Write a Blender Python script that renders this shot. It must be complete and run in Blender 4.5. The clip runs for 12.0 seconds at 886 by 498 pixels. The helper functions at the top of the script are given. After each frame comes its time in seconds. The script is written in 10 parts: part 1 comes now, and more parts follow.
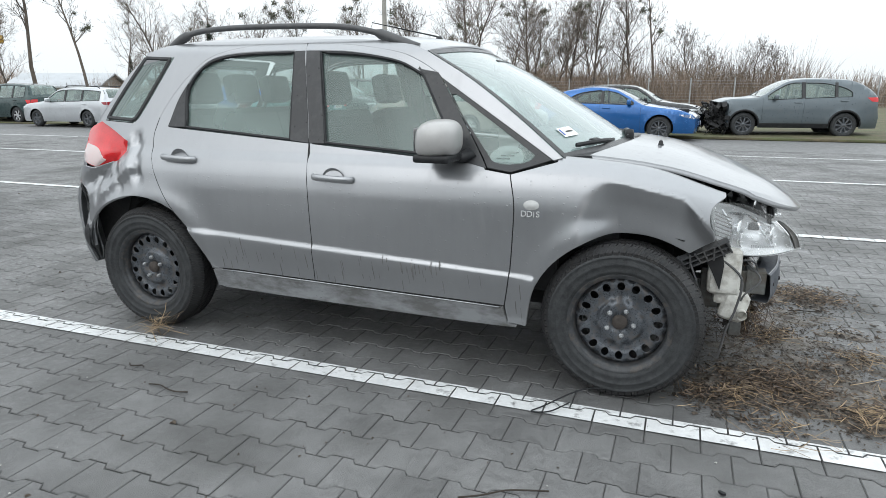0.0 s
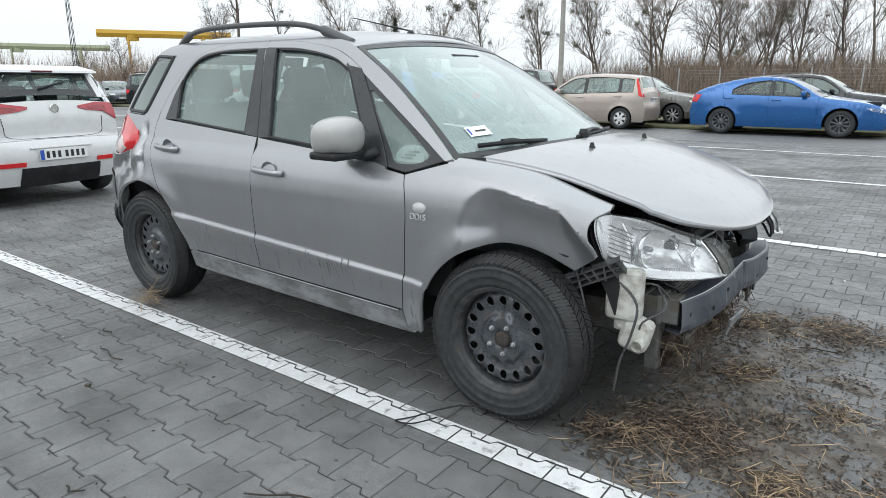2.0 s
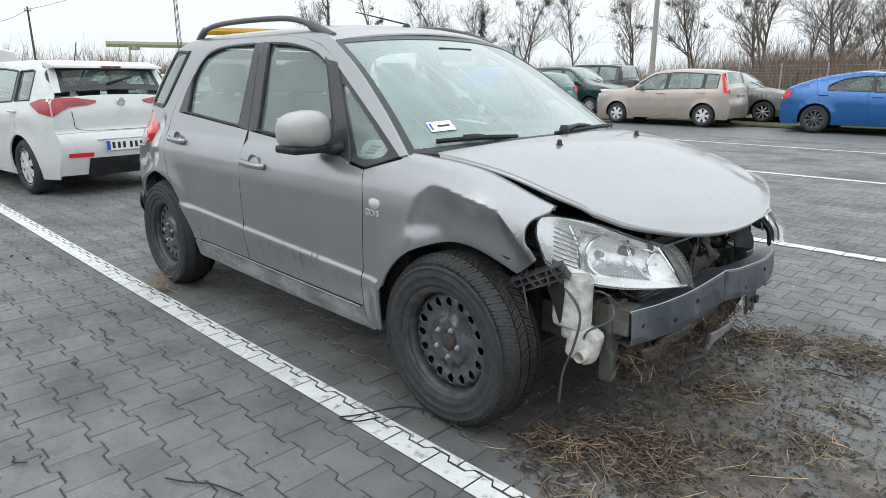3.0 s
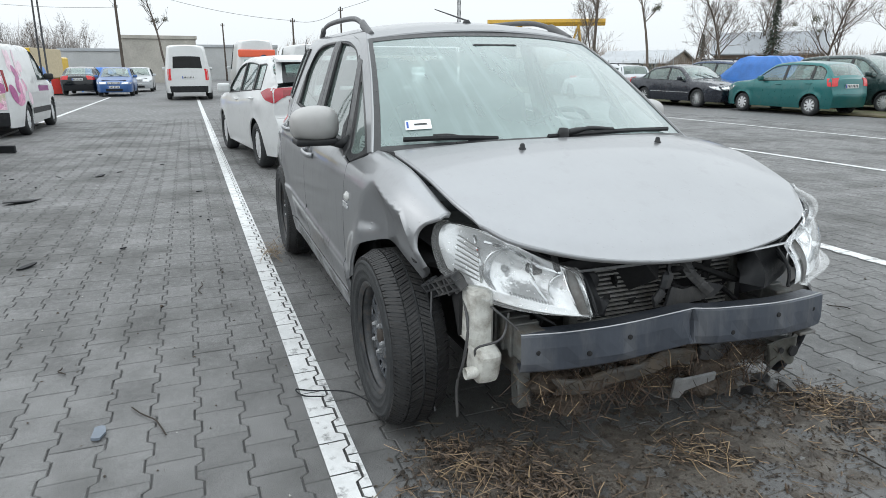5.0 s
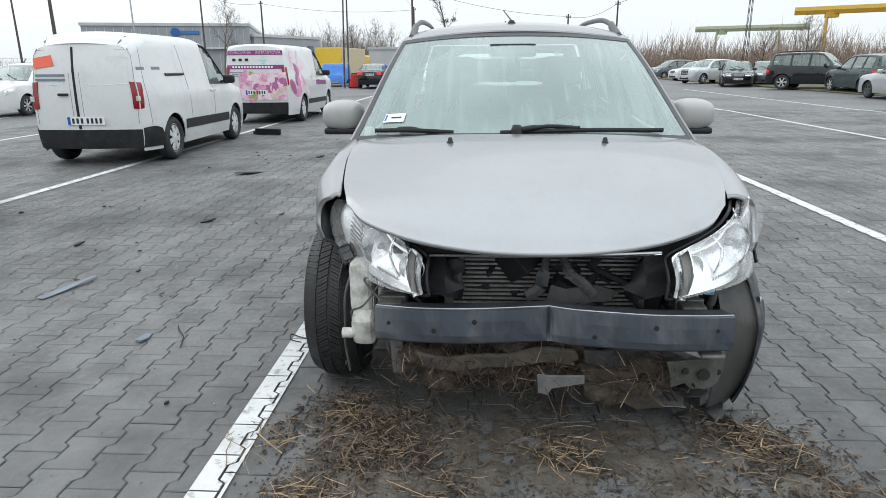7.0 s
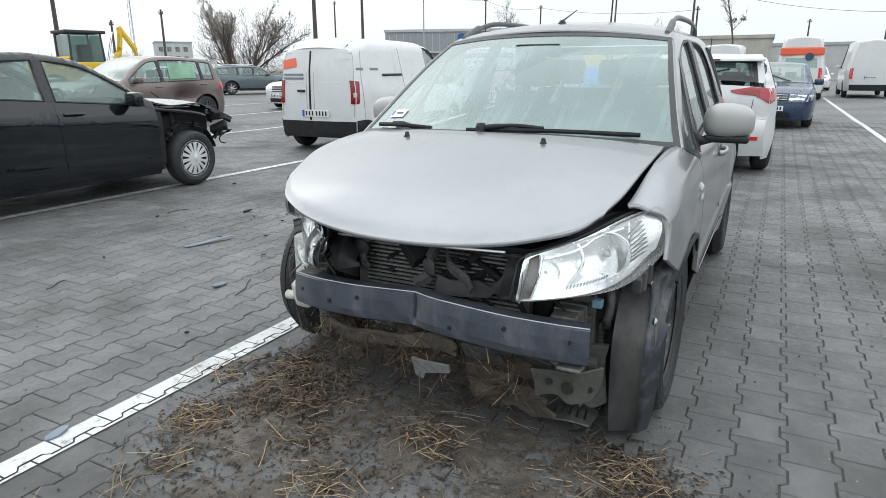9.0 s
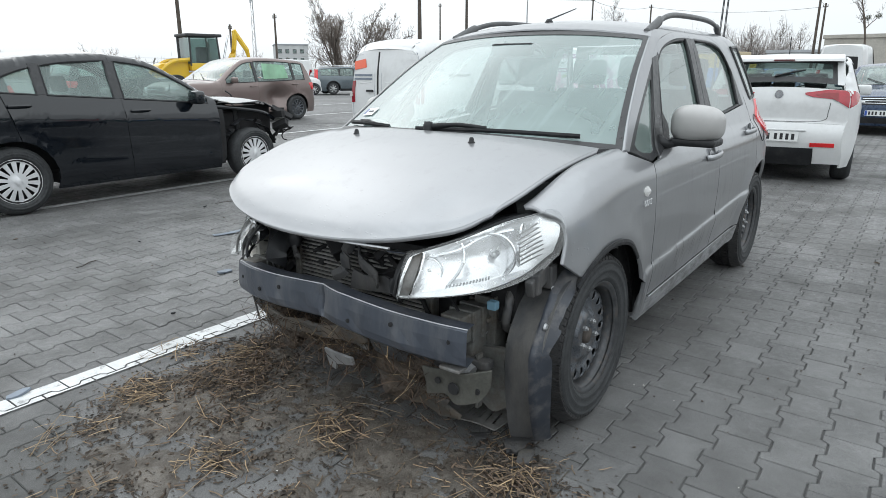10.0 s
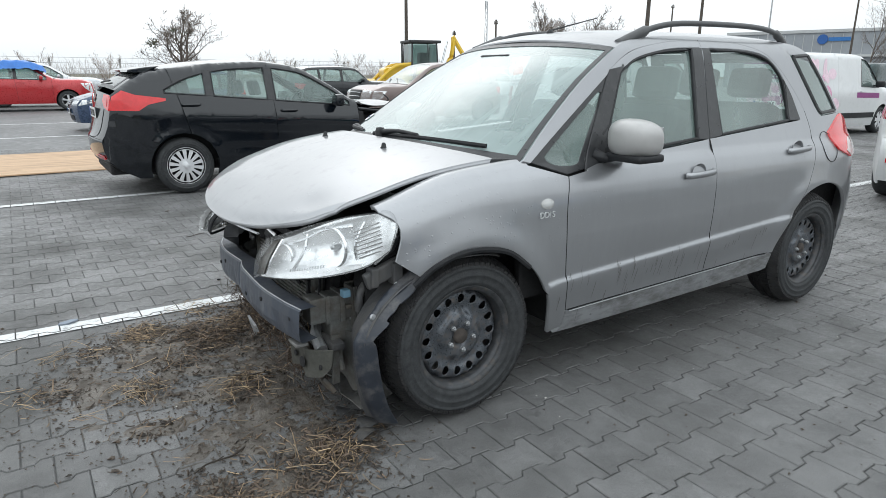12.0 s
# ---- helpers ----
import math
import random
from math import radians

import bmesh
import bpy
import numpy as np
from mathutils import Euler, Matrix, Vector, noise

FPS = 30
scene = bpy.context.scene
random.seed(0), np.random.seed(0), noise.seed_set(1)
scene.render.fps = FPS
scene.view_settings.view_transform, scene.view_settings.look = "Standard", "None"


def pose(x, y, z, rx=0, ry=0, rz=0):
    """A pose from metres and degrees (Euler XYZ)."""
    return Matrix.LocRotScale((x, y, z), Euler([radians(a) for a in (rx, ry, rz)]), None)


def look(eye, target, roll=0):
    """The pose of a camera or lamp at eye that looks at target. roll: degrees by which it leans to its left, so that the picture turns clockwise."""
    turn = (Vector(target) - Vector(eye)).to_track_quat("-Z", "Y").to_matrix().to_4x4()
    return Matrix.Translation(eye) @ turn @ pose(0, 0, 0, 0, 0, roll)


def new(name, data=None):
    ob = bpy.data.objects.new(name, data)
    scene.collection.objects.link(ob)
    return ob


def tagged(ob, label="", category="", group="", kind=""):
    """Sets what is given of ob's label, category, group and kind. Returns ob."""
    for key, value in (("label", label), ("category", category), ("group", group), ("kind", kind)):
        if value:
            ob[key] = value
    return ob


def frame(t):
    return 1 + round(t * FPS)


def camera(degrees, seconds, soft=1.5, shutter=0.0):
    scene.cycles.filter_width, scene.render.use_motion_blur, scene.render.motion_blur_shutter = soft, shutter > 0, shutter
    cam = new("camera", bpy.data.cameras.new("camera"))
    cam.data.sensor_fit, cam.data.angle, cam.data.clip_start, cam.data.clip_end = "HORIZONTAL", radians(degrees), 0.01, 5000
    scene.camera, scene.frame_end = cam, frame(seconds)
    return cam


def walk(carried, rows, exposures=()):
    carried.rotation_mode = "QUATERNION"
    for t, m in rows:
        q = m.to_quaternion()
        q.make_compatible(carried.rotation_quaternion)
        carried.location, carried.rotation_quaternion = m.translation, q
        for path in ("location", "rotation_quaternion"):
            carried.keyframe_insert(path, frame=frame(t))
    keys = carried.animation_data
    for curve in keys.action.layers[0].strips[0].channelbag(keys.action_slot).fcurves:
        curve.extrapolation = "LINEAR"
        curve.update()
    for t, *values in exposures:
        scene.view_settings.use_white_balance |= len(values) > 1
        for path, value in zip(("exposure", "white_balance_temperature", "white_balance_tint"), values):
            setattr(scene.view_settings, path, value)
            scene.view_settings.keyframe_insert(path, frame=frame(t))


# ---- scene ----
cam = camera(69.7, 12.0, 0.4)
PATH = [
    (0, (0.148, -3.468, 1.262), (-0.532, -1.648, 0.787), -0.0),
    (0.5, (0.432, -3.353, 1.263), (-0.371, -1.582, 0.795), -0.1),
    (1, (0.66, -3.195, 1.265), (-0.275, -1.494, 0.785), -0.1),
    (1.5, (0.877, -3.0, 1.282), (-0.142, -1.35, 0.791), -0.1),
    (2, (1.158, -2.825, 1.29), (-0.002, -1.276, 0.786), -0.1),
    (2.5, (1.341, -2.663, 1.288), (0.075, -1.2, 0.783), -0.1),
    (2.7, (1.408, -2.566, 1.281), (0.102, -1.139, 0.77), -0.1),
    (4.3, (1.968, -1.833, 1.297), (0.335, -0.807, 0.767), -0.1),
    (4.5, (2.028, -1.687, 1.314), (0.344, -0.753, 0.774), -0.2),
    (5, (2.155, -1.438, 1.315), (0.361, -0.742, 0.771), -0.1),
    (5.5, (2.357, -1.145, 1.338), (0.483, -0.712, 0.792), -0.2),
    (6, (2.441, -0.875, 1.314), (0.542, -0.571, 0.765), -0.3),
    (6.5, (2.501, -0.569, 1.339), (0.584, -0.427, 0.787), -0.3),
    (7, (2.625, -0.192, 1.327), (0.706, -0.3, 0.773), -0.4),
    (7.2, (2.66, -0.08, 1.339), (0.745, -0.252, 0.786), -0.3),
    (8.8, (2.495, 1.025, 1.317), (0.768, 0.174, 0.775), 0.0),
    (9, (2.456, 1.109, 1.306), (0.745, 0.227, 0.764), -0.1),
    (9.5, (2.25, 1.376, 1.314), (0.602, 0.38, 0.775), -0.1),
    (10, (2.117, 1.706, 1.296), (0.57, 0.558, 0.758), -0.0),
    (10.5, (1.971, 1.999, 1.306), (0.535, 0.713, 0.773), 0.1),
    (11, (1.746, 2.227, 1.314), (0.409, 0.839, 0.778), 0.2),
    (11.5, (1.557, 2.477, 1.308), (0.334, 0.987, 0.774), 0.2),
    (12, (1.349, 2.724, 1.331), (0.281, 1.118, 0.802), 0.3),
]
walk(cam, [(t, look(eye, target, roll)) for t, eye, target, roll in PATH], [(0, 0.80), (2.5, 0.75), (5, 0.70), (12, 0.70)])

# ---- world and sun: an even, overcast winter day ----
world = bpy.data.worlds.new("overcast_sky")
scene.world = world
world.use_nodes = True
wn, wl = world.node_tree.nodes, world.node_tree.links
sky = wn.new("ShaderNodeTexSky")
sky.sky_type, sky.sun_disc = "NISHITA", False
sky.sun_elevation, sky.sun_rotation = radians(38), radians(200)
sky.air_density, sky.dust_density, sky.ozone_density = 1.0, 6.0, 1.0
grey = wn.new("ShaderNodeHueSaturation")
grey.inputs["Saturation"].default_value = 0.06
grey.inputs["Value"].default_value = 0.10
wl.new(sky.outputs[0], grey.inputs["Color"])
cloud = wn.new("ShaderNodeMixRGB")
cloud.inputs[0].default_value = 0.82
cloud.inputs[2].default_value = (0.905, 0.972, 1.015, 1)
wl.new(grey.outputs[0], cloud.inputs[1])
# an even cloud deck is about twice as bright overhead as at the horizon
dome = wn.new("ShaderNodeTexCoord")
height = wn.new("ShaderNodeSeparateXYZ")
wl.new(dome.outputs["Generated"], height.inputs[0])
lift = wn.new("ShaderNodeMapRange")
lift.inputs["To Min"].default_value, lift.inputs["To Max"].default_value = 0.725, 1.12
wl.new(height.outputs["Z"], lift.inputs["Value"])
deck = wn.new("ShaderNodeMixRGB")
deck.blend_type = "MULTIPLY"
deck.inputs[0].default_value = 1.0
wl.new(cloud.outputs[0], deck.inputs[1])
wl.new(lift.outputs[0], deck.inputs[2])
wl.new(deck.outputs[0], wn["Background"].inputs["Color"])
wn["Background"].inputs["Strength"].default_value = 1.0

sun_data = bpy.data.lights.new("sun", "SUN")
sun_data.energy, sun_data.angle, sun_data.color = 0.6, radians(115), (0.92, 0.985, 1.02)
sun = new("sun", sun_data)
sun.matrix_world = pose(0, 0, 30, 24, 0, 160)


# ---- materials ----
def shade(name, col, rough=0.6, metal=0.0, var=0.12, scale=6.0, bump=0.0, bscale=80.0, coat=0.0, spec=0.5,
          rvar=0.1, dirt=None, dscale=3.0, dcut=(0.5, 0.7), rand=0.0, island=0.0, stretch=(1, 1, 1), drops=False, speck=0.0, edge=1.0):
    """A procedural surface: colour at two scales, worn roughness, fine relief and patches of dirt."""
    m = bpy.data.materials.new(name)
    m.use_nodes = True
    n, l = m.node_tree.nodes, m.node_tree.links
    b = n["Principled BSDF"]
    b.inputs["Metallic"].default_value = metal
    b.inputs["Coat Weight"].default_value = coat
    b.inputs["Coat Roughness"].default_value = 0.06
    b.inputs["Specular IOR Level"].default_value = spec
    b.inputs["Specular Tint"].default_value = (edge, edge, edge, 1)
    geo = n.new("ShaderNodeNewGeometry")
    mp = n.new("ShaderNodeMapping")
    mp.inputs["Scale"].default_value = stretch
    l.new(geo.outputs["Position"], mp.inputs["Vector"])

    def tex(s, detail=5.0, rough_=0.6):
        t = n.new("ShaderNodeTexNoise")
        t.inputs["Scale"].default_value, t.inputs["Detail"].default_value, t.inputs["Roughness"].default_value = s, detail, rough_
        l.new(mp.outputs[0], t.inputs["Vector"])
        return t.outputs["Fac"]

    def ramp(src, a, b_, lo, hi):
        r = n.new("ShaderNodeMapRange")
        r.inputs["From Min"].default_value, r.inputs["From Max"].default_value = a, b_
        r.inputs["To Min"].default_value, r.inputs["To Max"].default_value = lo, hi
        l.new(src, r.inputs["Value"])
        return r.outputs["Result"]

    def mul(a, b_):
        k = n.new("ShaderNodeMath")
        k.operation = "MULTIPLY"
        l.new(a, k.inputs[0])
        l.new(b_, k.inputs[1])
        return k.outputs[0]

    big, fine = tex(scale), tex(scale * 9.0, 3.0)
    value = mul(ramp(big, 0.3, 0.7, 1 - var, 1 + var), ramp(fine, 0.3, 0.7, 1 - var * 0.6, 1 + var * 0.6))
    if speck:
        value = mul(value, ramp(tex(330.0, 2.0, 0.7), 0.30, 0.70, 1 - speck, 1 + speck))
    if rand:
        info = n.new("ShaderNodeObjectInfo")
        value = mul(value, ramp(info.outputs["Random"], 0, 1, 1 - rand, 1 + rand))
    if island:
        value = mul(value, ramp(geo.outputs["Random Per Island"], 0, 1, 1 - island, 1 + island))
    hsv = n.new("ShaderNodeHueSaturation")
    hsv.inputs["Color"].default_value = (*col, 1)
    l.new(value, hsv.inputs["Value"])
    colour = hsv.outputs[0]
    roughness = ramp(fine, 0.3, 0.7, max(rough - rvar, 0.02), min(rough + rvar, 1.0))
    if dirt:
        mix = n.new("ShaderNodeMixRGB")
        mix.inputs[2].default_value = (*dirt[:3], 1)
        amount = ramp(tex(dscale, 6.0, 0.65), dcut[0], dcut[1], 0.0, dirt[3])
        l.new(amount, mix.inputs[0])
        l.new(colour, mix.inputs[1])
        colour = mix.outputs[0]
        mx = n.new("ShaderNodeMix")
        l.new(amount, mx.inputs[0])
        l.new(roughness, mx.inputs[2])
        mx.inputs[3].default_value = 0.85
        roughness = mx.outputs[0]
    l.new(colour, b.inputs["Base Color"])
    l.new(roughness, b.inputs["Roughness"])
    if bump:
        bp = n.new("ShaderNodeBump")
        bp.inputs["Strength"].default_value, bp.inputs["Distance"].default_value = 1.0, bump
        l.new(tex(bscale, 4.0), bp.inputs["Height"])
        l.new(bp.outputs[0], b.inputs["Normal"])
        if drops:
            # beads of rain: small domes in some of the cells
            vo = n.new("ShaderNodeTexVoronoi")
            vo.inputs["Scale"].default_value = 62.0
            l.new(geo.outputs["Position"], vo.inputs["Vector"])
            sep = n.new("ShaderNodeSeparateColor")
            l.new(vo.outputs["Color"], sep.inputs[0])
            dome = mul(ramp(vo.outputs["Distance"], 0.10, 0.26, 1.0, 0.0), ramp(sep.outputs[0], 0.70, 0.75, 0.0, 1.0))
            b2 = n.new("ShaderNodeBump")
            b2.inputs["Strength"].default_value, b2.inputs["Distance"].default_value = 0.5, 0.0012
            l.new(dome, b2.inputs["Height"])
            l.new(bp.outputs[0], b2.inputs["Normal"])
            l.new(b2.outputs[0], b.inputs["Normal"])
            l.new(b2.outputs[0], b.inputs["Coat Normal"])
    return m


def glass(name, tint, haze=0.0, hazecol=(0.55, 0.6, 0.58), drops=0.0, gloss=0.02, streak=0.0, patchy=0.18):
    """A thin pane: tinted see-through, a mirror share by the angle, and a veil of damp and dust."""
    m = bpy.data.materials.new(name)
    m.use_nodes = True
    n, l = m.node_tree.nodes, m.node_tree.links
    n.remove(n["Principled BSDF"])
    tr = n.new("ShaderNodeBsdfTransparent")
    tr.inputs[0].default_value = (*tint, 1)
    df = n.new("ShaderNodeBsdfDiffuse")
    df.inputs[0].default_value = (*hazecol, 1)
    gl = n.new("ShaderNodeBsdfGlossy")
    gl.inputs["Roughness"].default_value = gloss
    lw = n.new("ShaderNodeLayerWeight")
    lw.inputs["Blend"].default_value = 0.5
    pw = n.new("ShaderNodeMath")
    pw.operation = "POWER"
    pw.inputs[1].default_value = 3.2
    l.new(lw.outputs["Facing"], pw.inputs[0])
    fr = n.new("ShaderNodeMapRange")
    fr.inputs["To Min"].default_value, fr.inputs["To Max"].default_value = 0.04, 0.95
    l.new(pw.outputs[0], fr.inputs["Value"])
    geo = n.new("ShaderNodeNewGeometry")
    t = n.new("ShaderNodeTexNoise")
    t.inputs["Scale"].default_value, t.inputs["Detail"].default_value = 2.2, 4.0
    l.new(geo.outputs["Position"], t.inputs["Vector"])
    r = n.new("ShaderNodeMapRange")
    r.inputs["From Min"].default_value, r.inputs["From Max"].default_value = 0.3, 0.7
    r.inputs["To Min"].default_value, r.inputs["To Max"].default_value = haze * (1 - patchy), min(haze * (1 + patchy), 1)
    l.new(t.outputs["Fac"], r.inputs["Value"])
    a, b = n.new("ShaderNodeMixShader"), n.new("ShaderNodeMixShader")
    fac = r.outputs["Result"]
    if streak:
        # runs of condensation down the slope
        mp = n.new("ShaderNodeMapping")
        mp.inputs["Scale"].default_value = (2.0, 26.0, 2.0)
        l.new(geo.outputs["Position"], mp.inputs["Vector"])
        sn = n.new("ShaderNodeTexNoise")
        sn.inputs["Scale"].default_value, sn.inputs["Detail"].default_value = 1.0, 4.0
        l.new(mp.outputs[0], sn.inputs["Vector"])
        sr = n.new("ShaderNodeMapRange")
        sr.inputs["From Min"].default_value, sr.inputs["From Max"].default_value = 0.50, 0.72
        sr.inputs["To Min"].default_value, sr.inputs["To Max"].default_value = 0.0, streak
        l.new(sn.outputs["Fac"], sr.inputs["Value"])
        ad = n.new("ShaderNodeMath")
        l.new(fac, ad.inputs[0])
        l.new(sr.outputs["Result"], ad.inputs[1])
        fac = ad.outputs[0]
    if drops:
        v = n.new("ShaderNodeTexVoronoi")
        v.inputs["Scale"].default_value = 95.0
        l.new(geo.outputs["Position"], v.inputs["Vector"])
        d = n.new("ShaderNodeMapRange")
        d.inputs["From Min"].default_value, d.inputs["From Max"].default_value = 0.16, 0.30
        d.inputs["To Min"].default_value, d.inputs["To Max"].default_value = drops, 0.0
        l.new(v.outputs["Distance"], d.inputs["Value"])
        mx = n.new("ShaderNodeMath")
        mx.operation = "MAXIMUM"
        l.new(fac, mx.inputs[0])
        l.new(d.outputs["Result"], mx.inputs[1])
        fac = mx.outputs[0]
        bp = n.new("ShaderNodeBump")
        bp.inputs["Strength"].default_value, bp.inputs["Distance"].default_value = 0.3, 0.0012
        l.new(d.outputs["Result"], bp.inputs["Height"])
        l.new(bp.outputs[0], gl.inputs["Normal"])
    l.new(fac, a.inputs[0])
    l.new(tr.outputs[0], a.inputs[1])
    l.new(df.outputs[0], a.inputs[2])
    l.new(fr.outputs[0], b.inputs[0])
    l.new(a.outputs[0], b.inputs[1])
    l.new(gl.outputs[0], b.inputs[2])
    l.new(b.outputs[0], n["Material Output"].inputs["Surface"])
    return m


def paint(name, col, metal=0.0, rough=0.32, dirt=0.25, coat=0.6, spec=0.5):
    return shade(name, col, rough=rough, metal=metal, var=0.04, scale=2.5, coat=coat, spec=spec, rvar=0.06,
                 dirt=(0.16, 0.15, 0.14, dirt) if dirt else None, dscale=5.0, dcut=(0.52, 0.75))


M_BLACK = shade("black_plastic", (0.016, 0.017, 0.019), 0.45, var=0.25, bump=0.0006, bscale=400, spec=0.3, dirt=(0.09, 0.088, 0.085, 0.22), dscale=9)
M_TRIM = shade("window_trim_black", (0.022, 0.023, 0.025), 0.36, var=0.2, dirt=(0.11, 0.11, 0.11, 0.2), dscale=20, bump=0.0003, bscale=200, drops=True)
# near-black for inner metal, and for shade drawn into gaps and holes
M_DARK = shade("dark_metal_and_shade", (0.012, 0.012, 0.013), 0.8, var=0.3)
M_RUBBER = shade("tyre_rubber", (0.029, 0.031, 0.033), 0.60, var=0.28, scale=12, bump=0.0018, bscale=150, dirt=(0.083, 0.086, 0.087, 0.55), dscale=40, dcut=(0.34, 0.74), speck=0.3, spec=0.25)
M_TREAD = shade("wet_tread_rubber", (0.020, 0.020, 0.021), 0.48, var=0.3, scale=14, bump=0.0015, bscale=150, speck=0.3, spec=0.4, dirt=(0.07, 0.066, 0.060, 0.35), dscale=30, dcut=(0.45, 0.75))
M_STEEL_RIM = shade("black_steel_rim", (0.095, 0.105, 0.118), 0.36, metal=0.5, var=0.35, scale=18, rvar=0.2, dirt=(0.15, 0.125, 0.105, 0.65), dscale=30, dcut=(0.50, 0.66))
# brown mud over a base darkened for the shadow ring inside the lip
M_RIM_LIP = shade("muddy_shaded_rim_lip", (0.055, 0.058, 0.062), 0.42, metal=0.4, var=0.35, scale=25, dirt=(0.14, 0.118, 0.100, 0.5), dscale=35, dcut=(0.50, 0.66))
M_ALU = shade("silver_rim", (0.55, 0.56, 0.57), 0.35, metal=0.7, var=0.12, dirt=(0.2, 0.19, 0.18, 0.4), dscale=12)
M_CHROME = shade("chrome", (0.75, 0.76, 0.77), 0.14, metal=1.0, var=0.05)
M_GALV = shade("galvanised_steel", (0.42, 0.43, 0.44), 0.5, metal=0.8, var=0.2, scale=20)
M_RUST = shade("rusty_steel", (0.055, 0.046, 0.040), 0.85, var=0.4, scale=40)
M_PAINT = shade("grey_metallic_paint", (0.335, 0.343, 0.356), 0.31, metal=0.70, var=0.03, scale=2.0, coat=0.7, rvar=0.03, edge=0.6, bump=0.00004, bscale=60,
                dirt=(0.24, 0.237, 0.23, 0.2), dscale=9.0, dcut=(0.56, 0.80), stretch=(1.6, 1.6, 0.45), drops=True)
M_RAIL = shade("satin_grey_rail", (0.055, 0.057, 0.060), 0.38, var=0.15, scale=10, spec=0.6, dirt=(0.12, 0.12, 0.118, 0.4), dscale=20)
M_CAP = shade("satin_grey_mirror_paint", (0.40, 0.395, 0.388), 0.42, metal=0.25, var=0.04, scale=3, coat=0.25, dirt=(0.25, 0.24, 0.23, 0.2), dscale=9)
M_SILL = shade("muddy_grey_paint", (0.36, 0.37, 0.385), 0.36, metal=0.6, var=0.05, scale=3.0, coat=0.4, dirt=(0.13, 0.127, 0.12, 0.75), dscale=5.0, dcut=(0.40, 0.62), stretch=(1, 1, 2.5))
M_LENS = glass("clear_lamp_lens", (0.97, 0.98, 0.98), haze=0.13, hazecol=(0.95, 0.96, 0.95), gloss=0.03)
M_REFLECT = shade("lamp_reflector", (0.90, 0.91, 0.92), 0.20, metal=0.65, var=0.04, bump=0.004, bscale=22)
M_RED = shade("red_lamp_lens", (0.62, 0.014, 0.018), 0.10, var=0.12, scale=18, coat=0.5, rvar=0.03)
M_RED2 = shade("dark_red_lamp_lens", (0.24, 0.008, 0.014), 0.10, var=0.12, scale=18, coat=0.5, rvar=0.03)
M_WHITE_LENS = glass("white_lamp_lens", (0.9, 0.9, 0.89), haze=0.5, hazecol=(0.86, 0.86, 0.84), gloss=0.05)
M_GLASS = glass("damp_side_glass", (0.82, 0.91, 0.89), haze=0.36, hazecol=(0.34, 0.44, 0.41), drops=0.36, patchy=0.35)
M_SCREEN = glass("damp_windscreen", (0.87, 0.93, 0.92), haze=0.36, hazecol=(0.52, 0.68, 0.66), drops=0.30, streak=0.07)
M_GLASS2 = glass("car_glass", (0.74, 0.86, 0.83), haze=0.27, hazecol=(0.46, 0.58, 0.55))
M_TINTED = glass("dark_tinted_glass", (0.55, 0.65, 0.63), haze=0.12, hazecol=(0.3, 0.37, 0.36))
M_SEAT = shade("grey_seat_fabric", (0.055, 0.057, 0.062), 0.9, var=0.25, scale=30, bump=0.002, bscale=300)
M_DASH = shade("dashboard_plastic", (0.05, 0.052, 0.055), 0.7, var=0.15, bump=0.001, bscale=300)
M_PLATE = shade("plate_white", (0.72, 0.73, 0.72), 0.4, var=0.08, scale=20)
M_INK = shade("plate_ink", (0.02, 0.02, 0.022), 0.5)
M_BLUE_BAND = shade("plate_blue_band", (0.02, 0.08, 0.38), 0.4)
M_PAPER = shade("white_paper", (0.8, 0.82, 0.82), 0.7, var=0.06, scale=40)


# ---- shaping tools ----
def link(name, mesh, material, parent=None, label=""):
    for k in (material if isinstance(material, (list, tuple)) else [material]):
        mesh.materials.append(k)
    ob = new(name, mesh)
    if parent is not None:
        ob.parent = parent
    if label:
        ob["label"] = label
    return ob


def part(name, data, material, parent=None, label="", smooth=False):
    """Links a bmesh, or a mesh, as one object under a thing."""
    if isinstance(data, bmesh.types.BMesh):
        me = bpy.data.meshes.new(name)
        bmesh.ops.recalc_face_normals(data, faces=data.faces)
        data.to_mesh(me)
        data.free()
        if smooth:
            me.shade_smooth()
        data = me
    return link(name, data, material, parent, label)


def thing(name, label, category, m=None, group="", kind=""):
    ob = new(name)
    ob.empty_display_size = 0.2
    if m is not None:
        ob.matrix_world = m
    return tagged(ob, label, category, group, kind)


def hermite(xs, ys):
    """A smooth curve through points that never overshoots them."""
    k = len(xs)
    d = [(ys[i + 1] - ys[i]) / (xs[i + 1] - xs[i]) for i in range(k - 1)]
    s = [d[0]] + [0 if d[i - 1] * d[i] <= 0 else 2 * d[i - 1] * d[i] / (d[i - 1] + d[i]) for i in range(1, k - 1)] + [d[-1]]

    def f(x):
        if x <= xs[0]:
            return ys[0] + s[0] * (x - xs[0])
        if x >= xs[-1]:
            return ys[-1] + s[-1] * (x - xs[-1])
        i = 0
        while x > xs[i + 1]:
            i += 1
        h = xs[i + 1] - xs[i]
        t = (x - xs[i]) / h
        return ((1 + 2 * t) * (1 - t) ** 2 * ys[i] + t * (1 - t) ** 2 * h * s[i]
                + t * t * (3 - 2 * t) * ys[i + 1] + t * t * (t - 1) * h * s[i + 1])
    return f


def steps(*pairs):
    return hermite([p[0] for p in pairs], [p[1] for p in pairs])


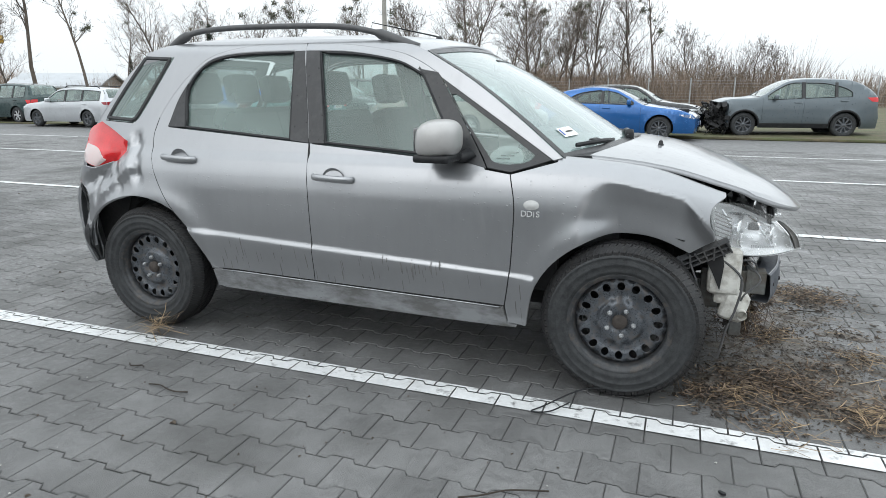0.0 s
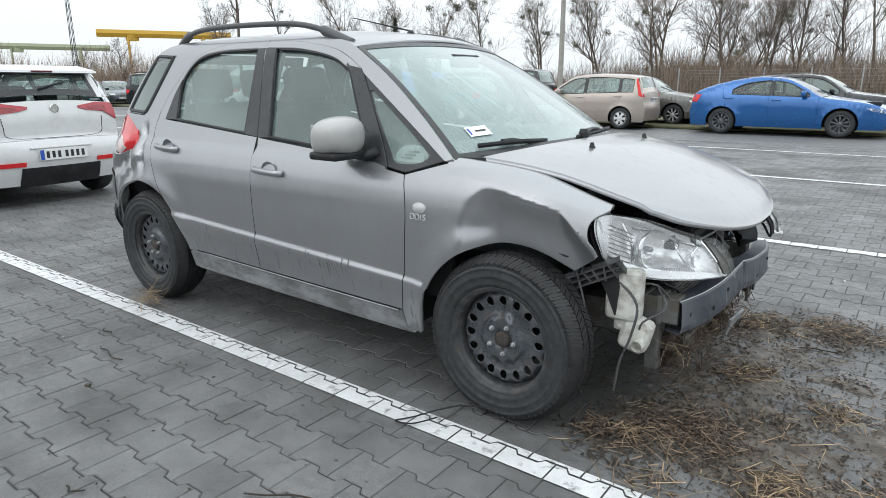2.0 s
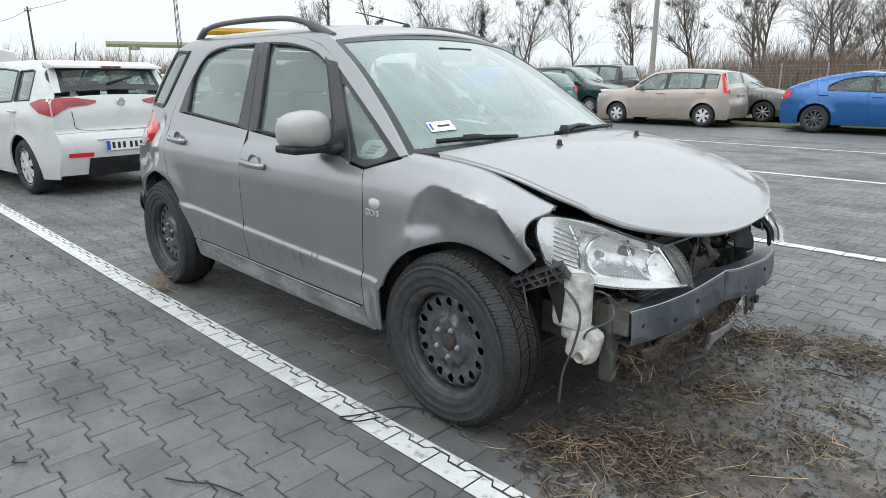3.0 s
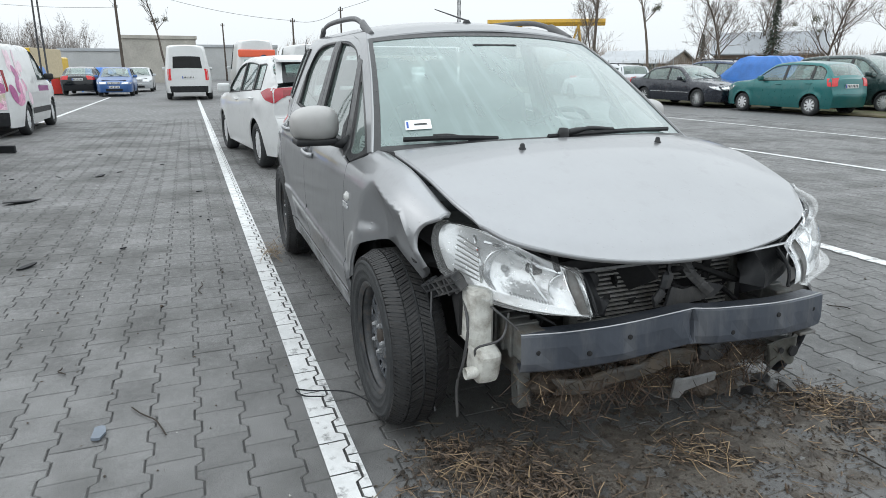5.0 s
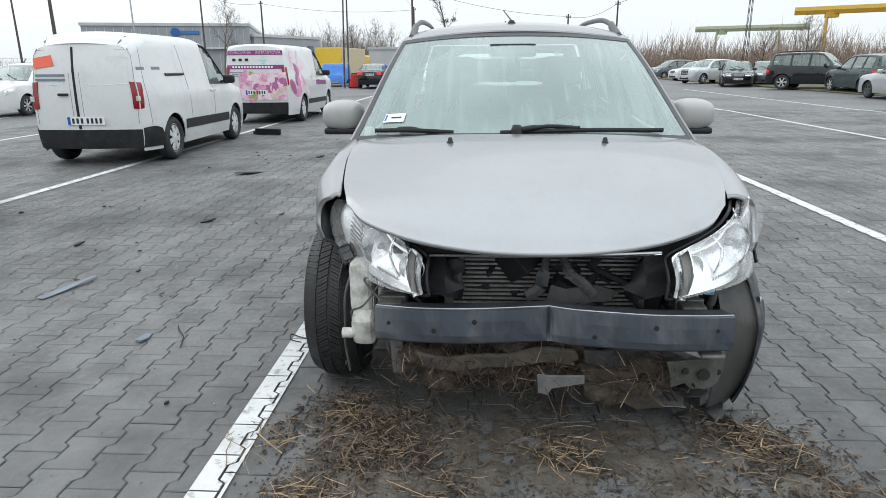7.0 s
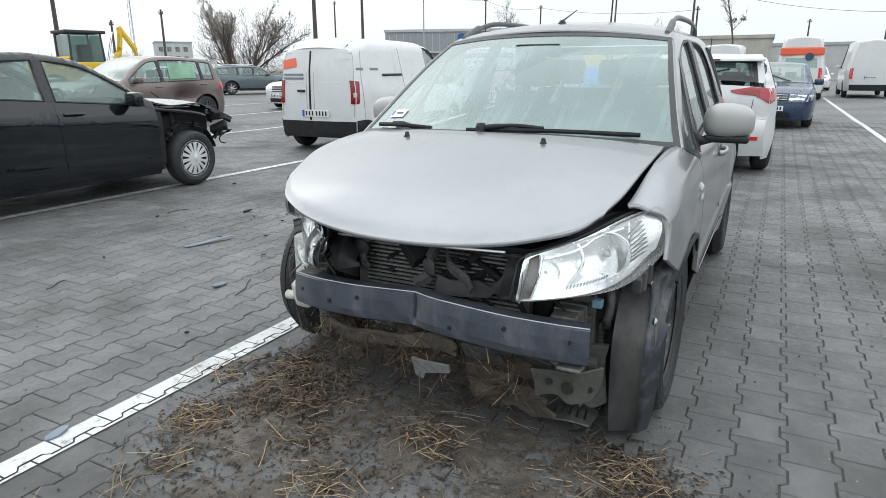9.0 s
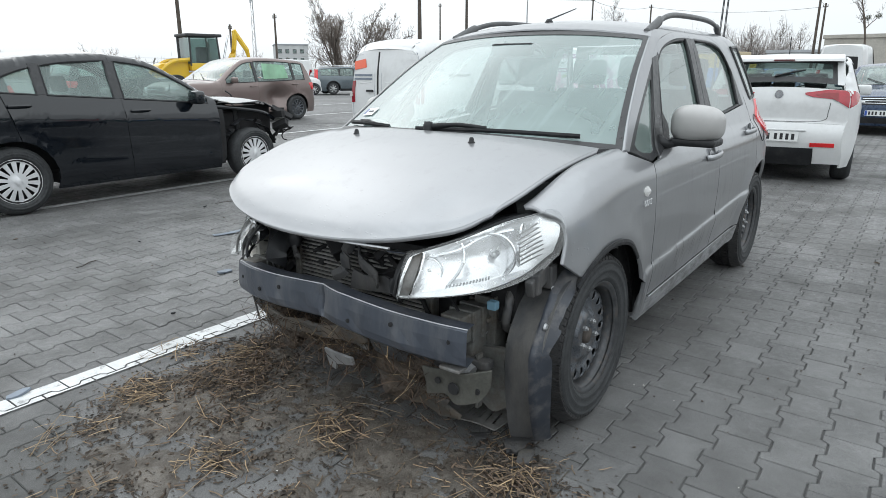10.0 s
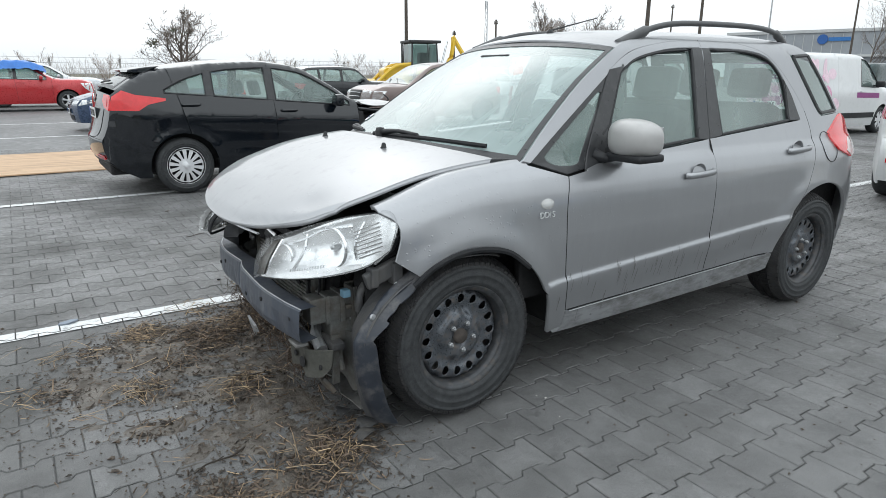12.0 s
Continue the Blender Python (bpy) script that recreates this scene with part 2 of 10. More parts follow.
def bend(pts, n=5):
    """A rounded open line through 2D or 3D points."""
    if len(pts) < 3:
        return [tuple(p) for p in pts]
    out = []
    P = [Vector(p) for p in pts]
    P = [2 * P[0] - P[1]] + P + [2 * P[-1] - P[-2]]
    for i in range(1, len(P) - 2):
        a, b, c, d = P[i - 1:i + 3]
        for k in range(n):
            t = k / n
            out.append(tuple(0.5 * (2 * b + (c - a) * t + (2 * a - 5 * b + 4 * c - d) * t * t + (3 * b - a - 3 * c + d) * t ** 3)))
    out.append(tuple(P[-2]))
    return out


def loop(*runs, n=5):
    """A closed outline from rounded runs that meet in corners."""
    out = []
    for r in runs:
        pts = bend(r, n)
        if out and (Vector(out[-1]) - Vector(pts[0])).length < 1e-5:
            pts = pts[1:]
        out += pts
    if (Vector(out[0]) - Vector(out[-1])).length < 1e-5:
        out.pop()
    return out


def area(poly):
    return 0.5 * sum(poly[i - 1][0] * poly[i][1] - poly[i][0] * poly[i - 1][1] for i in range(len(poly)))


def inset(poly, d):
    """The outline moved inwards by d."""
    s = 1 if area(poly) > 0 else -1
    out, k = [], len(poly)
    for i in range(k):
        a, b, c = Vector(poly[i - 1]), Vector(poly[i]), Vector(poly[(i + 1) % k])
        e, f = (b - a), (c - b)
        if e.length < 1e-9 or f.length < 1e-9:
            out.append(tuple(b))
            continue
        e.normalize(), f.normalize()
        n1, n2 = Vector((-e.y, e.x)) * s, Vector((-f.y, f.x)) * s
        q = n1 + n2
        q = q * (d / max(q.length_squared * 0.5, 0.35))
        out.append(tuple(b + q))
    return out


def sheet(outline, surf, step=0.08, holes=(), flange=0.015, cuts=(), flip=False, keep=None):
    """Meshes cut from the surface surf(u, v) along a 2D outline, with their edges turned in by flange.
    cuts: (point, normal) lines along which a gap splits it; then a mesh for each piece, from left to right."""
    bm = bmesh.new()
    for poly in (outline, *holes):
        vs = [bm.verts.new((p[0], p[1], 0)) for p in poly]
        for i in range(len(vs)):
            bm.edges.new((vs[i - 1], vs[i]))
    bmesh.ops.triangle_fill(bm, use_beauty=True, use_dissolve=False, edges=bm.edges[:])
    us, vs_ = [p[0] for p in outline], [p[1] for p in outline]
    su, sv = step if isinstance(step, tuple) else (step, step)

    def cut(co, no):
        bmesh.ops.bisect_plane(bm, geom=bm.verts[:] + bm.edges[:] + bm.faces[:], dist=1e-6, plane_co=(*co, 0), plane_no=(*no, 0))
    for k in range(int((max(us) - min(us)) / su) + 1):
        cut((min(us) + (k + 0.5) * su, 0), (1, 0))
    for k in range(int((max(vs_) - min(vs_)) / sv) + 1):
        cut((0, min(vs_) + (k + 0.5) * sv), (0, 1))
    gap = 0.0035
    for co, no in cuts:
        n = Vector(no).normalized()
        cut(Vector(co) + n * gap, n)
        cut(Vector(co) - n * gap, n)
    groups = {}
    for f in bm.faces:
        c = f.calc_center_median()
        key, ok = [], keep is None or keep(c.x, c.y)
        for co, no in cuts:
            d = (Vector((c.x, c.y)) - Vector(co)).dot(Vector(no).normalized())
            ok = ok and abs(d) > gap
            key.append(d > 0)
        if ok:
            groups.setdefault(tuple(key), []).append(f)
    made = []
    h = 0.004
    for key in sorted(groups, key=lambda g: min(f.calc_center_median().x for f in groups[g])):
        faces = groups[key]
        index, P, N = {}, [], []
        F, edges = [], {}
        for f in faces:
            ids = []
            for v in f.verts:
                if v not in index:
                    index[v] = len(P)
                    u, w = v.co.x, v.co.y
                    p = Vector(surf(u, w))
                    t1 = Vector(surf(u + h, w)) - Vector(surf(u - h, w))
                    t2 = Vector(surf(u, w + h)) - Vector(surf(u, w - h))
                    P.append(p)
                    nn = t1.cross(t2)
                    N.append((-nn if flip else nn).normalized())
                ids.append(index[v])
            if f.normal.z < 0:
                ids.reverse()
            if flip:
                ids.reverse()
            F.append(ids)
            for i in range(len(ids)):
                e = (ids[i - 1], ids[i])
                edges[e] = 1
        rim = [e for e in edges if (e[1], e[0]) not in edges] if flange else []
        LN = [N[i] for f in F for i in f]
        inner = {}
        for a, b in rim:
            for i in (a, b):
                if i not in inner:
                    inner[i] = len(P)
                    P.append(P[i] - N[i] * flange)
        for a, b in rim:
            F.append([b, a, inner[a], inner[b]])
            fn = (P[a] - P[b]).cross(P[inner[a]] - P[b])
            fn = fn.normalized() if fn.length > 1e-12 else N[a]
            LN += [(fn * 0.3 + N[b] * 0.95).normalized(), (fn * 0.3 + N[a] * 0.95).normalized(), fn, fn]
        me = bpy.data.meshes.new("sheet")
        me.from_pydata([tuple(p) for p in P], [], F)
        me.shade_smooth()
        me.normals_split_custom_set([tuple(v) for v in LN])
        made.append(me)
    bm.free()
    return made if cuts else made[0]


def mirrored(me):
    """The same mesh on the other side of the car."""
    out = me.copy()
    out.transform(Matrix.Diagonal((1, -1, 1, 1)))
    out.flip_normals()
    return out


def tube(path, radius, sides=8, close=False, squash=None):
    """A rod along a 3D line; radius a number or one for each point."""
    P = [Vector(p) for p in path]
    bm = bmesh.new()
    rings = []
    up = Vector((0, 0, 1))
    for i, p in enumerate(P):
        d = (P[min(i + 1, len(P) - 1)] - P[max(i - 1, 0)])
        d = d.normalized() if d.length > 1e-9 else Vector((1, 0, 0))
        s = d.cross(up if abs(d.z) < 0.95 else Vector((0, 1, 0))).normalized()
        t = s.cross(d)
        r = radius[i] if isinstance(radius, (list, tuple)) else radius
        q = squash or (1, 1)
        rings.append([bm.verts.new(p + (s * math.cos(2 * math.pi * k / sides) * q[0] + t * math.sin(2 * math.pi * k / sides) * q[1]) * r) for k in range(sides)])
    for a, b in zip(rings, rings[1:]):
        for k in range(sides):
            bm.faces.new((a[k - 1], a[k], b[k], b[k - 1]))
    bm.faces.new(rings[0])
    bm.faces.new(rings[-1])
    return bm


def box(size, at=(0, 0, 0), bevel=0.0, rot=None, seg=2, bm=None):
    """A block with rounded edges."""
    own = bmesh.new()
    bmesh.ops.create_cube(own, size=1.0, matrix=Matrix.Diagonal((*size, 1)))
    if bevel:
        bmesh.ops.bevel(own, geom=own.edges[:] + own.verts[:], offset=bevel, segments=seg, profile=0.6, affect="EDGES")
    m = Matrix.Translation(at) @ (rot if rot is not None else Matrix())
    bmesh.ops.transform(own, matrix=m, verts=own.verts)
    return own if bm is None else merge(bm, own)


def merge(bm, other):
    me = bpy.data.meshes.new("tmp")
    other.to_mesh(me)
    other.free()
    bm.from_mesh(me)
    bpy.data.meshes.remove(me)
    return bm


def lathe(profile, segs=32, axis="y"):
    """A turned shape: profile of (radius, along), round the y axis."""
    bm = bmesh.new()
    rings = []
    for k in range(segs):
        a = 2 * math.pi * k / segs
        c, s = math.cos(a), math.sin(a)
        rings.append([bm.verts.new((r * c, w, r * s) if axis == "y" else (r * c, r * s, w)) for r, w in profile])
    for i in range(segs):
        a, b = rings[i - 1], rings[i]
        for k in range(len(profile) - 1):
            bm.faces.new((a[k], a[k + 1], b[k + 1], b[k]))
    bmesh.ops.remove_doubles(bm, verts=bm.verts, dist=1e-6)
    return bm


def slab(outline, depth, bevel=0.0, plane="xz"):
    """A plate of the given 2D outline, centred on its plane."""
    bm = bmesh.new()
    put = {"xz": lambda p, d: (p[0], d, p[1]), "xy": lambda p, d: (p[0], p[1], d), "yz": lambda p, d: (d, p[0], p[1])}[plane]
    top = [bm.verts.new(put(p, depth / 2)) for p in outline]
    low = [bm.verts.new(put(p, -depth / 2)) for p in outline]
    bm.faces.new(top)
    bm.faces.new(low[::-1])
    k = len(top)
    for i in range(k):
        bm.faces.new((top[i - 1], low[i - 1], low[i], top[i]))
    if bevel:
        bmesh.ops.recalc_face_normals(bm, faces=bm.faces)
        es = [e for e in bm.edges if e.is_manifold and e.calc_face_angle() > 0.9 and abs((e.verts[0].co - e.verts[1].co).dot(Vector(put((0, 0), 1)))) < depth * 0.5]
        bmesh.ops.bevel(bm, geom=es, offset=bevel, segments=2, profile=0.6, affect="EDGES")
    return bm


def circle(cx, cy, r, n=24, sx=1.0, sy=1.0):
    return [(cx + r * sx * math.cos(2 * math.pi * k / n), cy + r * sy * math.sin(2 * math.pi * k / n)) for k in range(n)]


def strip(line, half, surf, lift=0.002):
    """A narrow band laid on a surface along a 2D line."""
    pts = bend(line, 4)
    left, right = [], []
    for i, p in enumerate(pts):
        a, b = Vector(pts[max(i - 1, 0)]), Vector(pts[min(i + 1, len(pts) - 1)])
        d = (b - a).normalized()
        n = Vector((-d.y, d.x)) * half
        left.append(Vector(p) + n)
        right.append(Vector(p) - n)
    return sheet([tuple(q) for q in left] + [tuple(q) for q in right[::-1]], surf, step=0.2, flange=lift + 0.004)

# ---- ground: paved yard, painted bay lines, verge ----
M_PAVER = shade("wet_grey_concrete_paver", (0.147, 0.1475, 0.1465), 0.58, var=0.26, scale=3.2, bump=0.0034, bscale=240, island=0.13, rand=0.13, rvar=0.26, speck=0.5,
                dirt=(0.060, 0.060, 0.057, 0.75), dscale=0.9, dcut=(0.46, 0.66))
M_JOINT = shade("sandy_joint_grit", (0.068, 0.068, 0.067), 0.9, var=0.3, scale=12, bump=0.002, bscale=200)
M_YARD = shade("distant_yard_paving", (0.140, 0.141, 0.141), 0.6, var=0.14, scale=0.7, bump=0.004, bscale=14, rvar=0.2,
               dirt=(0.06, 0.058, 0.055, 0.5), dscale=0.35, dcut=(0.45, 0.7), stretch=(1, 1.4, 1))
M_LINE = shade("worn_white_road_paint", (0.62, 0.63, 0.63), 0.6, var=0.12, scale=5, bump=0.0008, bscale=250, speck=0.12, dirt=(0.12, 0.12, 0.12, 0.85), dscale=16, dcut=(0.55, 0.68))
M_VERGE = shade("winter_grass_soil", (0.10, 0.085, 0.05), 0.95, var=0.45, scale=1.5, bump=0.03, bscale=9, dirt=(0.075, 0.09, 0.035, 0.8), dscale=0.9, dcut=(0.42, 0.6))

ROW, LONG, NAR, WID = 0.165, 0.20, 0.0685, 0.0935
Y0 = -1.035 - ROW / 2


def paver_outline(x, y):
    h = LONG / 2 - 0.0015
    a, b = WID - 0.0015, NAR - 0.0015
    half = [(-h, a), (-0.058, a), (-0.040, b), (0.040, b), (0.058, a), (h, a)]
    return [(x + u, y - v) for u, v in half] + [(x - u, y + v) for u, v in half]


def paver_at(i, j):
    return (i + (0.5 if j % 2 else 0.0)) * LONG, Y0 + j * ROW


def paver_faces(cx, cy, z, tilt, V, F):
    o = paver_outline(cx, cy)
    k = len(V)
    top = inset(o, 0.0030)
    for p in top:
        V.append((p[0], p[1], z + tilt[0] * (p[0] - cx) + tilt[1] * (p[1] - cy)))
    for p in o:
        V.append((p[0], p[1], z - 0.0034 + tilt[0] * (p[0] - cx) + tilt[1] * (p[1] - cy)))
    n = len(o)
    # the top is split in three convex faces so that the waist stays clean
    F.append([k + q for q in (0, 1, 10, 11)])
    F.append([k + q for q in (1, 2, 3, 4, 7, 8, 9, 10)])
    F.append([k + q for q in (4, 5, 6, 7)])
    for q in range(n):
        F.append([k + q, k + n + q, k + n + (q + 1) % n, k + (q + 1) % n])


rng = random.Random(7)
LOTX, LOTY = (-17.0, 6.2), (-11.0, 12.6)
NEARX, NEARY = (-2.0, 2.2), (-3.05, -1.15)
near_cells = []
V, F = [], []
for j in range(int((LOTY[0] - Y0) / ROW), int((LOTY[1] - Y0) / ROW)):
    for i in range(int(LOTX[0] / LONG), int(LOTX[1] / LONG)):
        cx, cy = paver_at(i, j)
        z = -0.0025 + rng.uniform(-0.0010, 0.0010)
        tilt = (rng.uniform(-0.006, 0.006), rng.uniform(-0.006, 0.006))
        if NEARX[0] < cx < NEARX[1] and NEARY[0] < cy < NEARY[1] and len(near_cells) < 290:
            near_cells.append((cx, cy, z, tilt))
        else:
            paver_faces(cx, cy, z, tilt, V, F)

yard = thing("paved_yard", "grey interlocking concrete pavers, wet and gritty", "pavement", kind="structure")
bed = box((420, 210, 0.3), (-60, -88.6, -0.165))
part("yard_bed", bed, M_YARD, yard, "smooth distant paving, same grey")
jb = bmesh.new()
bmesh.ops.create_grid(jb, x_segments=1, y_segments=1, size=0.5, matrix=Matrix.Translation(((LOTX[0] + LOTX[1]) / 2, (LOTY[0] + LOTY[1]) / 2, -0.0078)) @ Matrix.Diagonal((LOTX[1] - LOTX[0], LOTY[1] - LOTY[0], 1, 1)))
part("joint_sand", jb, M_JOINT, yard, "dark grit in the joints")
me = bpy.data.meshes.new("pavers")
me.from_pydata(V, [], F)
tagged(link("paver_field", me, M_PAVER, yard), kind="stuff")
shared = bpy.data.meshes.new("paver")
v1, f1 = [], []
paver_faces(0, 0, 0, (0, 0), v1, f1)
shared.from_pydata(v1, [], f1)
shared.materials.append(M_PAVER)
for cx, cy, z, tilt in near_cells:
    ob = new("paver", shared)
    ob.parent = yard
    ob.matrix_basis = Matrix.Translation((cx, cy, z)) @ Euler((tilt[1], -tilt[0], 0)).to_matrix().to_4x4()


def clip(poly, axis, lim, sign):
    out = []
    for a, b in zip(poly, poly[1:] + poly[:1]):
        da, db = sign * (a[axis] - lim), sign * (b[axis] - lim)
        if da >= 0:
            out.append(a)
        if da * db < 0:
            t = da / (da - db)
            out.append(tuple(p + (q - p) * t for p, q in zip(a, b)))
    return out


LINE_Y = (-9.39, -5.11, -1.065, 2.99, 7.13, 11.05)
for yc in (-18.0, -13.6) + LINE_Y:
    V, F = [], []
    for j in range(int((yc - 0.3 - Y0) / ROW), int((yc + 0.3 - Y0) / ROW) + 2):
        for i in range(int(LOTX[0] / LONG), int(LOTX[1] / LONG)):
            cx, cy = paver_at(i, j)
            o = clip(clip(inset(paver_outline(cx, cy), 0.002), 1, yc - 0.06, 1), 1, yc + 0.06, -1)
            if len(o) > 2 and LOTY[0] + 0.2 < yc < LOTY[1] - 0.2:
                k = len(V)
                V += [(p[0], p[1], 0.0032) for p in o]
                F.append(list(range(k, k + len(o))))
    # beyond the near yard the line runs on as a plain coat
    ends = ((-34.0, LOTX[0]), (LOTX[1], 16.0)) if V else ((-34.0, 16.0),)
    for a, b in ends:
        k = len(V)
        V += [(a, yc - 0.06, -0.011), (b, yc - 0.06, -0.011), (b, yc + 0.06, -0.011), (a, yc + 0.06, -0.011)]
        F.append([k, k + 1, k + 2, k + 3])
    me = bpy.data.meshes.new("line")
    me.from_pydata(V, [], F)
    tagged(link("bay_line", me, M_LINE), "worn white painted parking line on pavers", "road marking", "bay lines", "structure")

# verge north of the yard, one uneven sheet out to the horizon
vb = bmesh.new()
bmesh.ops.create_grid(vb, x_segments=90, y_segments=60, size=0.5)
for v in vb.verts:
    v.co.x *= 900
    q = v.co.y + 0.5
    v.co.y = 16.4 + 480 * q ** 3
    v.co.z = 0.0 if q == 0 else 0.05 + 0.12 * noise.noise((v.co.x * 0.12, v.co.y * 0.12, 0)) + min(v.co.y - 16.4, 20) * 0.012
part("verge", vb, M_VERGE, tagged(thing("ground", "muddy winter grass verge beyond the yard", "ground", kind="structure")), smooth=True)
fb = bmesh.new()
bmesh.ops.create_grid(fb, x_segments=8, y_segments=8, size=0.5, matrix=Matrix.Translation((0, 0, -0.4)) @ Matrix.Diagonal((2400, 2400, 1, 1)))
tagged(part("far_ground", fb, M_VERGE), "flat brown winter land out to the horizon", "ground", kind="structure")

# ---- wheels ----
def tyre_mesh(r, rim, w, tread=0, segs=48):
    """A tyre round the y axis, face at +y; tread: how many groove blocks round it."""
    s = w / 2
    prof = [(rim - 0.006, s - 0.030), (rim + 0.004, s - 0.012), (rim + 0.018, s - 0.004), (rim + 0.024, s + 0.001), (rim + 0.030, s - 0.002), ((r + rim) / 2 - 0.012, s + 0.003), ((r + rim) / 2 - 0.008, s + 0.006), ((r + rim) / 2 - 0.004, s + 0.003), ((r + rim) / 2 + 0.010, s + 0.003), (r - 0.044, s + 0.001), (r - 0.040, s + 0.006), (r - 0.034, s - 0.002),
            (r - 0.014, s - 0.016), (r - 0.003, s - 0.036), (r, s * 0.45), (r, -s * 0.45), (r - 0.003, -s + 0.036), (r - 0.014, -s + 0.016),
            (r - 0.035, -s + 0.003), ((r + rim) / 2, -s - 0.004), (rim, -s + 0.02)]
    bm = lathe(prof, segs)
    if tread:
        # four rows of slanted blocks, each cut by sipes, between open grooves
        bm.free()
        bm = bmesh.new()
        for k in range(tread):
            for row, (y0, y1, tw) in enumerate(((-s + 0.003, -0.050, 0.40), (-0.044, -0.005, -0.55), (0.005, 0.044, 0.55), (0.050, s - 0.003, -0.40))):
                a = 2 * math.pi * (k + 0.5 * (row % 2)) / tread
                full = 2 * math.pi / tread
                for cut in (0, 1):
                    a0, a1 = a + full * (-0.42 + 0.43 * cut), a + full * (-0.03 + 0.43 * cut)
                    quad = []
                    for aa, yy in ((a0, y0), (a1, y0), (a1, y1), (a0, y1)):
                        shift = tw * (yy - (y0 + y1) / 2) * 3
                        out_ = 0.026 if (row == 0 and yy == y0) or (row == 3 and yy == y1) else 0
                        for rr in (r - 0.012 - out_, r + 0.006 - out_):
                            quad.append(bm.verts.new((rr * math.cos(aa + shift), yy, rr * math.sin(aa + shift))))
                    for f in ((1, 3, 5, 7), (0, 1, 3, 2), (2, 3, 5, 4), (4, 5, 7, 6), (6, 7, 1, 0)):
                        bm.faces.new([quad[q] for q in f])
    return bm


def steel_wheel(parent, m, r=0.335, w=0.205, side=1, label="worn tyre on a black steel rim"):
    """A steel wheel with sixteen vent holes, hub, studs and nuts; side is the way it faces."""
    wheel = new("wheel")
    wheel.parent = parent
    wheel["label"] = label
    wheel.matrix_basis = m @ (Matrix.Rotation(math.pi, 4, "Z") if side < 0 else Matrix())
    rim = 0.208
    ty = part("tyre", tyre_mesh(r - 0.004, rim, w), M_RUBBER, wheel, smooth=True)
    tagged(part("tread", tyre_mesh(r - 0.004, rim, w, 72), M_TREAD, ty), kind="stuff")
    depth = steps((0.0, 0.045), (0.035, 0.045), (0.045, 0.052), (0.085, 0.055), (0.105, 0.035), (0.125, 0.036), (0.15, 0.044), (0.178, 0.041), (0.190, 0.015), (0.2, 0.012))
    holes = []
    for k in range(16):
        a = 2 * math.pi * k / 16
        c = (0.153 * math.cos(a), 0.153 * math.sin(a))
        rad, tan = Vector((math.cos(a), math.sin(a))), Vector((-math.sin(a), math.cos(a)))
        holes.append([tuple(Vector(c) + rad * 0.0205 * math.cos(t) + tan * 0.0165 * math.sin(t)) for t in [2 * math.pi * q / 10 for q in range(10)]])
    disc = sheet(circle(0, 0, 0.192, 48), lambda u, v: (u, depth(math.hypot(u, v)) + 0.008, v), step=0.024, holes=holes, flange=0.006, flip=True)
    link("rim_disc", disc, M_STEEL_RIM, wheel, "black steel rim with oval vent holes")
    barrel = lathe([(0.188, 0.012), (0.190, 0.05), (0.196, 0.075), (0.207, 0.078), (0.215, 0.085), (0.219, 0.092), (0.215, 0.094), (0.205, 0.086), (0.197, 0.082)], 48)
    merge(barrel, lathe([(0.187, 0.02), (0.185, -0.09), (0.205, -0.1)], 32))
    part("rim_barrel", barrel, M_RIM_LIP, wheel, "brownish muddy rim lip, base darkened as shade", smooth=True)
    part("brake_drum", lathe([(0.0, -0.03), (0.13, -0.03), (0.13, -0.08), (0.0, -0.08)], 24), M_DARK, wheel)
    part("hub", lathe([(0.0, 0.072), (0.012, 0.072), (0.02, 0.066), (0.03, 0.066), (0.033, 0.05), (0.034, 0.04)], 20), M_RUST, wheel, "rusty hub centre", smooth=True)
    for k in range(5):
        a = 2 * math.pi * k / 5 + 0.3
        nut = lathe([(0.0, 0.082), (0.006, 0.08), (0.0075, 0.074), (0.0105, 0.072), (0.0115, 0.055)], 6)
        bmesh.ops.translate(nut, verts=nut.verts, vec=(0.057 * math.cos(a), 0, 0.057 * math.sin(a)))
        part("wheel_nut", nut, M_GALV, wheel)
    return wheel


# ---- the wrecked hatchback: surfaces ----
S_LOW = steps((0.10, 0.775), (0.2, 0.815), (0.30, 0.842), (0.42, 0.857), (0.55, 0.866), (0.68, 0.870), (0.78, 0.867), (0.86, 0.857), (0.93, 0.833), (0.985, 0.793))
S_UP = steps((0.985, 0.793), (1.09, 0.749), (1.25, 0.690), (1.40, 0.634), (1.46, 0.607), (1.50, 0.575), (1.53, 0.530), (1.56, 0.45))
S_PLAN = steps((-3.26, 0.70), (-3.20, 0.80), (-3.10, 0.885), (-2.95, 0.955), (-2.75, 0.99), (-2.5, 1.0), (-0.3, 1.0), (0.1, 0.998), (0.3, 0.968), (0.45, 0.91), (0.6, 0.79), (0.7, 0.66))
S_TOPF = steps((-0.6, 0.985), (-0.35, 0.985), (-0.15, 0.978), (0.05, 0.950), (0.30, 0.882), (0.45, 0.825), (0.6, 0.75))
S_CREASE = steps((-2.3, 0.575), (-1.5, 0.538), (-0.45, 0.492))


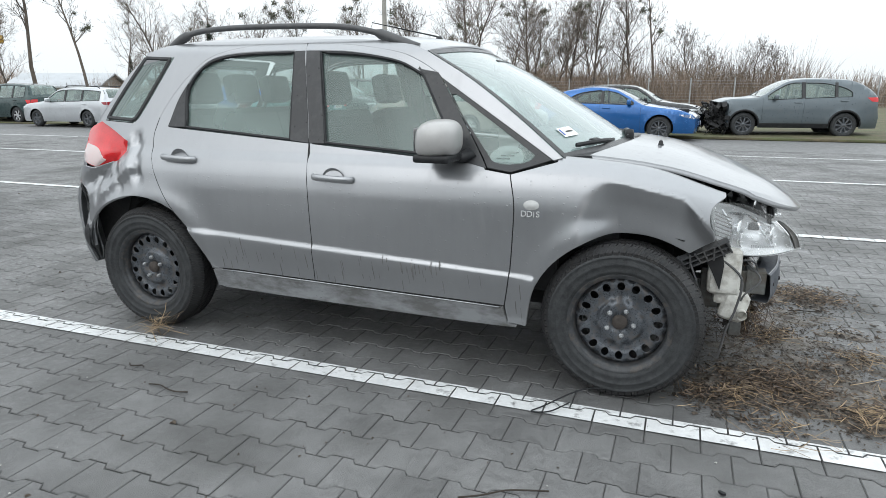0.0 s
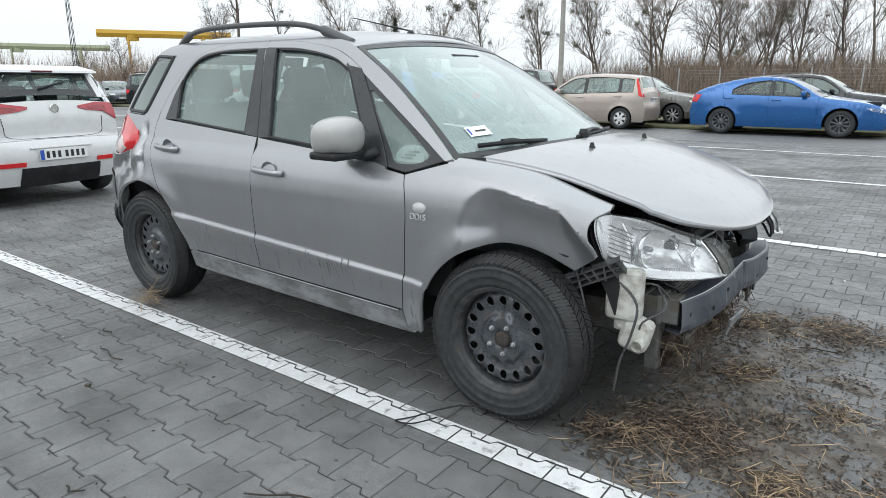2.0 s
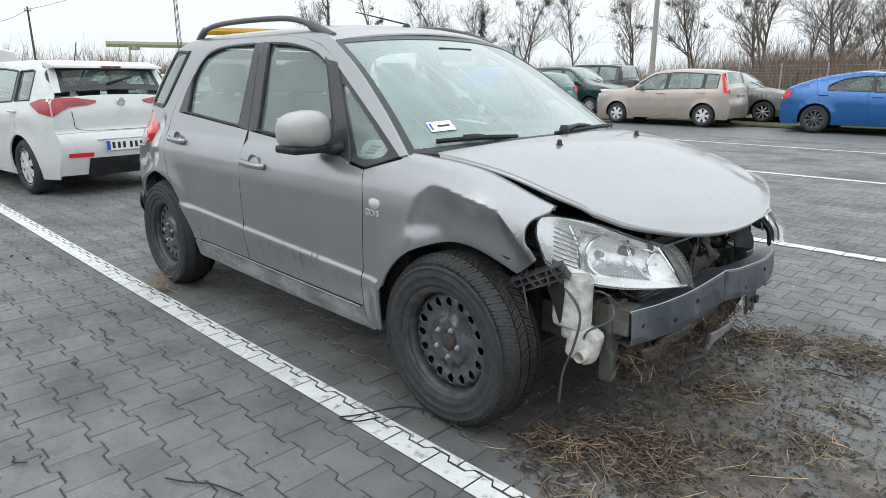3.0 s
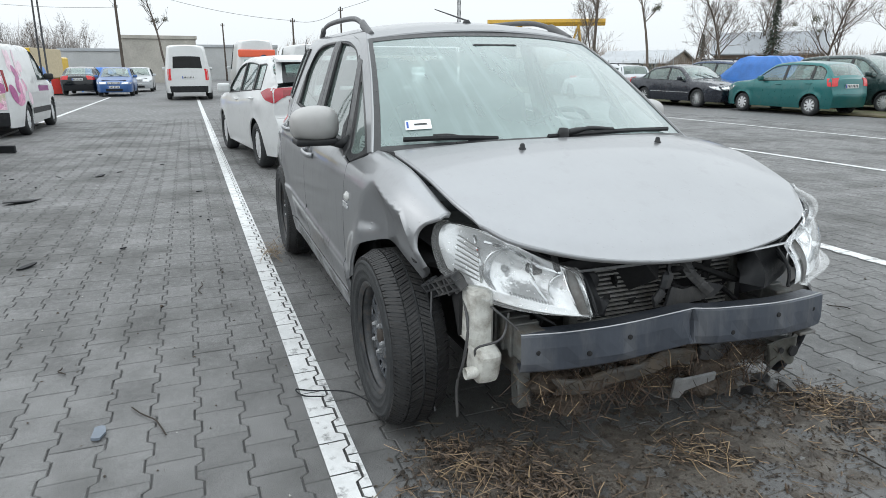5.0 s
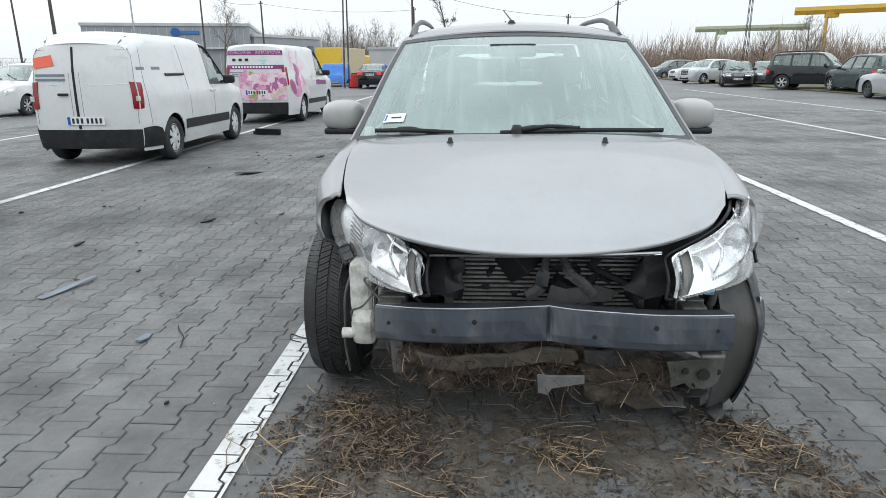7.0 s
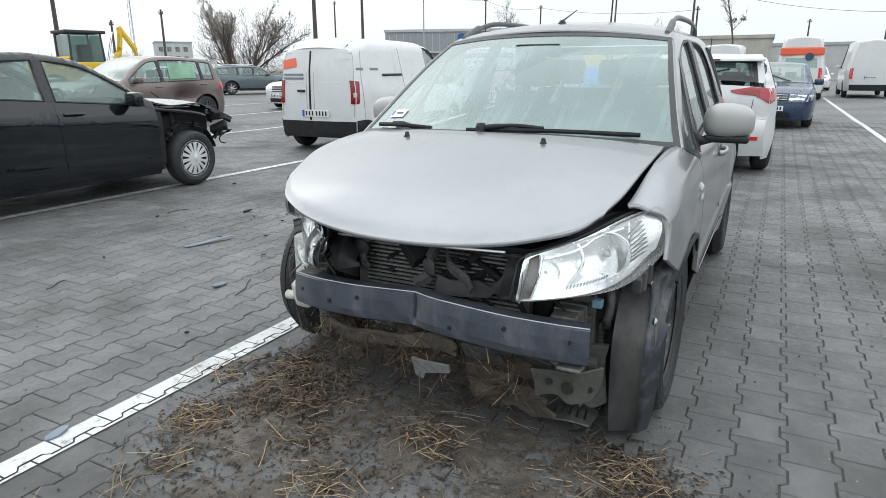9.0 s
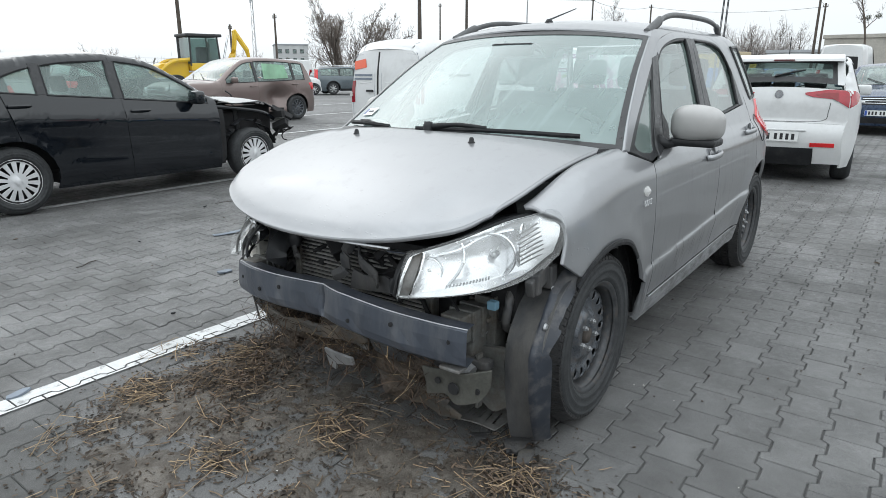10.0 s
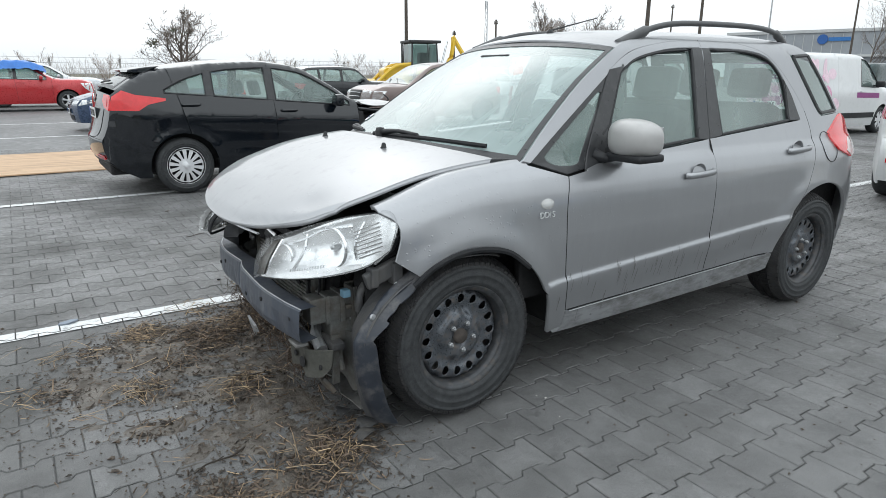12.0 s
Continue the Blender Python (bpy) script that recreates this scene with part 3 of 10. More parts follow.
def side_y(x, z):
    """Half width of the car's flank, seen from the side."""
    q = z
    if x > -0.35 and z > 0.66:
        q = 0.66 + (z - 0.66) * (0.985 - 0.66) / (S_TOPF(x) - 0.66)
    y = S_LOW(q) if q <= 0.985 else (S_UP(q) if x < -0.3 else 0.793 - 1.5 * (q - 0.985))
    y *= S_PLAN(x)
    if -2.3 < x < -0.40 and z < 0.9:
        d = (S_CREASE(x) - z) / 0.0045
        y += 0.013 * (1 / (1 + math.exp(-max(min(d, 30), -30)))) * (1 - ease(0.01, 0.16, S_CREASE(x) - z))
    for cx in (-0.03, -2.5):
        d = math.hypot(x - cx, z - 0.33)
        if d < 0.62:
            y += 0.016 * math.exp(-((d - 0.385) / 0.07) ** 2)
    return y


def left(x, z, k=0.0):
    return (x, side_y(x, z) + k, z)


def ease(a, b, t):
    t = max(0.0, min(1.0, (t - a) / (b - a)))
    return t * t * (3 - 2 * t)


def crease(x, z, a, b, w, depth):
    """A sharp fold along the line from a to b."""
    dx, dz = b[0] - a[0], b[1] - a[1]
    L = math.hypot(dx, dz)
    t, q = ((x - a[0]) * dx + (z - a[1]) * dz) / L, abs((x - a[0]) * dz - (z - a[1]) * dx) / L
    return depth * max(0.0, 1 - q / w) * ease(-0.05, 0.04, t) * ease(L + 0.05, L - 0.04, t)


WING_FOLD = steps((-0.32, 0.76), (-0.22, 0.860), (-0.12, 0.910), (0.04, 0.884), (0.165, 0.853), (0.195, 0.830), (0.26, 0.756), (0.34, 0.690))


def right_dent(x, z):
    """How far the crash pushed the right flank in."""
    d = 0.0
    # crushed front wing: a ridge with a hollow under it
    ridge = WING_FOLD(x)
    below = ridge - z
    soft_ = 0.008 * math.log1p(math.exp(max(min(below / 0.008, 40), -40)))
    span = ease(-0.24, -0.07, x)
    d += 0.105 * math.tanh(soft_ / 0.13) * span
    d -= 0.006 * math.exp(-(below / 0.012) ** 2) * ease(-0.18, -0.02, x) * ease(0.30, 0.20, x)
    d += 0.010 * math.exp(-((x + 0.17) / 0.05) ** 2 - ((z - 0.755) / 0.035) ** 2)
    d += 0.03 * ease(0.05, 0.30, x)
    # crumpled corner by the tail lamp: sharp folds round one pushed-in place
    d += crease(x, z, (-2.64, 1.04), (-2.575, 0.80), 0.050, 0.030) + crease(x, z, (-2.69, 0.97), (-3.00, 0.76), 0.055, 0.034)
    d -= crease(x, z, (-2.60, 0.90), (-2.88, 0.715), 0.045, 0.016)
    d += crease(x, z, (-2.78, 0.90), (-2.72, 0.74), 0.035, 0.012) + crease(x, z, (-2.90, 0.84), (-2.93, 0.68), 0.030, 0.014)
    d += 0.038 * math.exp(-((x + 2.80) / 0.16) ** 2 - ((z - 0.80) / 0.10) ** 2)
    return d


def right(x, z, k=0.0):
    return (x, -(side_y(x, z) + k - right_dent(x, z)), z)


FLANK = {1: left, -1: right}

wreck = thing("hatchback_car", "grey metallic hatchback, front bumper torn off, wing crushed", "car")

REAR_SEAM = [(-1.660, 1.506), (-1.93, 1.506), (-2.11, 1.485), (-2.24, 1.443), (-2.336, 1.368), (-2.426, 1.262), (-2.50, 1.135), (-2.515, 1.03), (-2.475, 0.90),
             (-2.42, 0.79), (-2.345, 0.685), (-2.246, 0.575), (-2.165, 0.456), (-2.125, 0.395), (-2.08, 0.374)]
MID_SEAM = [(-1.508, 0.361), (-1.506, 0.567), (-1.537, 0.956), (-1.66, 1.506)]
FRONT_TOP = [(-1.66, 1.506), (-1.41, 1.495), (-1.156, 1.457), (-1.033, 1.414), (-0.93, 1.357)]
FRONT_SEAM = [(-0.531, 0.929), (-0.505, 0.806), (-0.506, 0.66), (-0.518, 0.48), (-0.540, 0.343)]
REAR_DOOR = loop(REAR_SEAM, [(-2.08, 0.374), (-1.508, 0.361)], MID_SEAM)
FRONT_DOOR = loop(FRONT_TOP, [(-0.93, 1.357), (-0.645, 0.944)], [(-0.645, 0.944), (-0.531, 0.929)], FRONT_SEAM, [(-0.540, 0.343), (-1.508, 0.361)], MID_SEAM)
REAR_OPEN = loop([(-1.553, 1.026), (-2.435, 1.088)], [(-2.435, 1.088), (-2.397, 1.221), (-2.353, 1.305), (-2.29, 1.388), (-2.19, 1.447), (-2.0, 1.471), (-1.652, 1.474)], [(-1.652, 1.474), (-1.553, 1.026)])
FRONT_OPEN = loop([(-0.668, 0.960), (-1.537, 1.024)], [(-1.537, 1.024), (-1.636, 1.474)], [(-1.636, 1.474), (-1.40, 1.462), (-1.17, 1.424), (-1.06, 1.382), (-0.955, 1.338)], [(-0.955, 1.338), (-0.668, 0.960)])
REAR_GLASS = loop([(-1.665, 1.042), (-2.313, 1.090)], [(-2.313, 1.090), (-2.340, 1.27), (-2.285, 1.375), (-2.185, 1.433), (-1.996, 1.458), (-1.715, 1.460)], [(-1.715, 1.460), (-1.665, 1.042)])
FRONT_GLASS = loop([(-0.775, 0.985), (-1.462, 1.032)], [(-1.462, 1.032), (-1.565, 1.459)], [(-1.565, 1.459), (-1.334, 1.443), (-1.13, 1.406), (-1.0, 1.345)], [(-1.0, 1.345), (-0.775, 0.985)])
QUARTER = loop([(-0.905, 1.333), (-0.356, 0.990)], [(-0.356, 0.990), (-0.531, 0.934)], [(-0.531, 0.934), (-0.640, 0.949)], [(-0.640, 0.949), (-0.905, 1.333)])
QUARTER_GLASS = loop([(-0.83, 1.262), (-0.47, 1.030), (-0.44, 1.005), (-0.47, 0.978), (-0.545, 0.966), (-0.615, 0.975), (-0.66, 1.02), (-0.84, 1.235), (-0.83, 1.262)])
TAIL_GLASS = loop([(-2.672, 1.462), (-2.475, 1.452)], [(-2.475, 1.452), (-2.53, 1.34), (-2.64, 1.145), (-2.685, 1.108)], [(-2.685, 1.108), (-2.90, 1.118)], [(-2.90, 1.118), (-2.85, 1.20), (-2.672, 1.462)])
TAIL_LAMP = loop([(-2.955, 1.115), (-2.83, 1.07), (-2.70, 1.010)], [(-2.70, 1.010), (-2.715, 0.95), (-2.75, 0.91)], [(-2.75, 0.91), (-2.93, 0.855)], [(-2.93, 0.855), (-3.07, 0.90), (-3.10, 1.05), (-2.955, 1.115)])
SCREEN_EDGE = [(-0.32, 1.000), (-0.543, 1.170), (-0.772, 1.328), (-1.0, 1.455)]
ROOF_EDGE = [(-1.0, 1.455), (-1.10, 1.489), (-1.33, 1.517), (-1.67, 1.528), (-2.3, 1.530), (-2.55, 1.515), (-2.655, 1.482)]
REAR_ARCH = [(-3.02, 0.40), (-3.0, 0.53), (-2.866, 0.650), (-2.70, 0.716), (-2.53, 0.727), (-2.364, 0.683), (-2.226, 0.587), (-2.152, 0.469), (-2.118, 0.372)]
BODY = loop(SCREEN_EDGE, ROOF_EDGE, [(-2.655, 1.482), (-2.80, 1.33), (-2.955, 1.115)], [(-2.955, 1.115), (-2.83, 1.07), (-2.70, 1.010)],
            [(-2.70, 1.010), (-2.715, 0.95), (-2.75, 0.91)], [(-2.75, 0.91), (-2.93, 0.855)], [(-2.93, 0.855), (-3.06, 0.86), (-3.10, 0.78)],
            [(-3.10, 0.78), (-2.99, 0.70), (-3.02, 0.55), (-3.02, 0.40)], REAR_ARCH, [(-2.118, 0.372), (-2.08, 0.374)], REAR_SEAM[::-1], FRONT_TOP, [(-0.93, 1.357), (-0.905, 1.333)],
            [(-0.905, 1.333), (-0.356, 0.990)], [(-0.356, 0.990), (-0.32, 1.000)])
FENDER = loop(FRONT_SEAM, [(-0.540, 0.343), (-0.525, 0.262)], [(-0.525, 0.262), (-0.44, 0.255)],
              [(-0.44, 0.255), (-0.41, 0.42), (-0.345, 0.54), (-0.24, 0.635), (-0.12, 0.688), (0.0, 0.697), (0.10, 0.678), (0.21, 0.625)],
              [(0.21, 0.625), (0.300, 0.690)], [(0.300, 0.690), (0.275, 0.774), (0.282, 0.828), (0.328, 0.864)],
              [(0.328, 0.864), (0.325, 0.912)], [(0.325, 0.912), (0.17, 0.964), (0.04, 0.997), (-0.15, 1.024), (-0.335, 1.035)], [(-0.335, 1.035), (-0.34, 0.985)], [(-0.34, 0.985), (-0.531, 0.929)])
SILL = loop([(-2.118, 0.366), (-2.08, 0.368)], [(-2.08, 0.368), (-0.545, 0.337)], [(-0.545, 0.337), (-0.53, 0.262)], [(-0.53, 0.262), (-0.60, 0.235), (-1.9, 0.255), (-2.10, 0.275)], [(-2.10, 0.275), (-2.118, 0.366)])


def door(side, name, seam, opening, pane, trims):
    flank = FLANK[side]
    flip = side > 0
    d = link(name, sheet(inset(seam, 0.0024), flank, (0.06, 0.0095), (opening,), 0.02, flip=flip), M_PAINT, wreck)
    link("door_glass", sheet(inset(pane, -0.012), lambda u, v: flank(u, v, -0.016), 0.12, flange=0.004, flip=flip), M_GLASS, d, "damp greenish side glass")
    ring = [flank(u, v, -0.006) for u, v in pane] + [flank(*pane[0], -0.006)]
    part("glass_seal", tube(ring, 0.008, 6), M_BLACK, d)
    for t in trims:
        link("pillar_trim", sheet(t, lambda u, v: flank(u, v, 0.0025), 0.15, flange=0.016, flip=flip), M_TRIM, d, "black pillar trim with rain drops")
    return d


def handle(side, x, z, parent):
    """A pull handle over its round finger bowl."""
    y = side_y(x, z) - (right_dent(x, z) if side < 0 else 0)
    bowl = sheet(circle(x, z, 0.056, 24, 1.0, 0.85), lambda u, v: (u, side * (y + 0.002 - 0.03 * max(0, 1 - (math.hypot((u - x), (v - z) / 0.85) / 0.056) ** 2)), v), 0.016, flange=0, flip=side > 0)
    link("handle_bowl", bowl, M_PAINT, parent)
    path = bend([(x - 0.105, side * (y + 0.004), z + 0.004), (x - 0.085, side * (y + 0.026), z + 0.003), (x, side * (y + 0.034), z), (x + 0.085, side * (y + 0.026), z - 0.003), (x + 0.105, side * (y + 0.004), z - 0.004)], 4)
    part("door_handle", tube(path, 0.0155, 8, squash=(0.65, 1.0)), M_PAINT, parent, smooth=True)


for side in (1, -1):
    flank, flip = FLANK[side], side > 0
    link("body_side", sheet(BODY, flank, 0.05 if side > 0 else 0.022, (inset(TAIL_GLASS, -0.004),), 0.02, flip=flip), M_PAINT, wreck,
         "grey roof rail and rear quarter" + (", crumpled by the tail lamp" if side < 0 else ""))
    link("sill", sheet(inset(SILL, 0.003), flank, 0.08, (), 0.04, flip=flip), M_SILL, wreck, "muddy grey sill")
    lip = [flank(x, 0.3655 - 0.0305 * (x + 2.06) / 1.5, 0.004) for x in [-2.06 + 0.1 * k for k in range(16)]]
    part("sill_lip", tube(lip, 0.0035, 5), M_PAINT, wreck, smooth=True)
    # a dark rod draws the shadow line between doors and sill
    low_gap_shade = [flank(x, 0.3715 - 0.0305 * (x + 2.06) / 1.5, -0.004) for x in [-2.06 + 0.1 * k for k in range(16)]]
    part("door_gap", tube(low_gap_shade, 0.004, 5), M_DARK, wreck)
    tri = loop([(-2.432, 1.092), (-2.322, 1.092)], [(-2.322, 1.092), (-2.350, 1.27), (-2.34, 1.315)], [(-2.34, 1.315), (-2.352, 1.300), (-2.394, 1.221), (-2.432, 1.092)])
    bt = loop([(-1.556, 1.030), (-1.660, 1.040)], [(-1.660, 1.040), (-1.712, 1.468)], [(-1.712, 1.468), (-1.655, 1.470)], [(-1.655, 1.470), (-1.556, 1.030)])
    rd = door(side, "rear_door", REAR_DOOR, REAR_OPEN, REAR_GLASS, (tri, bt))
    bf = loop([(-1.468, 1.030), (-1.5495, 1.028)], [(-1.5495, 1.028), (-1.6485, 1.470)], [(-1.6485, 1.470), (-1.570, 1.466)], [(-1.570, 1.466), (-1.468, 1.030)])
    af = loop([(-0.641, 0.949), (-0.765, 0.975)], [(-0.765, 0.975), (-0.995, 1.348), (-1.03, 1.375)], [(-1.03, 1.375), (-0.926, 1.357)], [(-0.926, 1.357), (-0.641, 0.949)])
    fd = door(side, "front_door", FRONT_DOOR, FRONT_OPEN, FRONT_GLASS, (bf, af))
    # dark rods laid in the door seams stand for the shade there
    for seam in (MID_SEAM, REAR_SEAM[6:14], FRONT_SEAM):
        part("door_gap", tube([flank(x, z, -0.0035) for x, z in bend(seam, 5)], 0.0042, 5), M_DARK, wreck)
    handle(side, -2.30, 0.937, rd)
    handle(side, -1.38, 0.876, fd)
    q = link("quarter_window", sheet(inset(QUARTER, 0.003), lambda u, v: flank(u, v, -0.003), 0.1, (QUARTER_GLASS,), 0.012, flip=flip), M_TRIM, wreck, "black surround with rain drops")
    link("quarter_glass", sheet(inset(QUARTER_GLASS, -0.008), lambda u, v: flank(u, v, -0.010), 0.12, flange=0.004, flip=flip), M_GLASS, q)
    link("rear_side_glass", sheet(TAIL_GLASS, lambda u, v: flank(u, v, -0.001), 0.1, flange=0.004, flip=flip), M_GLASS, wreck, "dark-edged rear side glass")
    # dark band round the rear side glass
    ring = [flank(u, v, 0.0) for u, v in inset(TAIL_GLASS, 0.012)]
    part("glass_seal", tube(ring + [ring[0]], 0.013, 6, squash=(0.5, 1)), M_TRIM, wreck)
    lamp = link("tail_lamp", sheet(inset(TAIL_LAMP, 0.003), lambda u, v: flank(u, v, 0.012 - (0.03 if side < 0 else 0)), 0.04, flange=0.05, flip=flip), M_RED, wreck, "red and clear tail lamp")
    low = loop([(-2.86, 0.90), (-2.94, 0.965), (-3.085, 0.985)], [(-3.085, 0.985), (-3.06, 0.90), (-2.93, 0.862)], [(-2.93, 0.862), (-2.86, 0.90)])
    link("reversing_lens", sheet(low, lambda u, v: flank(u, v, 0.016 - (0.03 if side < 0 else 0)), 0.05, flange=0.004, flip=flip), M_WHITE_LENS, lamp, "clear lower lens")
    mk = -0.392 if side > 0 else -0.428
    mz = 0.832 if side > 0 else 0.806
    lens = sheet(circle(mk, mz, 0.034, 20, 1.0, 0.62), lambda u, v: flank(u, v, 0.004 + 0.012 * max(0, 1 - ((u - mk) / 0.034) ** 2 - ((v - mz) / 0.021) ** 2)), 0.012, flange=0.006, flip=flip)
    link("side_repeater", lens, M_WHITE_LENS, wreck, "clear oval side repeater")
    # rails on the roof
    rail = bend([(-1.06, side * 0.565, 1.468), (-1.18, side * 0.562, 1.512), (-1.32, side * 0.556, 1.556), (-1.55, side * 0.545, 1.587), (-2.05, side * 0.540, 1.598),
                 (-2.33, side * 0.535, 1.588), (-2.46, side * 0.530, 1.560), (-2.56, side * 0.522, 1.508)], 5)
    rr = [0.029 if i < 9 or i > len(rail) - 8 else 0.0165 for i in range(len(rail))]
    part("roof_rail", tube(rail, rr, 10, squash=(0.6, 0.9)), M_RAIL, wreck, "dark grey plastic roof rail", smooth=True)

# roof, screen, bonnet
R_EDGE = steps(*[(x, z) for x, z in ROOF_EDGE[::-1]])


def roof(x, v):
    z = R_EDGE(x)
    y = side_y(x, z)
    return (x - 0.05 * (1 - v * v) * ease(-2.4, -2.65, x) + 0.07 * (1 - v * v) * ease(-1.25, -1.0, x), v * y, z + 0.045 * (1 - v * v) + 0.006 * (1 - abs(v) ** 8))


link("roof", sheet([(-1.0, -1), (-1.0, 1), (-2.655, 1), (-2.655, -1)], roof, (0.06, 0.1), flange=0.01, flip=False), M_PAINT, wreck, "grey roof")
E_X = steps(*[(z, x) for x, z in SCREEN_EDGE])


def screen(z, v):
    x = E_X(z)
    y = side_y(x, z)
    k = (1 - abs(v) ** 2.2)
    return (x + k * (0.21 - 0.30 * (z - 1.0)), v * y * 0.985, z + k * 0.035)


link("windscreen", sheet([(0.985, -1), (1.455, -1), (1.455, 1), (0.985, 1)], screen, (0.05, 0.1), flange=0.005, flip=True), M_SCREEN, wreck, "rain-spotted windscreen, misted inside")
for v0, v1, z0, z1 in ((-1, -0.968, 0.985, 1.455), (0.968, 1, 0.985, 1.455), (-1, 1, 1.437, 1.455), (-1, 1, 0.985, 1.012)):
    link("screen_surround", sheet([(z0, v0), (z1, v0), (z1, v1), (z0, v1)], lambda z, v: tuple(Vector(screen(z, v)) + Vector((0.002, 0, 0.003))), (0.05, 0.1), flange=0.004, flip=True), M_TRIM, wreck)

H_MID = steps((-0.25, 1.060), (-0.05, 1.043), (0.10, 1.020), (0.30, 0.957), (0.45, 0.895), (0.58, 0.830), (0.68, 0.766), (0.74, 0.72))
H_EDGE = steps((-0.25, 1.006), (-0.05, 0.988), (0.10, 0.964), (0.30, 0.906), (0.45, 0.850), (0.58, 0.778), (0.68, 0.70))


def bonnet(x, y):
    k = abs(y) / 0.72
    z = H_MID(x) + (H_EDGE(x) - H_MID(x)) * min(k, 1.2) ** 2.4
    z += 0.012 * math.exp(-((x - 0.52) / 0.10) ** 2 - ((y + 0.30) / 0.22) ** 2) - 0.008 * math.exp(-((x - 0.48) / 0.06) ** 2 - ((y - 0.52) / 0.08) ** 2)
    return (x, y, z + 0.008 - 0.010 * ease(0.05, 0.0, HOOD_FRONT(min(abs(y), 0.66)) - x) ** 1.5)


HOOD_FRONT = steps((0.0, 0.69), (0.22, 0.675), (0.42, 0.625), (0.575, 0.54), (0.66, 0.44))
HOOD = loop([(-0.215, -0.722), (0.05, -0.716), (0.30, -0.690), (0.44, -0.655)], [(0.44, -0.655), (0.54, -0.575), (0.625, -0.42), (0.675, -0.22), (0.69, 0.0), (0.675, 0.22), (0.625, 0.42), (0.54, 0.575), (0.44, 0.655)],
            [(0.44, 0.655), (0.30, 0.690), (0.05, 0.716), (-0.215, 0.722)], [(-0.215, 0.722), (-0.13, 0.5), (-0.075, 0.25), (-0.06, 0.0), (-0.075, -0.25), (-0.13, -0.5), (-0.215, -0.722)])
H_SIDE = steps((-0.34, 0.725), (-0.215, 0.722), (0.05, 0.716), (0.30, 0.690), (0.44, 0.655))
F_TOP = steps((-0.34, 0.985), (-0.15, 0.974), (0.04, 0.947), (0.17, 0.914), (0.315, 0.868))
for side in (1, -1):
    # a wing is its flank and the shoulder that rolls in under the bonnet's edge
    def wing(x, w, side=side):
        top = F_TOP(x)
        a = Vector(FLANK[side](x, min(w, top)))
        if w <= top or x < -0.36:
            return tuple(a)
        t = (w - top) / 0.05
        yh = min(H_SIDE(x) + 0.006, abs(a.y) - 0.012)
        b = Vector((x, side * yh, bonnet(x, yh)[2] - 0.014 - 0.026 * ease(0.0, 0.32, x)))
        p = a.lerp(b, t)
        return (p.x, p.y, p.z + 0.010 * t * (1 - t) * 4)
    link("fender", sheet(inset(FENDER, 0.003), wing, 0.012, (), 0.018, flip=side > 0), M_PAINT, wreck,
         "crushed front wing with a sharp crease" if side < 0 else "grey front wing")
hood = link("hood", sheet(HOOD, bonnet, 0.022, flange=0.022), M_PAINT, wreck, "bent grey bonnet, sprung open at the front edge")
for y in (-0.305, 0.31):
    n = lathe([(0.0, 0.021), (0.006, 0.020), (0.009, 0.015), (0.011, 0.004), (0.015, 0.0), (0.015, -0.01)], 12, "z")
    bmesh.ops.translate(n, verts=n.verts, vec=Vector(bonnet(0.05, y)))
    part("washer_nozzle", n, M_BLACK, hood, smooth=True)
cowl = sheet(loop([(-0.32, -0.76), (-0.205, -0.72)], [(-0.205, -0.72), (-0.12, -0.5), (-0.05, 0), (-0.12, 0.5), (-0.205, 0.72)], [(-0.205, 0.72), (-0.32, 0.76)], [(-0.32, 0.76), (-0.22, 0.5), (-0.15, 0), (-0.22, -0.5), (-0.32, -0.76)]),
             lambda u, v: (u, v, 1.005 + 0.02 * (1 - (v / 0.76) ** 2)), 0.1, flange=0.03)
link("cowl_grille", cowl, M_BLACK, wreck)

# dark inner shell, floor and wheel wells
SHELL = loop([(0.34, 0.46), (0.34, 0.62), (0.22, 0.74), (-0.2, 0.88)], [(-0.2, 0.88), (-0.6, 0.88), (-2.6, 0.95), (-2.95, 0.9)], [(-2.95, 0.9), (-3.1, 0.7), (-3.05, 0.35)],
             [(-3.05, 0.35), (-2.95, 0.35), (-2.89, 0.52), (-2.75, 0.66), (-2.5, 0.73), (-2.25, 0.66), (-2.12, 0.52), (-2.05, 0.26)], [(-2.05, 0.26), (-0.52, 0.26)],
             [(-0.52, 0.26), (-0.44, 0.5), (-0.30, 0.64), (-0.03, 0.72), (0.18, 0.68), (0.28, 0.58), (0.34, 0.46)], n=3)
for y, d in ((0.70, 0.20), (-0.70, 0.16)):
    sh = slab(SHELL, d)
    for v in sh.verts:
        if v.co.x > 0.2 or v.co.x < -2.7:
            v.co.y -= math.copysign(0.10, y) * (1 if v.co.y * y > 0 else 0)
    bmesh.ops.translate(sh, verts=sh.verts, vec=(0, y, 0))
    part("inner_wing", sh, M_DARK, wreck)
part("floor_pan", box((3.2, 1.12, 0.30), (-1.45, 0, 0.42), 0.03), M_DARK, wreck)
part("engine_block", box((0.42, 0.80, 0.36), (0.10, 0.05, 0.62), 0.05), M_DARK, wreck)

# wheels
for x, y, z, s in ((-0.010, 0.750, 0.330, 1), (-2.512, 0.765, 0.330, 1), (-0.040, -0.785, 0.328, -1), (-2.545, -0.780, 0.328, -1)):
    steel_wheel(wreck, Matrix.Translation((x, y, z)) @ Matrix.Rotation(0.7 * x + y, 4, "Y"), side=s)

# ---- parked vehicles: one builder, many shapes ----
M_HUBCAP = shade("silver_hub_cap", (0.62, 0.63, 0.64), 0.45, metal=0.3, var=0.08)
COVERS = {}


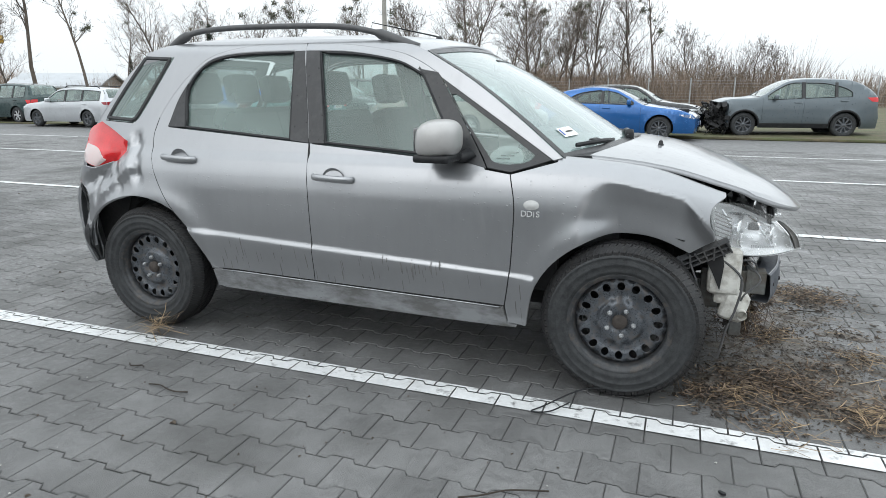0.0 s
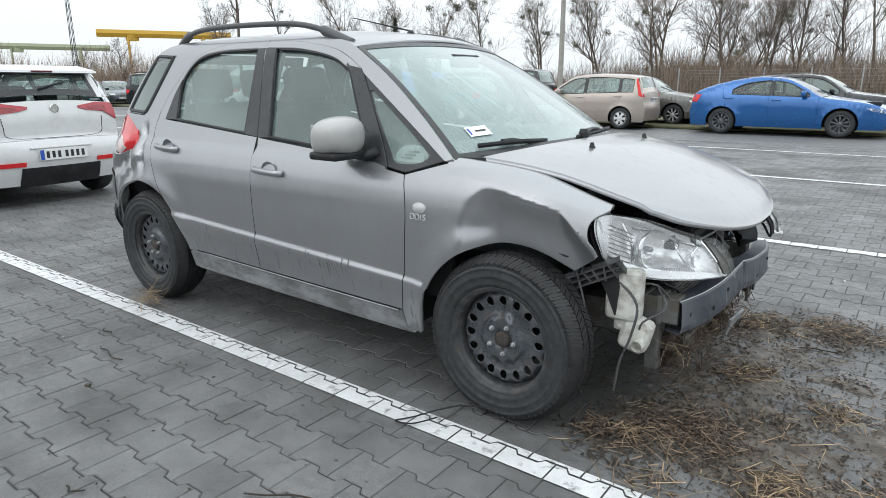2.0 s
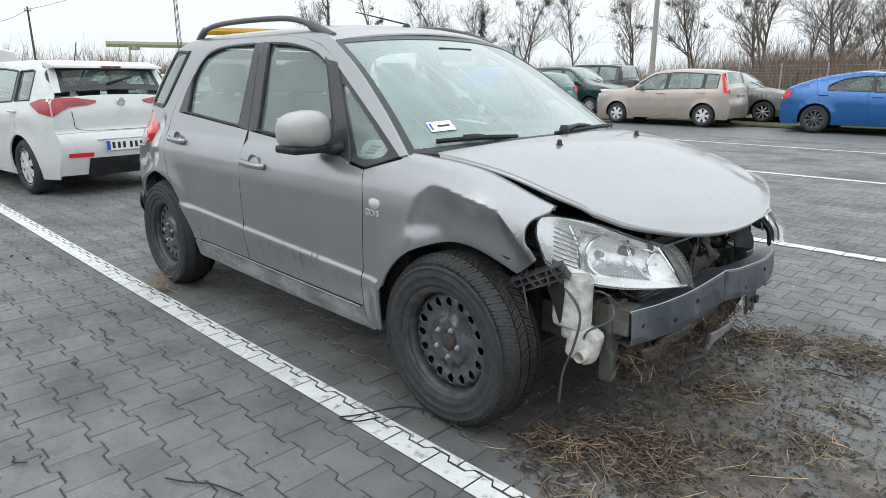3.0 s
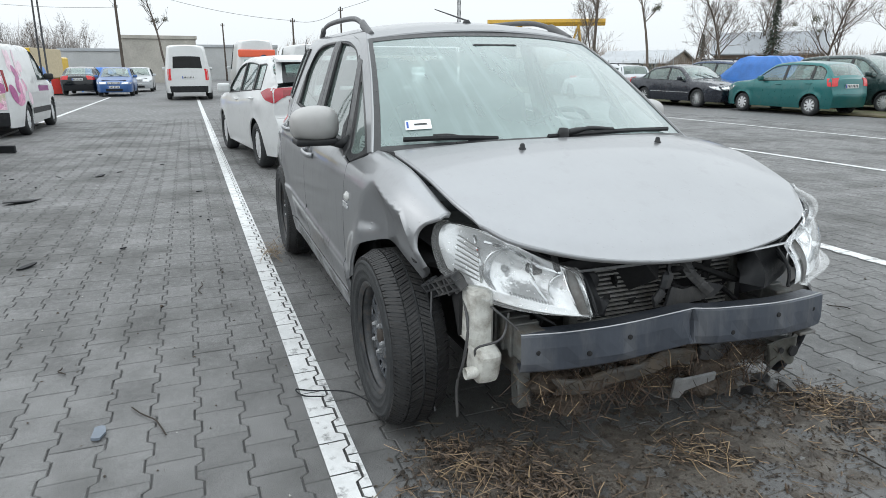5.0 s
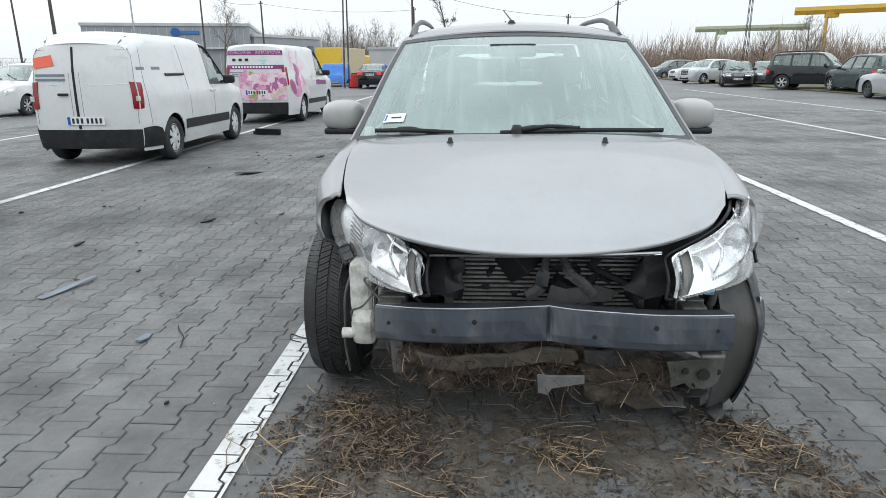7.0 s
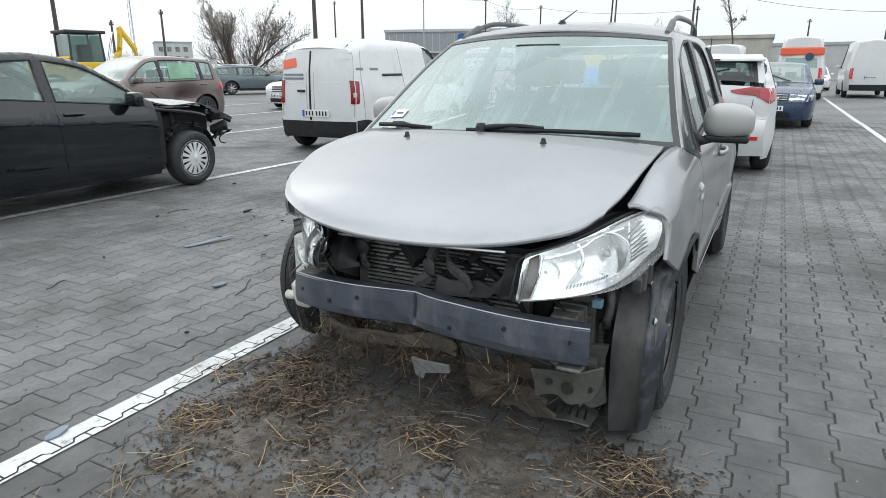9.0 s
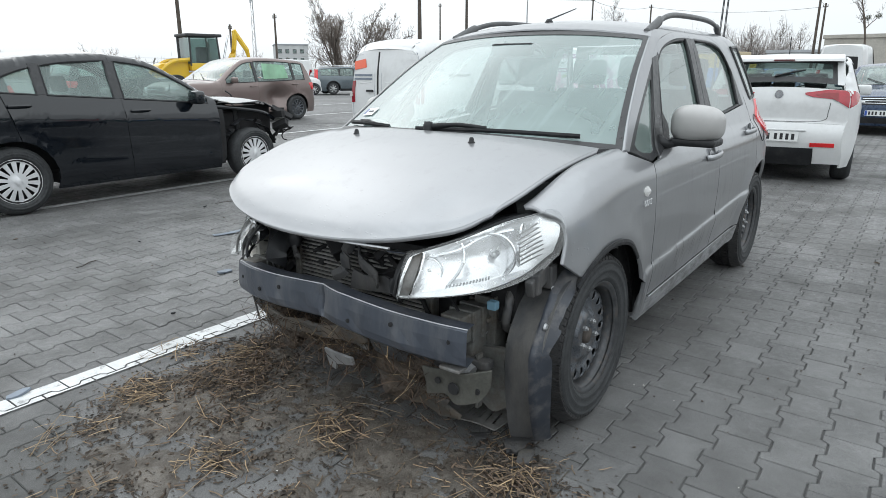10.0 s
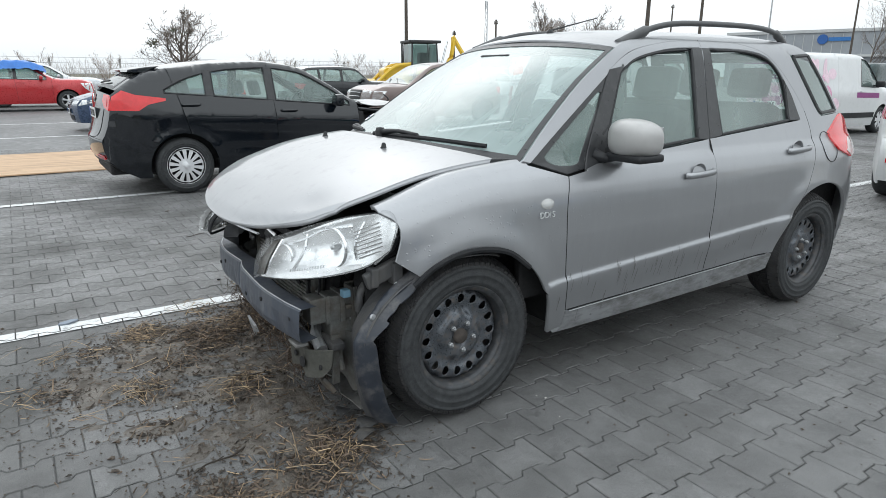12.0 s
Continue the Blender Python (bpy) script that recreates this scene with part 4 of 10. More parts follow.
def road_wheel(parent, m, r, w=0.2, side=1, spokes=7, rimcol=None, cap=False, rimr=0.66):
    """A wheel with a spoked rim or a plastic cover."""
    wheel = new("wheel")
    wheel.parent = parent
    wheel.matrix_basis = m @ (Matrix.Rotation(math.pi, 4, "Z") if side < 0 else Matrix())
    rim = r * rimr
    part("tyre", tyre_mesh(r, rim, w, 0, 26), M_RUBBER, wheel, smooth=True)
    s = w / 2
    d = lathe([(rim, s - 0.02), (rim - 0.012, s - 0.01), (rim - 0.02, s - 0.02), (rim - 0.03, -0.02), (0.0, -0.03)], 28)
    part("rim", d, rimcol if cap is False and rimcol is M_STEEL_RIM else M_DARK, wheel, smooth=True)
    key = (round(rim, 3), round(s, 3), spokes, bool(cap), (rimcol or M_ALU).name)
    if key not in COVERS:
        holes = []
        for k in range(spokes):
            a0, half = 2 * math.pi * (k + 0.5) / spokes, math.pi / spokes * (0.46 if cap else 0.66)
            r0, r1 = rim * (0.40 if cap else 0.30), rim * (0.86 if cap else 0.90)
            arc0 = [(r0 * math.cos(a0 + half * 0.7 * q), r0 * math.sin(a0 + half * 0.7 * q)) for q in (-1, 0, 1)]
            arc1 = [(r1 * math.cos(a0 + half * q), r1 * math.sin(a0 + half * q)) for q in (1, 0.35, -0.35, -1)]
            holes.append(arc0 + arc1)

        def dish(u, v):
            q = math.hypot(u, v) / rim
            return (u, s - 0.026 + 0.014 * (1 - q * q) + 0.010 * ease(0.88, 0.95, q) + 0.006 * ease(0.20, 0.12, q), v)
        me = sheet(circle(0, 0, rim * 1.01, 30), dish, rim * 0.25, holes, 0.014, flip=True)
        me.materials.append(rimcol or (M_HUBCAP if cap else M_ALU))
        COVERS[key] = me
    cover = new("wheel_cover" if cap else "rim_spokes", COVERS[key])
    cover.parent = wheel
    return wheel


def seat_set(parent, xs, w, base=0.42, mat=M_SEAT, rows=2):
    for row, x in enumerate(xs[:rows]):
        for y in ((-w * 0.42, w * 0.42) if row == 0 else (-w * 0.45, 0, w * 0.45)):
            seat = box((0.5, 0.48 if row == 0 else 0.44, 0.16), (x + 0.18, y, base), 0.05)
            merge(seat, box((0.16, 0.46 if row == 0 else 0.44, 0.58), (x - 0.12, y, base + 0.33), 0.05, Matrix.Rotation(-0.28, 4, "Y")))
            merge(seat, box((0.10, 0.25, 0.18), (x - 0.235, y, base + 0.73), 0.04, Matrix.Rotation(-0.2, 4, "Y")))
            part("seat", seat, mat, parent, smooth=False)


def plate(parent, m, w=0.52, h=0.114, chars=7):
    """A number plate; its characters are plain dark bars."""
    p = part("number_plate", box((0.008, w, h), (0, 0, 0), 0.003), M_PLATE, parent, "white number plate")
    p.matrix_basis = m
    b = part("band", box((0.004, 0.042, h - 0.01), (0.004, -w / 2 + 0.026, 0)), M_BLUE_BAND, p)
    for k in range(chars):
        part("bar", box((0.004, 0.032, h * 0.62), (0.004, -w / 2 + 0.085 + k * (w - 0.13) / (chars - 0.5) + (0.02 if k > 2 else 0), 0)), M_INK, p)
    return p


def debris_cluster(seed, size, n, mat):
    """A tangle of bent brackets, pipes and torn plastic."""
    r = random.Random(seed)
    bm = bmesh.new()
    for k in range(n):
        at = [r.uniform(-s / 2, s / 2) for s in size]
        rot = Euler([r.uniform(-0.7, 0.7) for _ in range(3)]).to_matrix().to_4x4()
        if r.random() < 0.55:
            merge(bm, box((r.uniform(0.03, 0.14), r.uniform(0.05, 0.3), r.uniform(0.01, 0.14)), at, 0.004, rot, 1))
        else:
            a = Vector(at)
            pts = [a]
            for _ in range(4):
                pts.append(pts[-1] + Vector([r.uniform(-0.08, 0.08), r.uniform(-0.12, 0.12), r.uniform(-0.10, 0.10)]))
            merge(bm, tube(bend(pts, 3), r.uniform(0.006, 0.018), 5))
    return bm


def vehicle(name, label, m, col, s, category="car", lod=1):
    """Builds a vehicle with its front axle at the origin, facing +x.
    s: wb, W half width, r wheel radius, front [(z, x)], top [(x, z)] from bonnet to tail, rear [(z, x)], cowl, wst, rr: x of the breaks,
    belt ((x, z), (x, z)), win: x spans of the side panes, seams: x of the panel gaps."""
    car = thing(name, label, category, m)
    wb, W, r = s["wb"], s["W"], s["r"]
    FX = steps(*s["front"])
    RX = steps(*s["rear"])
    TZ = steps(*s["top"][::-1])
    nose, tail = max(p[1] for p in s["front"]), min(p[1] for p in s["rear"])
    xh, xr = s["top"][0][0], s["top"][-1][0]
    zbot = s.get("bot", 0.20)
    (bx0, bz0), (bx1, bz1) = s["belt"]
    belt = lambda x: bz0 + (bz1 - bz0) * (x - bx0) / (bx1 - bx0)
    low = steps((0.05, 0.90), (0.2, 0.945), (0.35, 0.985), (0.55, 1.0), (0.75, 1.0), (0.9, 0.985), (1.0, 0.955))
    plan = steps((tail - 0.02, s.get("ptail", 0.80)), (tail + 0.12, s.get("ptail2", 0.90)), (tail + 0.35, s.get("ptail3", 0.975)), (tail + 0.7, 1.0), (nose - 0.8, 1.0), (nose - 0.4, 0.97), (nose - 0.15, 0.88), (nose + 0.02, s.get("pnose", 0.72)))
    tum = s.get("tumble", 0.36)
    rr_ = s.get("round", 0.05)
    crush = s.get("crush")

    def ztop(x):
        return TZ(min(max(x, xr), xh))

    def yy(x, z):
        b = belt(x)
        zz = z / b if z < b else 1.0
        y = W * plan(x) * low(zz) - (tum * (z - b) if z > b else 0)
        t = ztop(x) - z
        if t < rr_:
            k = min((rr_ - t) / rr_, 1.0)
            y -= rr_ * (1 - math.sqrt(max(1 - k * k, 0)))
        for cx in (0, -wb):
            d = math.hypot(x - cx, z - r)
            if d < r + 0.25:
                y += s.get("flare", 0.012) * math.exp(-((d - r - 0.05) / 0.06) ** 2)
        for xa, za, xb, zb, dep in s.get("creases", ()):
            if xb - 0.2 < x < xa + 0.2:
                dz = z - za - (zb - za) * (x - xa) / (xb - xa)
                y += dep * ease(xb - 0.2, xb + 0.2, x) * ease(xa + 0.2, xa - 0.2, x) * math.exp(-(dz / (0.05 if dz > 0 else 0.14)) ** 2)
        return max(y, 0.05)

    def bxf(x):
        c, w = s["cowl"], s["wst"]
        return s.get("cf", 0.12) * ease(nose - 0.7, nose, x) - s.get("cr", 0.07) * ease(tail + 0.6, tail, x) + s.get("cw", 0.12) * ease(w - 0.1, c, x) * ease(c + 0.6, c, x)

    def point(x, z, v):
        k = 1 - v * v
        p = (x + bxf(x) * k, v * yy(x, z), z + 0.035 * k * ease(zbot + 0.3, zbot + 0.7, z))
        return crush(p) if crush else p

    def flank(x, z, k=0.0):
        p = (x, yy(x, z) + k, z)
        return crush(p) if crush else p

    step = s.get("step", 0.09 if lod == 0 else 0.14)
    zf, zr = s["top"][0][1], s["top"][-1][1]
    fz = [zbot + (zf - zbot) * k / 8 for k in range(9)]
    rz = [zr + (zbot - zr) * k / 8 for k in range(9)]
    topx = [xh + (xr - xh) * k / 40 for k in range(41)]
    arch = r + s.get("gap", 0.055)

    def arc(cx):
        out = []
        a0 = math.asin(max(min((zbot - r) / arch, 1), -1))
        for k in range(15):
            a = (math.pi - a0) + (a0 - (math.pi - a0)) * k / 14
            out.append((cx + arch * math.cos(a), r + arch * math.sin(a)))
        return out
    outline = [(FX(z), z) for z in fz] + [(x, ztop(x)) for x in topx[1:]] + [(RX(z), z) for z in rz[1:]] + arc(-wb) + arc(0)
    wins = []
    for x0, x1 in s["win"]:
        topline, n = [], 10
        for k in range(n + 1):
            x = x0 + (x1 - x0) * k / n
            topline.append((x, min(ztop(x) - s.get("frame", 0.085), s["wline"](x) if "wline" in s else 9)))
        poly = [(x, z) for x, z in topline if z > belt(x) + 0.03]
        a, b = poly[0][0], poly[-1][0]
        wins.append([(b, belt(b) + 0.012)] * (1 if poly[-1][1] > belt(b) + 0.02 else 0) + [(a, belt(a) + 0.012)] + poly)
    body_holes = [inset(w, -0.012) for w in wins]
    cuts = [((x, 0.6), (1, k)) for x, k in s["seams"]]
    pieces = sheet(outline, flank, step, body_holes, 0.02, cuts, flip=True)
    pieces = pieces if isinstance(pieces, list) else [pieces]
    names = s.get("names", ["quarter_panel", "rear_door", "front_door", "fender"])
    for k, me in enumerate(pieces):
        nm = names[min(k, len(names) - 1)]
        for side in (1, -1):
            if nm == "fender" and side == s.get("nofender"):
                continue
            p = link(nm, me if side > 0 else mirrored(me), col, car)
            if "door" in nm and lod < 2:
                xs_ = [v.co.x for v in me.vertices]
                hx = min(xs_) + 0.20
                hz = belt(hx) - 0.10
                y = yy(hx, hz)
                part("door_handle", tube(bend([(hx - 0.10, side * (y - 0.002), hz), (hx - 0.07, side * (y + 0.028), hz), (hx + 0.07, side * (y + 0.028), hz), (hx + 0.10, side * (y - 0.002), hz)], 3), 0.014, 6), s.get("handle", col), p)
    gm = s.get("glass", M_GLASS2)
    for w in wins:
        g = sheet(inset(w, -0.010), lambda u, v: flank(u, v, -0.014), 0.3, flange=0.003, flip=True)
        ring = [flank(u, v, -0.003) for u, v in inset(w, -0.006)]
        for side in (1, -1):
            gl = link("side_window", g if side > 0 else mirrored(g), gm, car)
            part("window_seal", tube([(p[0], side * p[1], p[2]) for p in ring + ring[:1]], 0.011, 5), s.get("trim", M_BLACK), gl)
    # pillars between the panes
    for (a0, a1), (b0, b1) in zip(s["win"], s["win"][1:]):
        if abs(b0 - a1) < 0.22 and s.get("blackpillar", True):
            xa, xb = max(a1, b0), min(a1, b0)
            zt_ = ztop((xa + xb) / 2) - s.get("frame", 0.085)
            po = [(xa, belt(xa) + 0.01), (xb, belt(xb) + 0.01), (xb, zt_), (xa, zt_)]
            t = sheet(po, lambda u, v: flank(u, v, 0.003), 0.3, flange=0.012, flip=True)
            for side in (1, -1):
                link("pillar_trim", t if side > 0 else mirrored(t), M_TRIM, car)

    def band(name_, xa, xb, v0, v1, mat, label_="", st=None, lift=0.0):
        return link(name_, sheet([(xa, v0), (xa, v1), (xb, v1), (xb, v0)], lambda u, v: tuple(Vector(point(u, ztop(u), v)) + Vector((0, 0, lift))), st or (step, 0.2), flange=0.01, flip=False), mat, car, label_)
    c, w, q = s["cowl"], s["wst"], s["rr"]
    if not s.get("nohood"):
        band("hood", xh, c + 0.02, -1, 1, col)
    band("windscreen", c, w + 0.01, -0.93, 0.93, s.get("screen", gm))
    band("screen_pillar", c, w + 0.01, -1, -0.925, col)
    band("screen_pillar", c, w + 0.01, 0.925, 1, col)
    band("cowl", c + 0.025, c - 0.01, -0.95, 0.95, M_BLACK, lift=0.004)
    band("roof", w, q, -1, 1, s.get("roofcol", col))
    g1 = s.get("rg")
    if g1:
        band("rear_window", q - 0.01, g1, -0.88, 0.88, s.get("rglassmat", gm))
        band("tail_pillar", q, g1, -1, -0.875, col)
        band("tail_pillar", q, g1, 0.875, 1, col)
        if g1 - xr > 0.05:
            band("boot_lid", g1, xr, -1, 1, col)
    elif q - xr > 0.02:
        band("roof_end", q, xr, -1, 1, col)

    def face(name_, fn, z0, z1, v0, v1, mat, lift, parent=car, label_="", fl=0.01, front=True):
        return link(name_, sheet([(z0, v0), (z1, v0), (z1, v1), (z0, v1)], lambda z, v: tuple(Vector(point(fn(z), z, v)) + Vector((lift, 0, 0))), (0.1, 0.16), flange=fl, flip=front), mat, parent, label_)
    if not s.get("nofront"):
        zs = s.get("bumper", 0.56)
        bcol = s.get("bcol", col)
        face("front_bumper", FX, zbot, zs, -1, 1, bcol, 0)
        face("front_panel", FX, zs + 0.004, zf, -1, 1, col, 0)
        g = s.get("grille", (zs + 0.03, zf - 0.02, 0.45))
        gr = face("grille", FX, g[0], g[1], -g[2], g[2], M_BLACK, 0.008, fl=0.02)
        for k in range(3):
            zz = g[0] + (g[1] - g[0]) * (k + 0.7) / 3.4
            part("grille_bar", tube([tuple(Vector(point(FX(zz), zz, v)) + Vector((0.014, 0, 0))) for v in [g[2] * (-0.96 + 0.16 * t) for t in range(13)]], 0.008, 5), s.get("gbar", M_CHROME), gr)
        face("lower_intake", FX, zbot + 0.05, zbot + 0.17, -0.6, 0.6, M_BLACK, 0.008, fl=0.02)
        plate(car, Matrix.Translation(Vector(point(FX(zs - 0.1), zs - 0.1, 0)) + Vector((0.016, 0, 0))))
        h = s.get("lamp", (zs + 0.03, zf - 0.01, 0.52, 0.45))
        for side in (1, -1):
            a, b = sorted((side * h[2], side * 0.985))
            hl = face("headlight", FX, h[0], h[1], a, b, M_LENS, 0.012, fl=0.015)
            face("reflector", FX, h[0] + 0.012, h[1] - 0.012, a + 0.012, b - 0.012, M_REFLECT, -0.002, hl, fl=0)
            po = [(nose - h[3], h[1] - 0.005), (nose - h[3] * 0.7, (h[0] + h[1]) / 2 - 0.01), (FX(h[0]) - 0.06, h[0]), (FX(h[0]) - 0.003, h[0]), (FX(h[1]) - 0.003, h[1])]
            hm = sheet(po, lambda u, v: flank(u, v, 0.006), 0.2, flange=0.01, flip=True)
            link("headlight_side", hm if side > 0 else mirrored(hm), M_LENS, hl)
            rm = sheet(inset(po, 0.008), lambda u, v: flank(u, v, 0.001), 0.2, flange=0, flip=True)
            link("reflector_side", rm if side > 0 else mirrored(rm), M_REFLECT, hl)
    zs = s.get("rbumper", 0.60)
    face("rear_bumper", RX, zbot + 0.04, zs, -1, 1, s.get("rbcol", col), 0, front=False)
    if not s.get("norear"):
        tg = face("tailgate", RX, zs + 0.004, zr, -1, 1, col, 0, front=False)
        if s.get("rglass"):
            z0, z1, vv = s["rglass"]
            face("rear_window", RX, z0, z1, -vv, vv, s.get("rglassmat", gm), -0.006, front=False)
    pz = s.get("rplate", 0.80)
    plate(car, Matrix.Translation(Vector(point(RX(pz), pz, 0)) - Vector((0.012, 0, 0))) @ Matrix.Rotation(math.pi, 4, "Z"))
    z0, z1, v0, dx = s.get("tlamp", (0.80, 1.0, 0.62, 0.22))
    for side in (1, -1):
        if s.get("trear"):
            # a lamp with its own outline: [(z, v)] on the tail, [(x, z)] on the flank
            po = [(z, v * side) for z, v in s["trear"]]
            tl = link("tail_light", sheet(po, lambda z, v: tuple(Vector(point(RX(z), z, v)) - Vector((0.012, 0, 0))), (0.05, 0.05), flange=0.02, flip=False), s.get("tmat", M_RED), car, "red wrap-around tail lamp")
            hm = sheet(s["tside"], lambda u, v: flank(u, v, 0.008), 0.08, flange=0.012, flip=True)
            link("tail_light_side", hm if side > 0 else mirrored(hm), s.get("tmat", M_RED), tl)
            ci = [(sum(z for z, v in po) / len(po), sum(v for z, v in po) / len(po))][0]
            pi_ = [(ci[0] + (z - ci[0]) * 0.5, ci[1] + (v - ci[1]) * 0.5) for z, v in po]
            link("clear_lens", sheet(pi_, lambda z, v: tuple(Vector(point(RX(z), z, v)) - Vector((0.016, 0, 0))), (0.05, 0.05), flange=0.004, flip=False), s.get("tclear", M_RED), tl)
            continue
        a, b = sorted((side * v0, side * 0.99))
        tl = face("tail_light", RX, z0, z1, a, b, s.get("tmat", M_RED), -0.012, fl=0.02, front=False)
        xa = RX((z0 + z1) / 2)
        po = [(RX(z0) + 0.003, z0), (xa + dx * 0.55, z0 + 0.01), (xa + dx, z1 - 0.01), (RX(z1) + 0.003, z1)]
        hm = sheet(po, lambda u, v: flank(u, v, 0.008), 0.2, flange=0.012, flip=True)
        link("tail_light_side", hm if side > 0 else mirrored(hm), s.get("tmat", M_RED), tl)
    # dark sheets added behind the doors to block light through the seams; underside and wells
    ip = [(-arch - 0.02, zbot + 0.10), (-wb + arch + 0.02, zbot + 0.10), (-wb + arch + 0.02, belt(-wb) - 0.03), (-arch - 0.02, belt(0) - 0.03)]
    im = sheet(ip, lambda u, v: flank(u, v, -0.045), 0.12, flange=0.01, flip=True)
    for side in (1, -1):
        link("inner_panel", im if side > 0 else mirrored(im), M_DARK, car)
    part("underbody", box((nose - tail - 0.35, 2 * W * 0.66, belt(0) - zbot - 0.10), ((nose + tail) / 2 - (0.12 if s.get("nofront") else 0), 0, (belt(0) + zbot - 0.05) / 2), 0.03), M_DARK, car)
    part("floor_edge", box((wb - 2 * arch - 0.04, 2 * W * 0.93, 0.12), (-wb / 2, 0, zbot + 0.09), 0.03), M_DARK, car)
    part("dashboard", box((0.42, 2 * W * 0.80, 0.18), (c - 0.16, 0, belt(c) - 0.08), 0.05), M_DASH, car)
    if lod < 2 and not s.get("noseats"):
        seat_set(car, (c - 1.0, c - 1.85), W * 0.9, belt(c) - 0.5, rows=s.get("rows", 2))
        ring = [(c - 0.42 + 0.09 * math.sin(a), W * 0.40 + 0.18 * math.cos(a), belt(c) + 0.02 + 0.16 * math.sin(a)) for a in [2 * math.pi * k / 20 for k in range(21)]]
        part("steering_wheel", tube(ring, 0.014, 6), M_BLACK, car)
    for x in (0, -wb):
        for side in (1, -1):
            road_wheel(car, Matrix.Translation((x, side * (W - 0.115), r)) @ Matrix.Rotation(0.4 * x + side, 4, "Y"), r, 0.2, side, s.get("spokes", 7), s.get("rim"), s.get("cap", False))
    if s.get("cladding"):
        for side in (1, -1):
            for cx in (0, -wb):
                ring = [(cx + (arch + 0.012) * math.cos(a), side * (yy(cx + arch * math.cos(a), r + arch * math.sin(a)) + 0.004), r + (arch + 0.012) * math.sin(a)) for a in [math.pi * (1.02 - 1.04 * k / 20) for k in range(21)]]
                part("arch_trim", tube(ring, 0.03, 6, squash=(0.6, 1)), M_BLACK, car)
            po = [(-arch - 0.02, zbot), (-wb + arch + 0.02, zbot), (-wb + arch, zbot + 0.13), (-arch, zbot + 0.13)]
            hm = sheet(po, lambda u, v: flank(u, v, 0.006), 0.4, flange=0.02, flip=True)
            link("sill_trim", hm if side > 0 else mirrored(hm), M_BLACK, car)
    if s.get("strip"):
        for side in (1, -1):
            hm = strip([(-arch - 0.03, s["strip"]), (-wb / 2, s["strip"] + 0.01), (-wb + arch + 0.03, s["strip"] + 0.02)], s.get("stripw", 0.035), lambda u, v: flank(u, v, 0.008))
            link("rub_strip", mirrored(hm) if side > 0 else hm, s.get("stripmat", M_BLACK), car)
    for side in (1, -1):
        mx, mz = c - s.get("mirx", 0.38), belt(c) + 0.07
        y = yy(mx, mz)
        mi = box((0.11, 0.20, 0.145), (mx, side * (y + 0.13), mz + 0.02), 0.045, seg=3)
        mo = part("mirror", mi, s.get("mirror", col), car, smooth=True)
        part("mirror_arm", box((0.06, 0.12, 0.04), (mx + 0.01, side * (y + 0.03), mz - 0.02), 0.012), M_BLACK, mo)
    if s.get("rails"):
        for side in (1, -1):
            pts = [(x, side * (yy(x, ztop(x)) - 0.04), ztop(x) + 0.03 + (0.045 if 0 < k < 4 else -0.01)) for k, x in enumerate([w - 0.25, w - 0.40, (w + q) / 2, q + 0.35, q + 0.2])]
            part("roof_rail", tube(bend(pts, 4), 0.018, 6), s.get("railmat", M_BLACK), car)
    if s.get("spoiler"):
        q0 = s["rr"]
        sp = slab([(q0 + 0.16, ztop(q0 + 0.16) + 0.030), (q0 + 0.02, ztop(q0 + 0.02) + 0.045), (q0 - 0.17, ztop(q0) + 0.020), (q0 - 0.18, ztop(q0) - 0.005), (q0 - 0.02, ztop(q0) - 0.02)], 2 * yy(q0, ztop(q0) - 0.02) * 0.92, 0.012)
        spo = part("spoiler", sp, col, car)
        part("brake_light", box((0.02, 0.22, 0.016), (q0 - 0.178, 0, ztop(q0) + 0.008), 0.004), M_DARKRED, spo)
        for y0 in (0.1,):
            pts = [tuple(Vector(point(x, ztop(x), v)) + Vector((-0.012, 0, 0.014))) for x, v in ((s["rg"] + 0.03, 0.12), (s["rg"] + 0.05, -0.10), (s["rg"] + 0.07, -0.36))]
            part("rear_wiper", tube(bend(pts, 3), 0.011, 5), M_BLACK, car)
        for side in (1, -1):
            a, b = sorted((side * 0.55, side * 0.90))
            face("bumper_reflector", RX, s["refl"], s["refl"] + 0.045, a, b, M_RED, -0.012, fl=0.01, front=False)
        lv = s.get("lowv", 0.97)
        face("lower_bumper", RX, zbot + 0.02, s["refl"] - 0.02, -lv, lv, M_BLACK, -0.010, fl=0.02, front=False)
        # the tailgate seam's shade, drawn as a thin dark rod on the surface
        gate_ = bend([(0.93, -0.74), (0.84, -0.72), (zs + 0.03, -0.64), (zs + 0.01, 0.0), (zs + 0.03, 0.64), (0.84, 0.72), (0.93, 0.74)], 4)
        part("gate_seam", tube([tuple(Vector(point(RX(z), z, v)) - Vector((0.0015, 0, 0))) for z, v in gate_], 0.0035, 5), M_DARK, car)
        band("window_border", s["rr"] - 0.005, s["rr"] - 0.05, -0.86, 0.86, M_TRIM, lift=0.003)
        band("window_border", s["rg"] + 0.035, s["rg"] + 0.002, -0.86, 0.86, M_TRIM, lift=0.003)
        for sg in (-1, 1):
            a, b = sorted((sg * 0.80, sg * 0.872))
            band("window_border", s["rr"] - 0.01, s["rg"] + 0.01, a, b, M_TRIM, lift=0.003)
        badge_ = lathe([(0.0, 0.004), (0.045, 0.004), (0.05, -0.004)], 18)
        bmesh.ops.rotate(badge_, verts=badge_.verts, matrix=Matrix.Rotation(math.pi / 2, 3, "Z"))
        bmesh.ops.translate(badge_, verts=badge_.verts, vec=Vector(point(RX(s["badge"]), s["badge"], 0)) - Vector((0.014, 0, 0)))
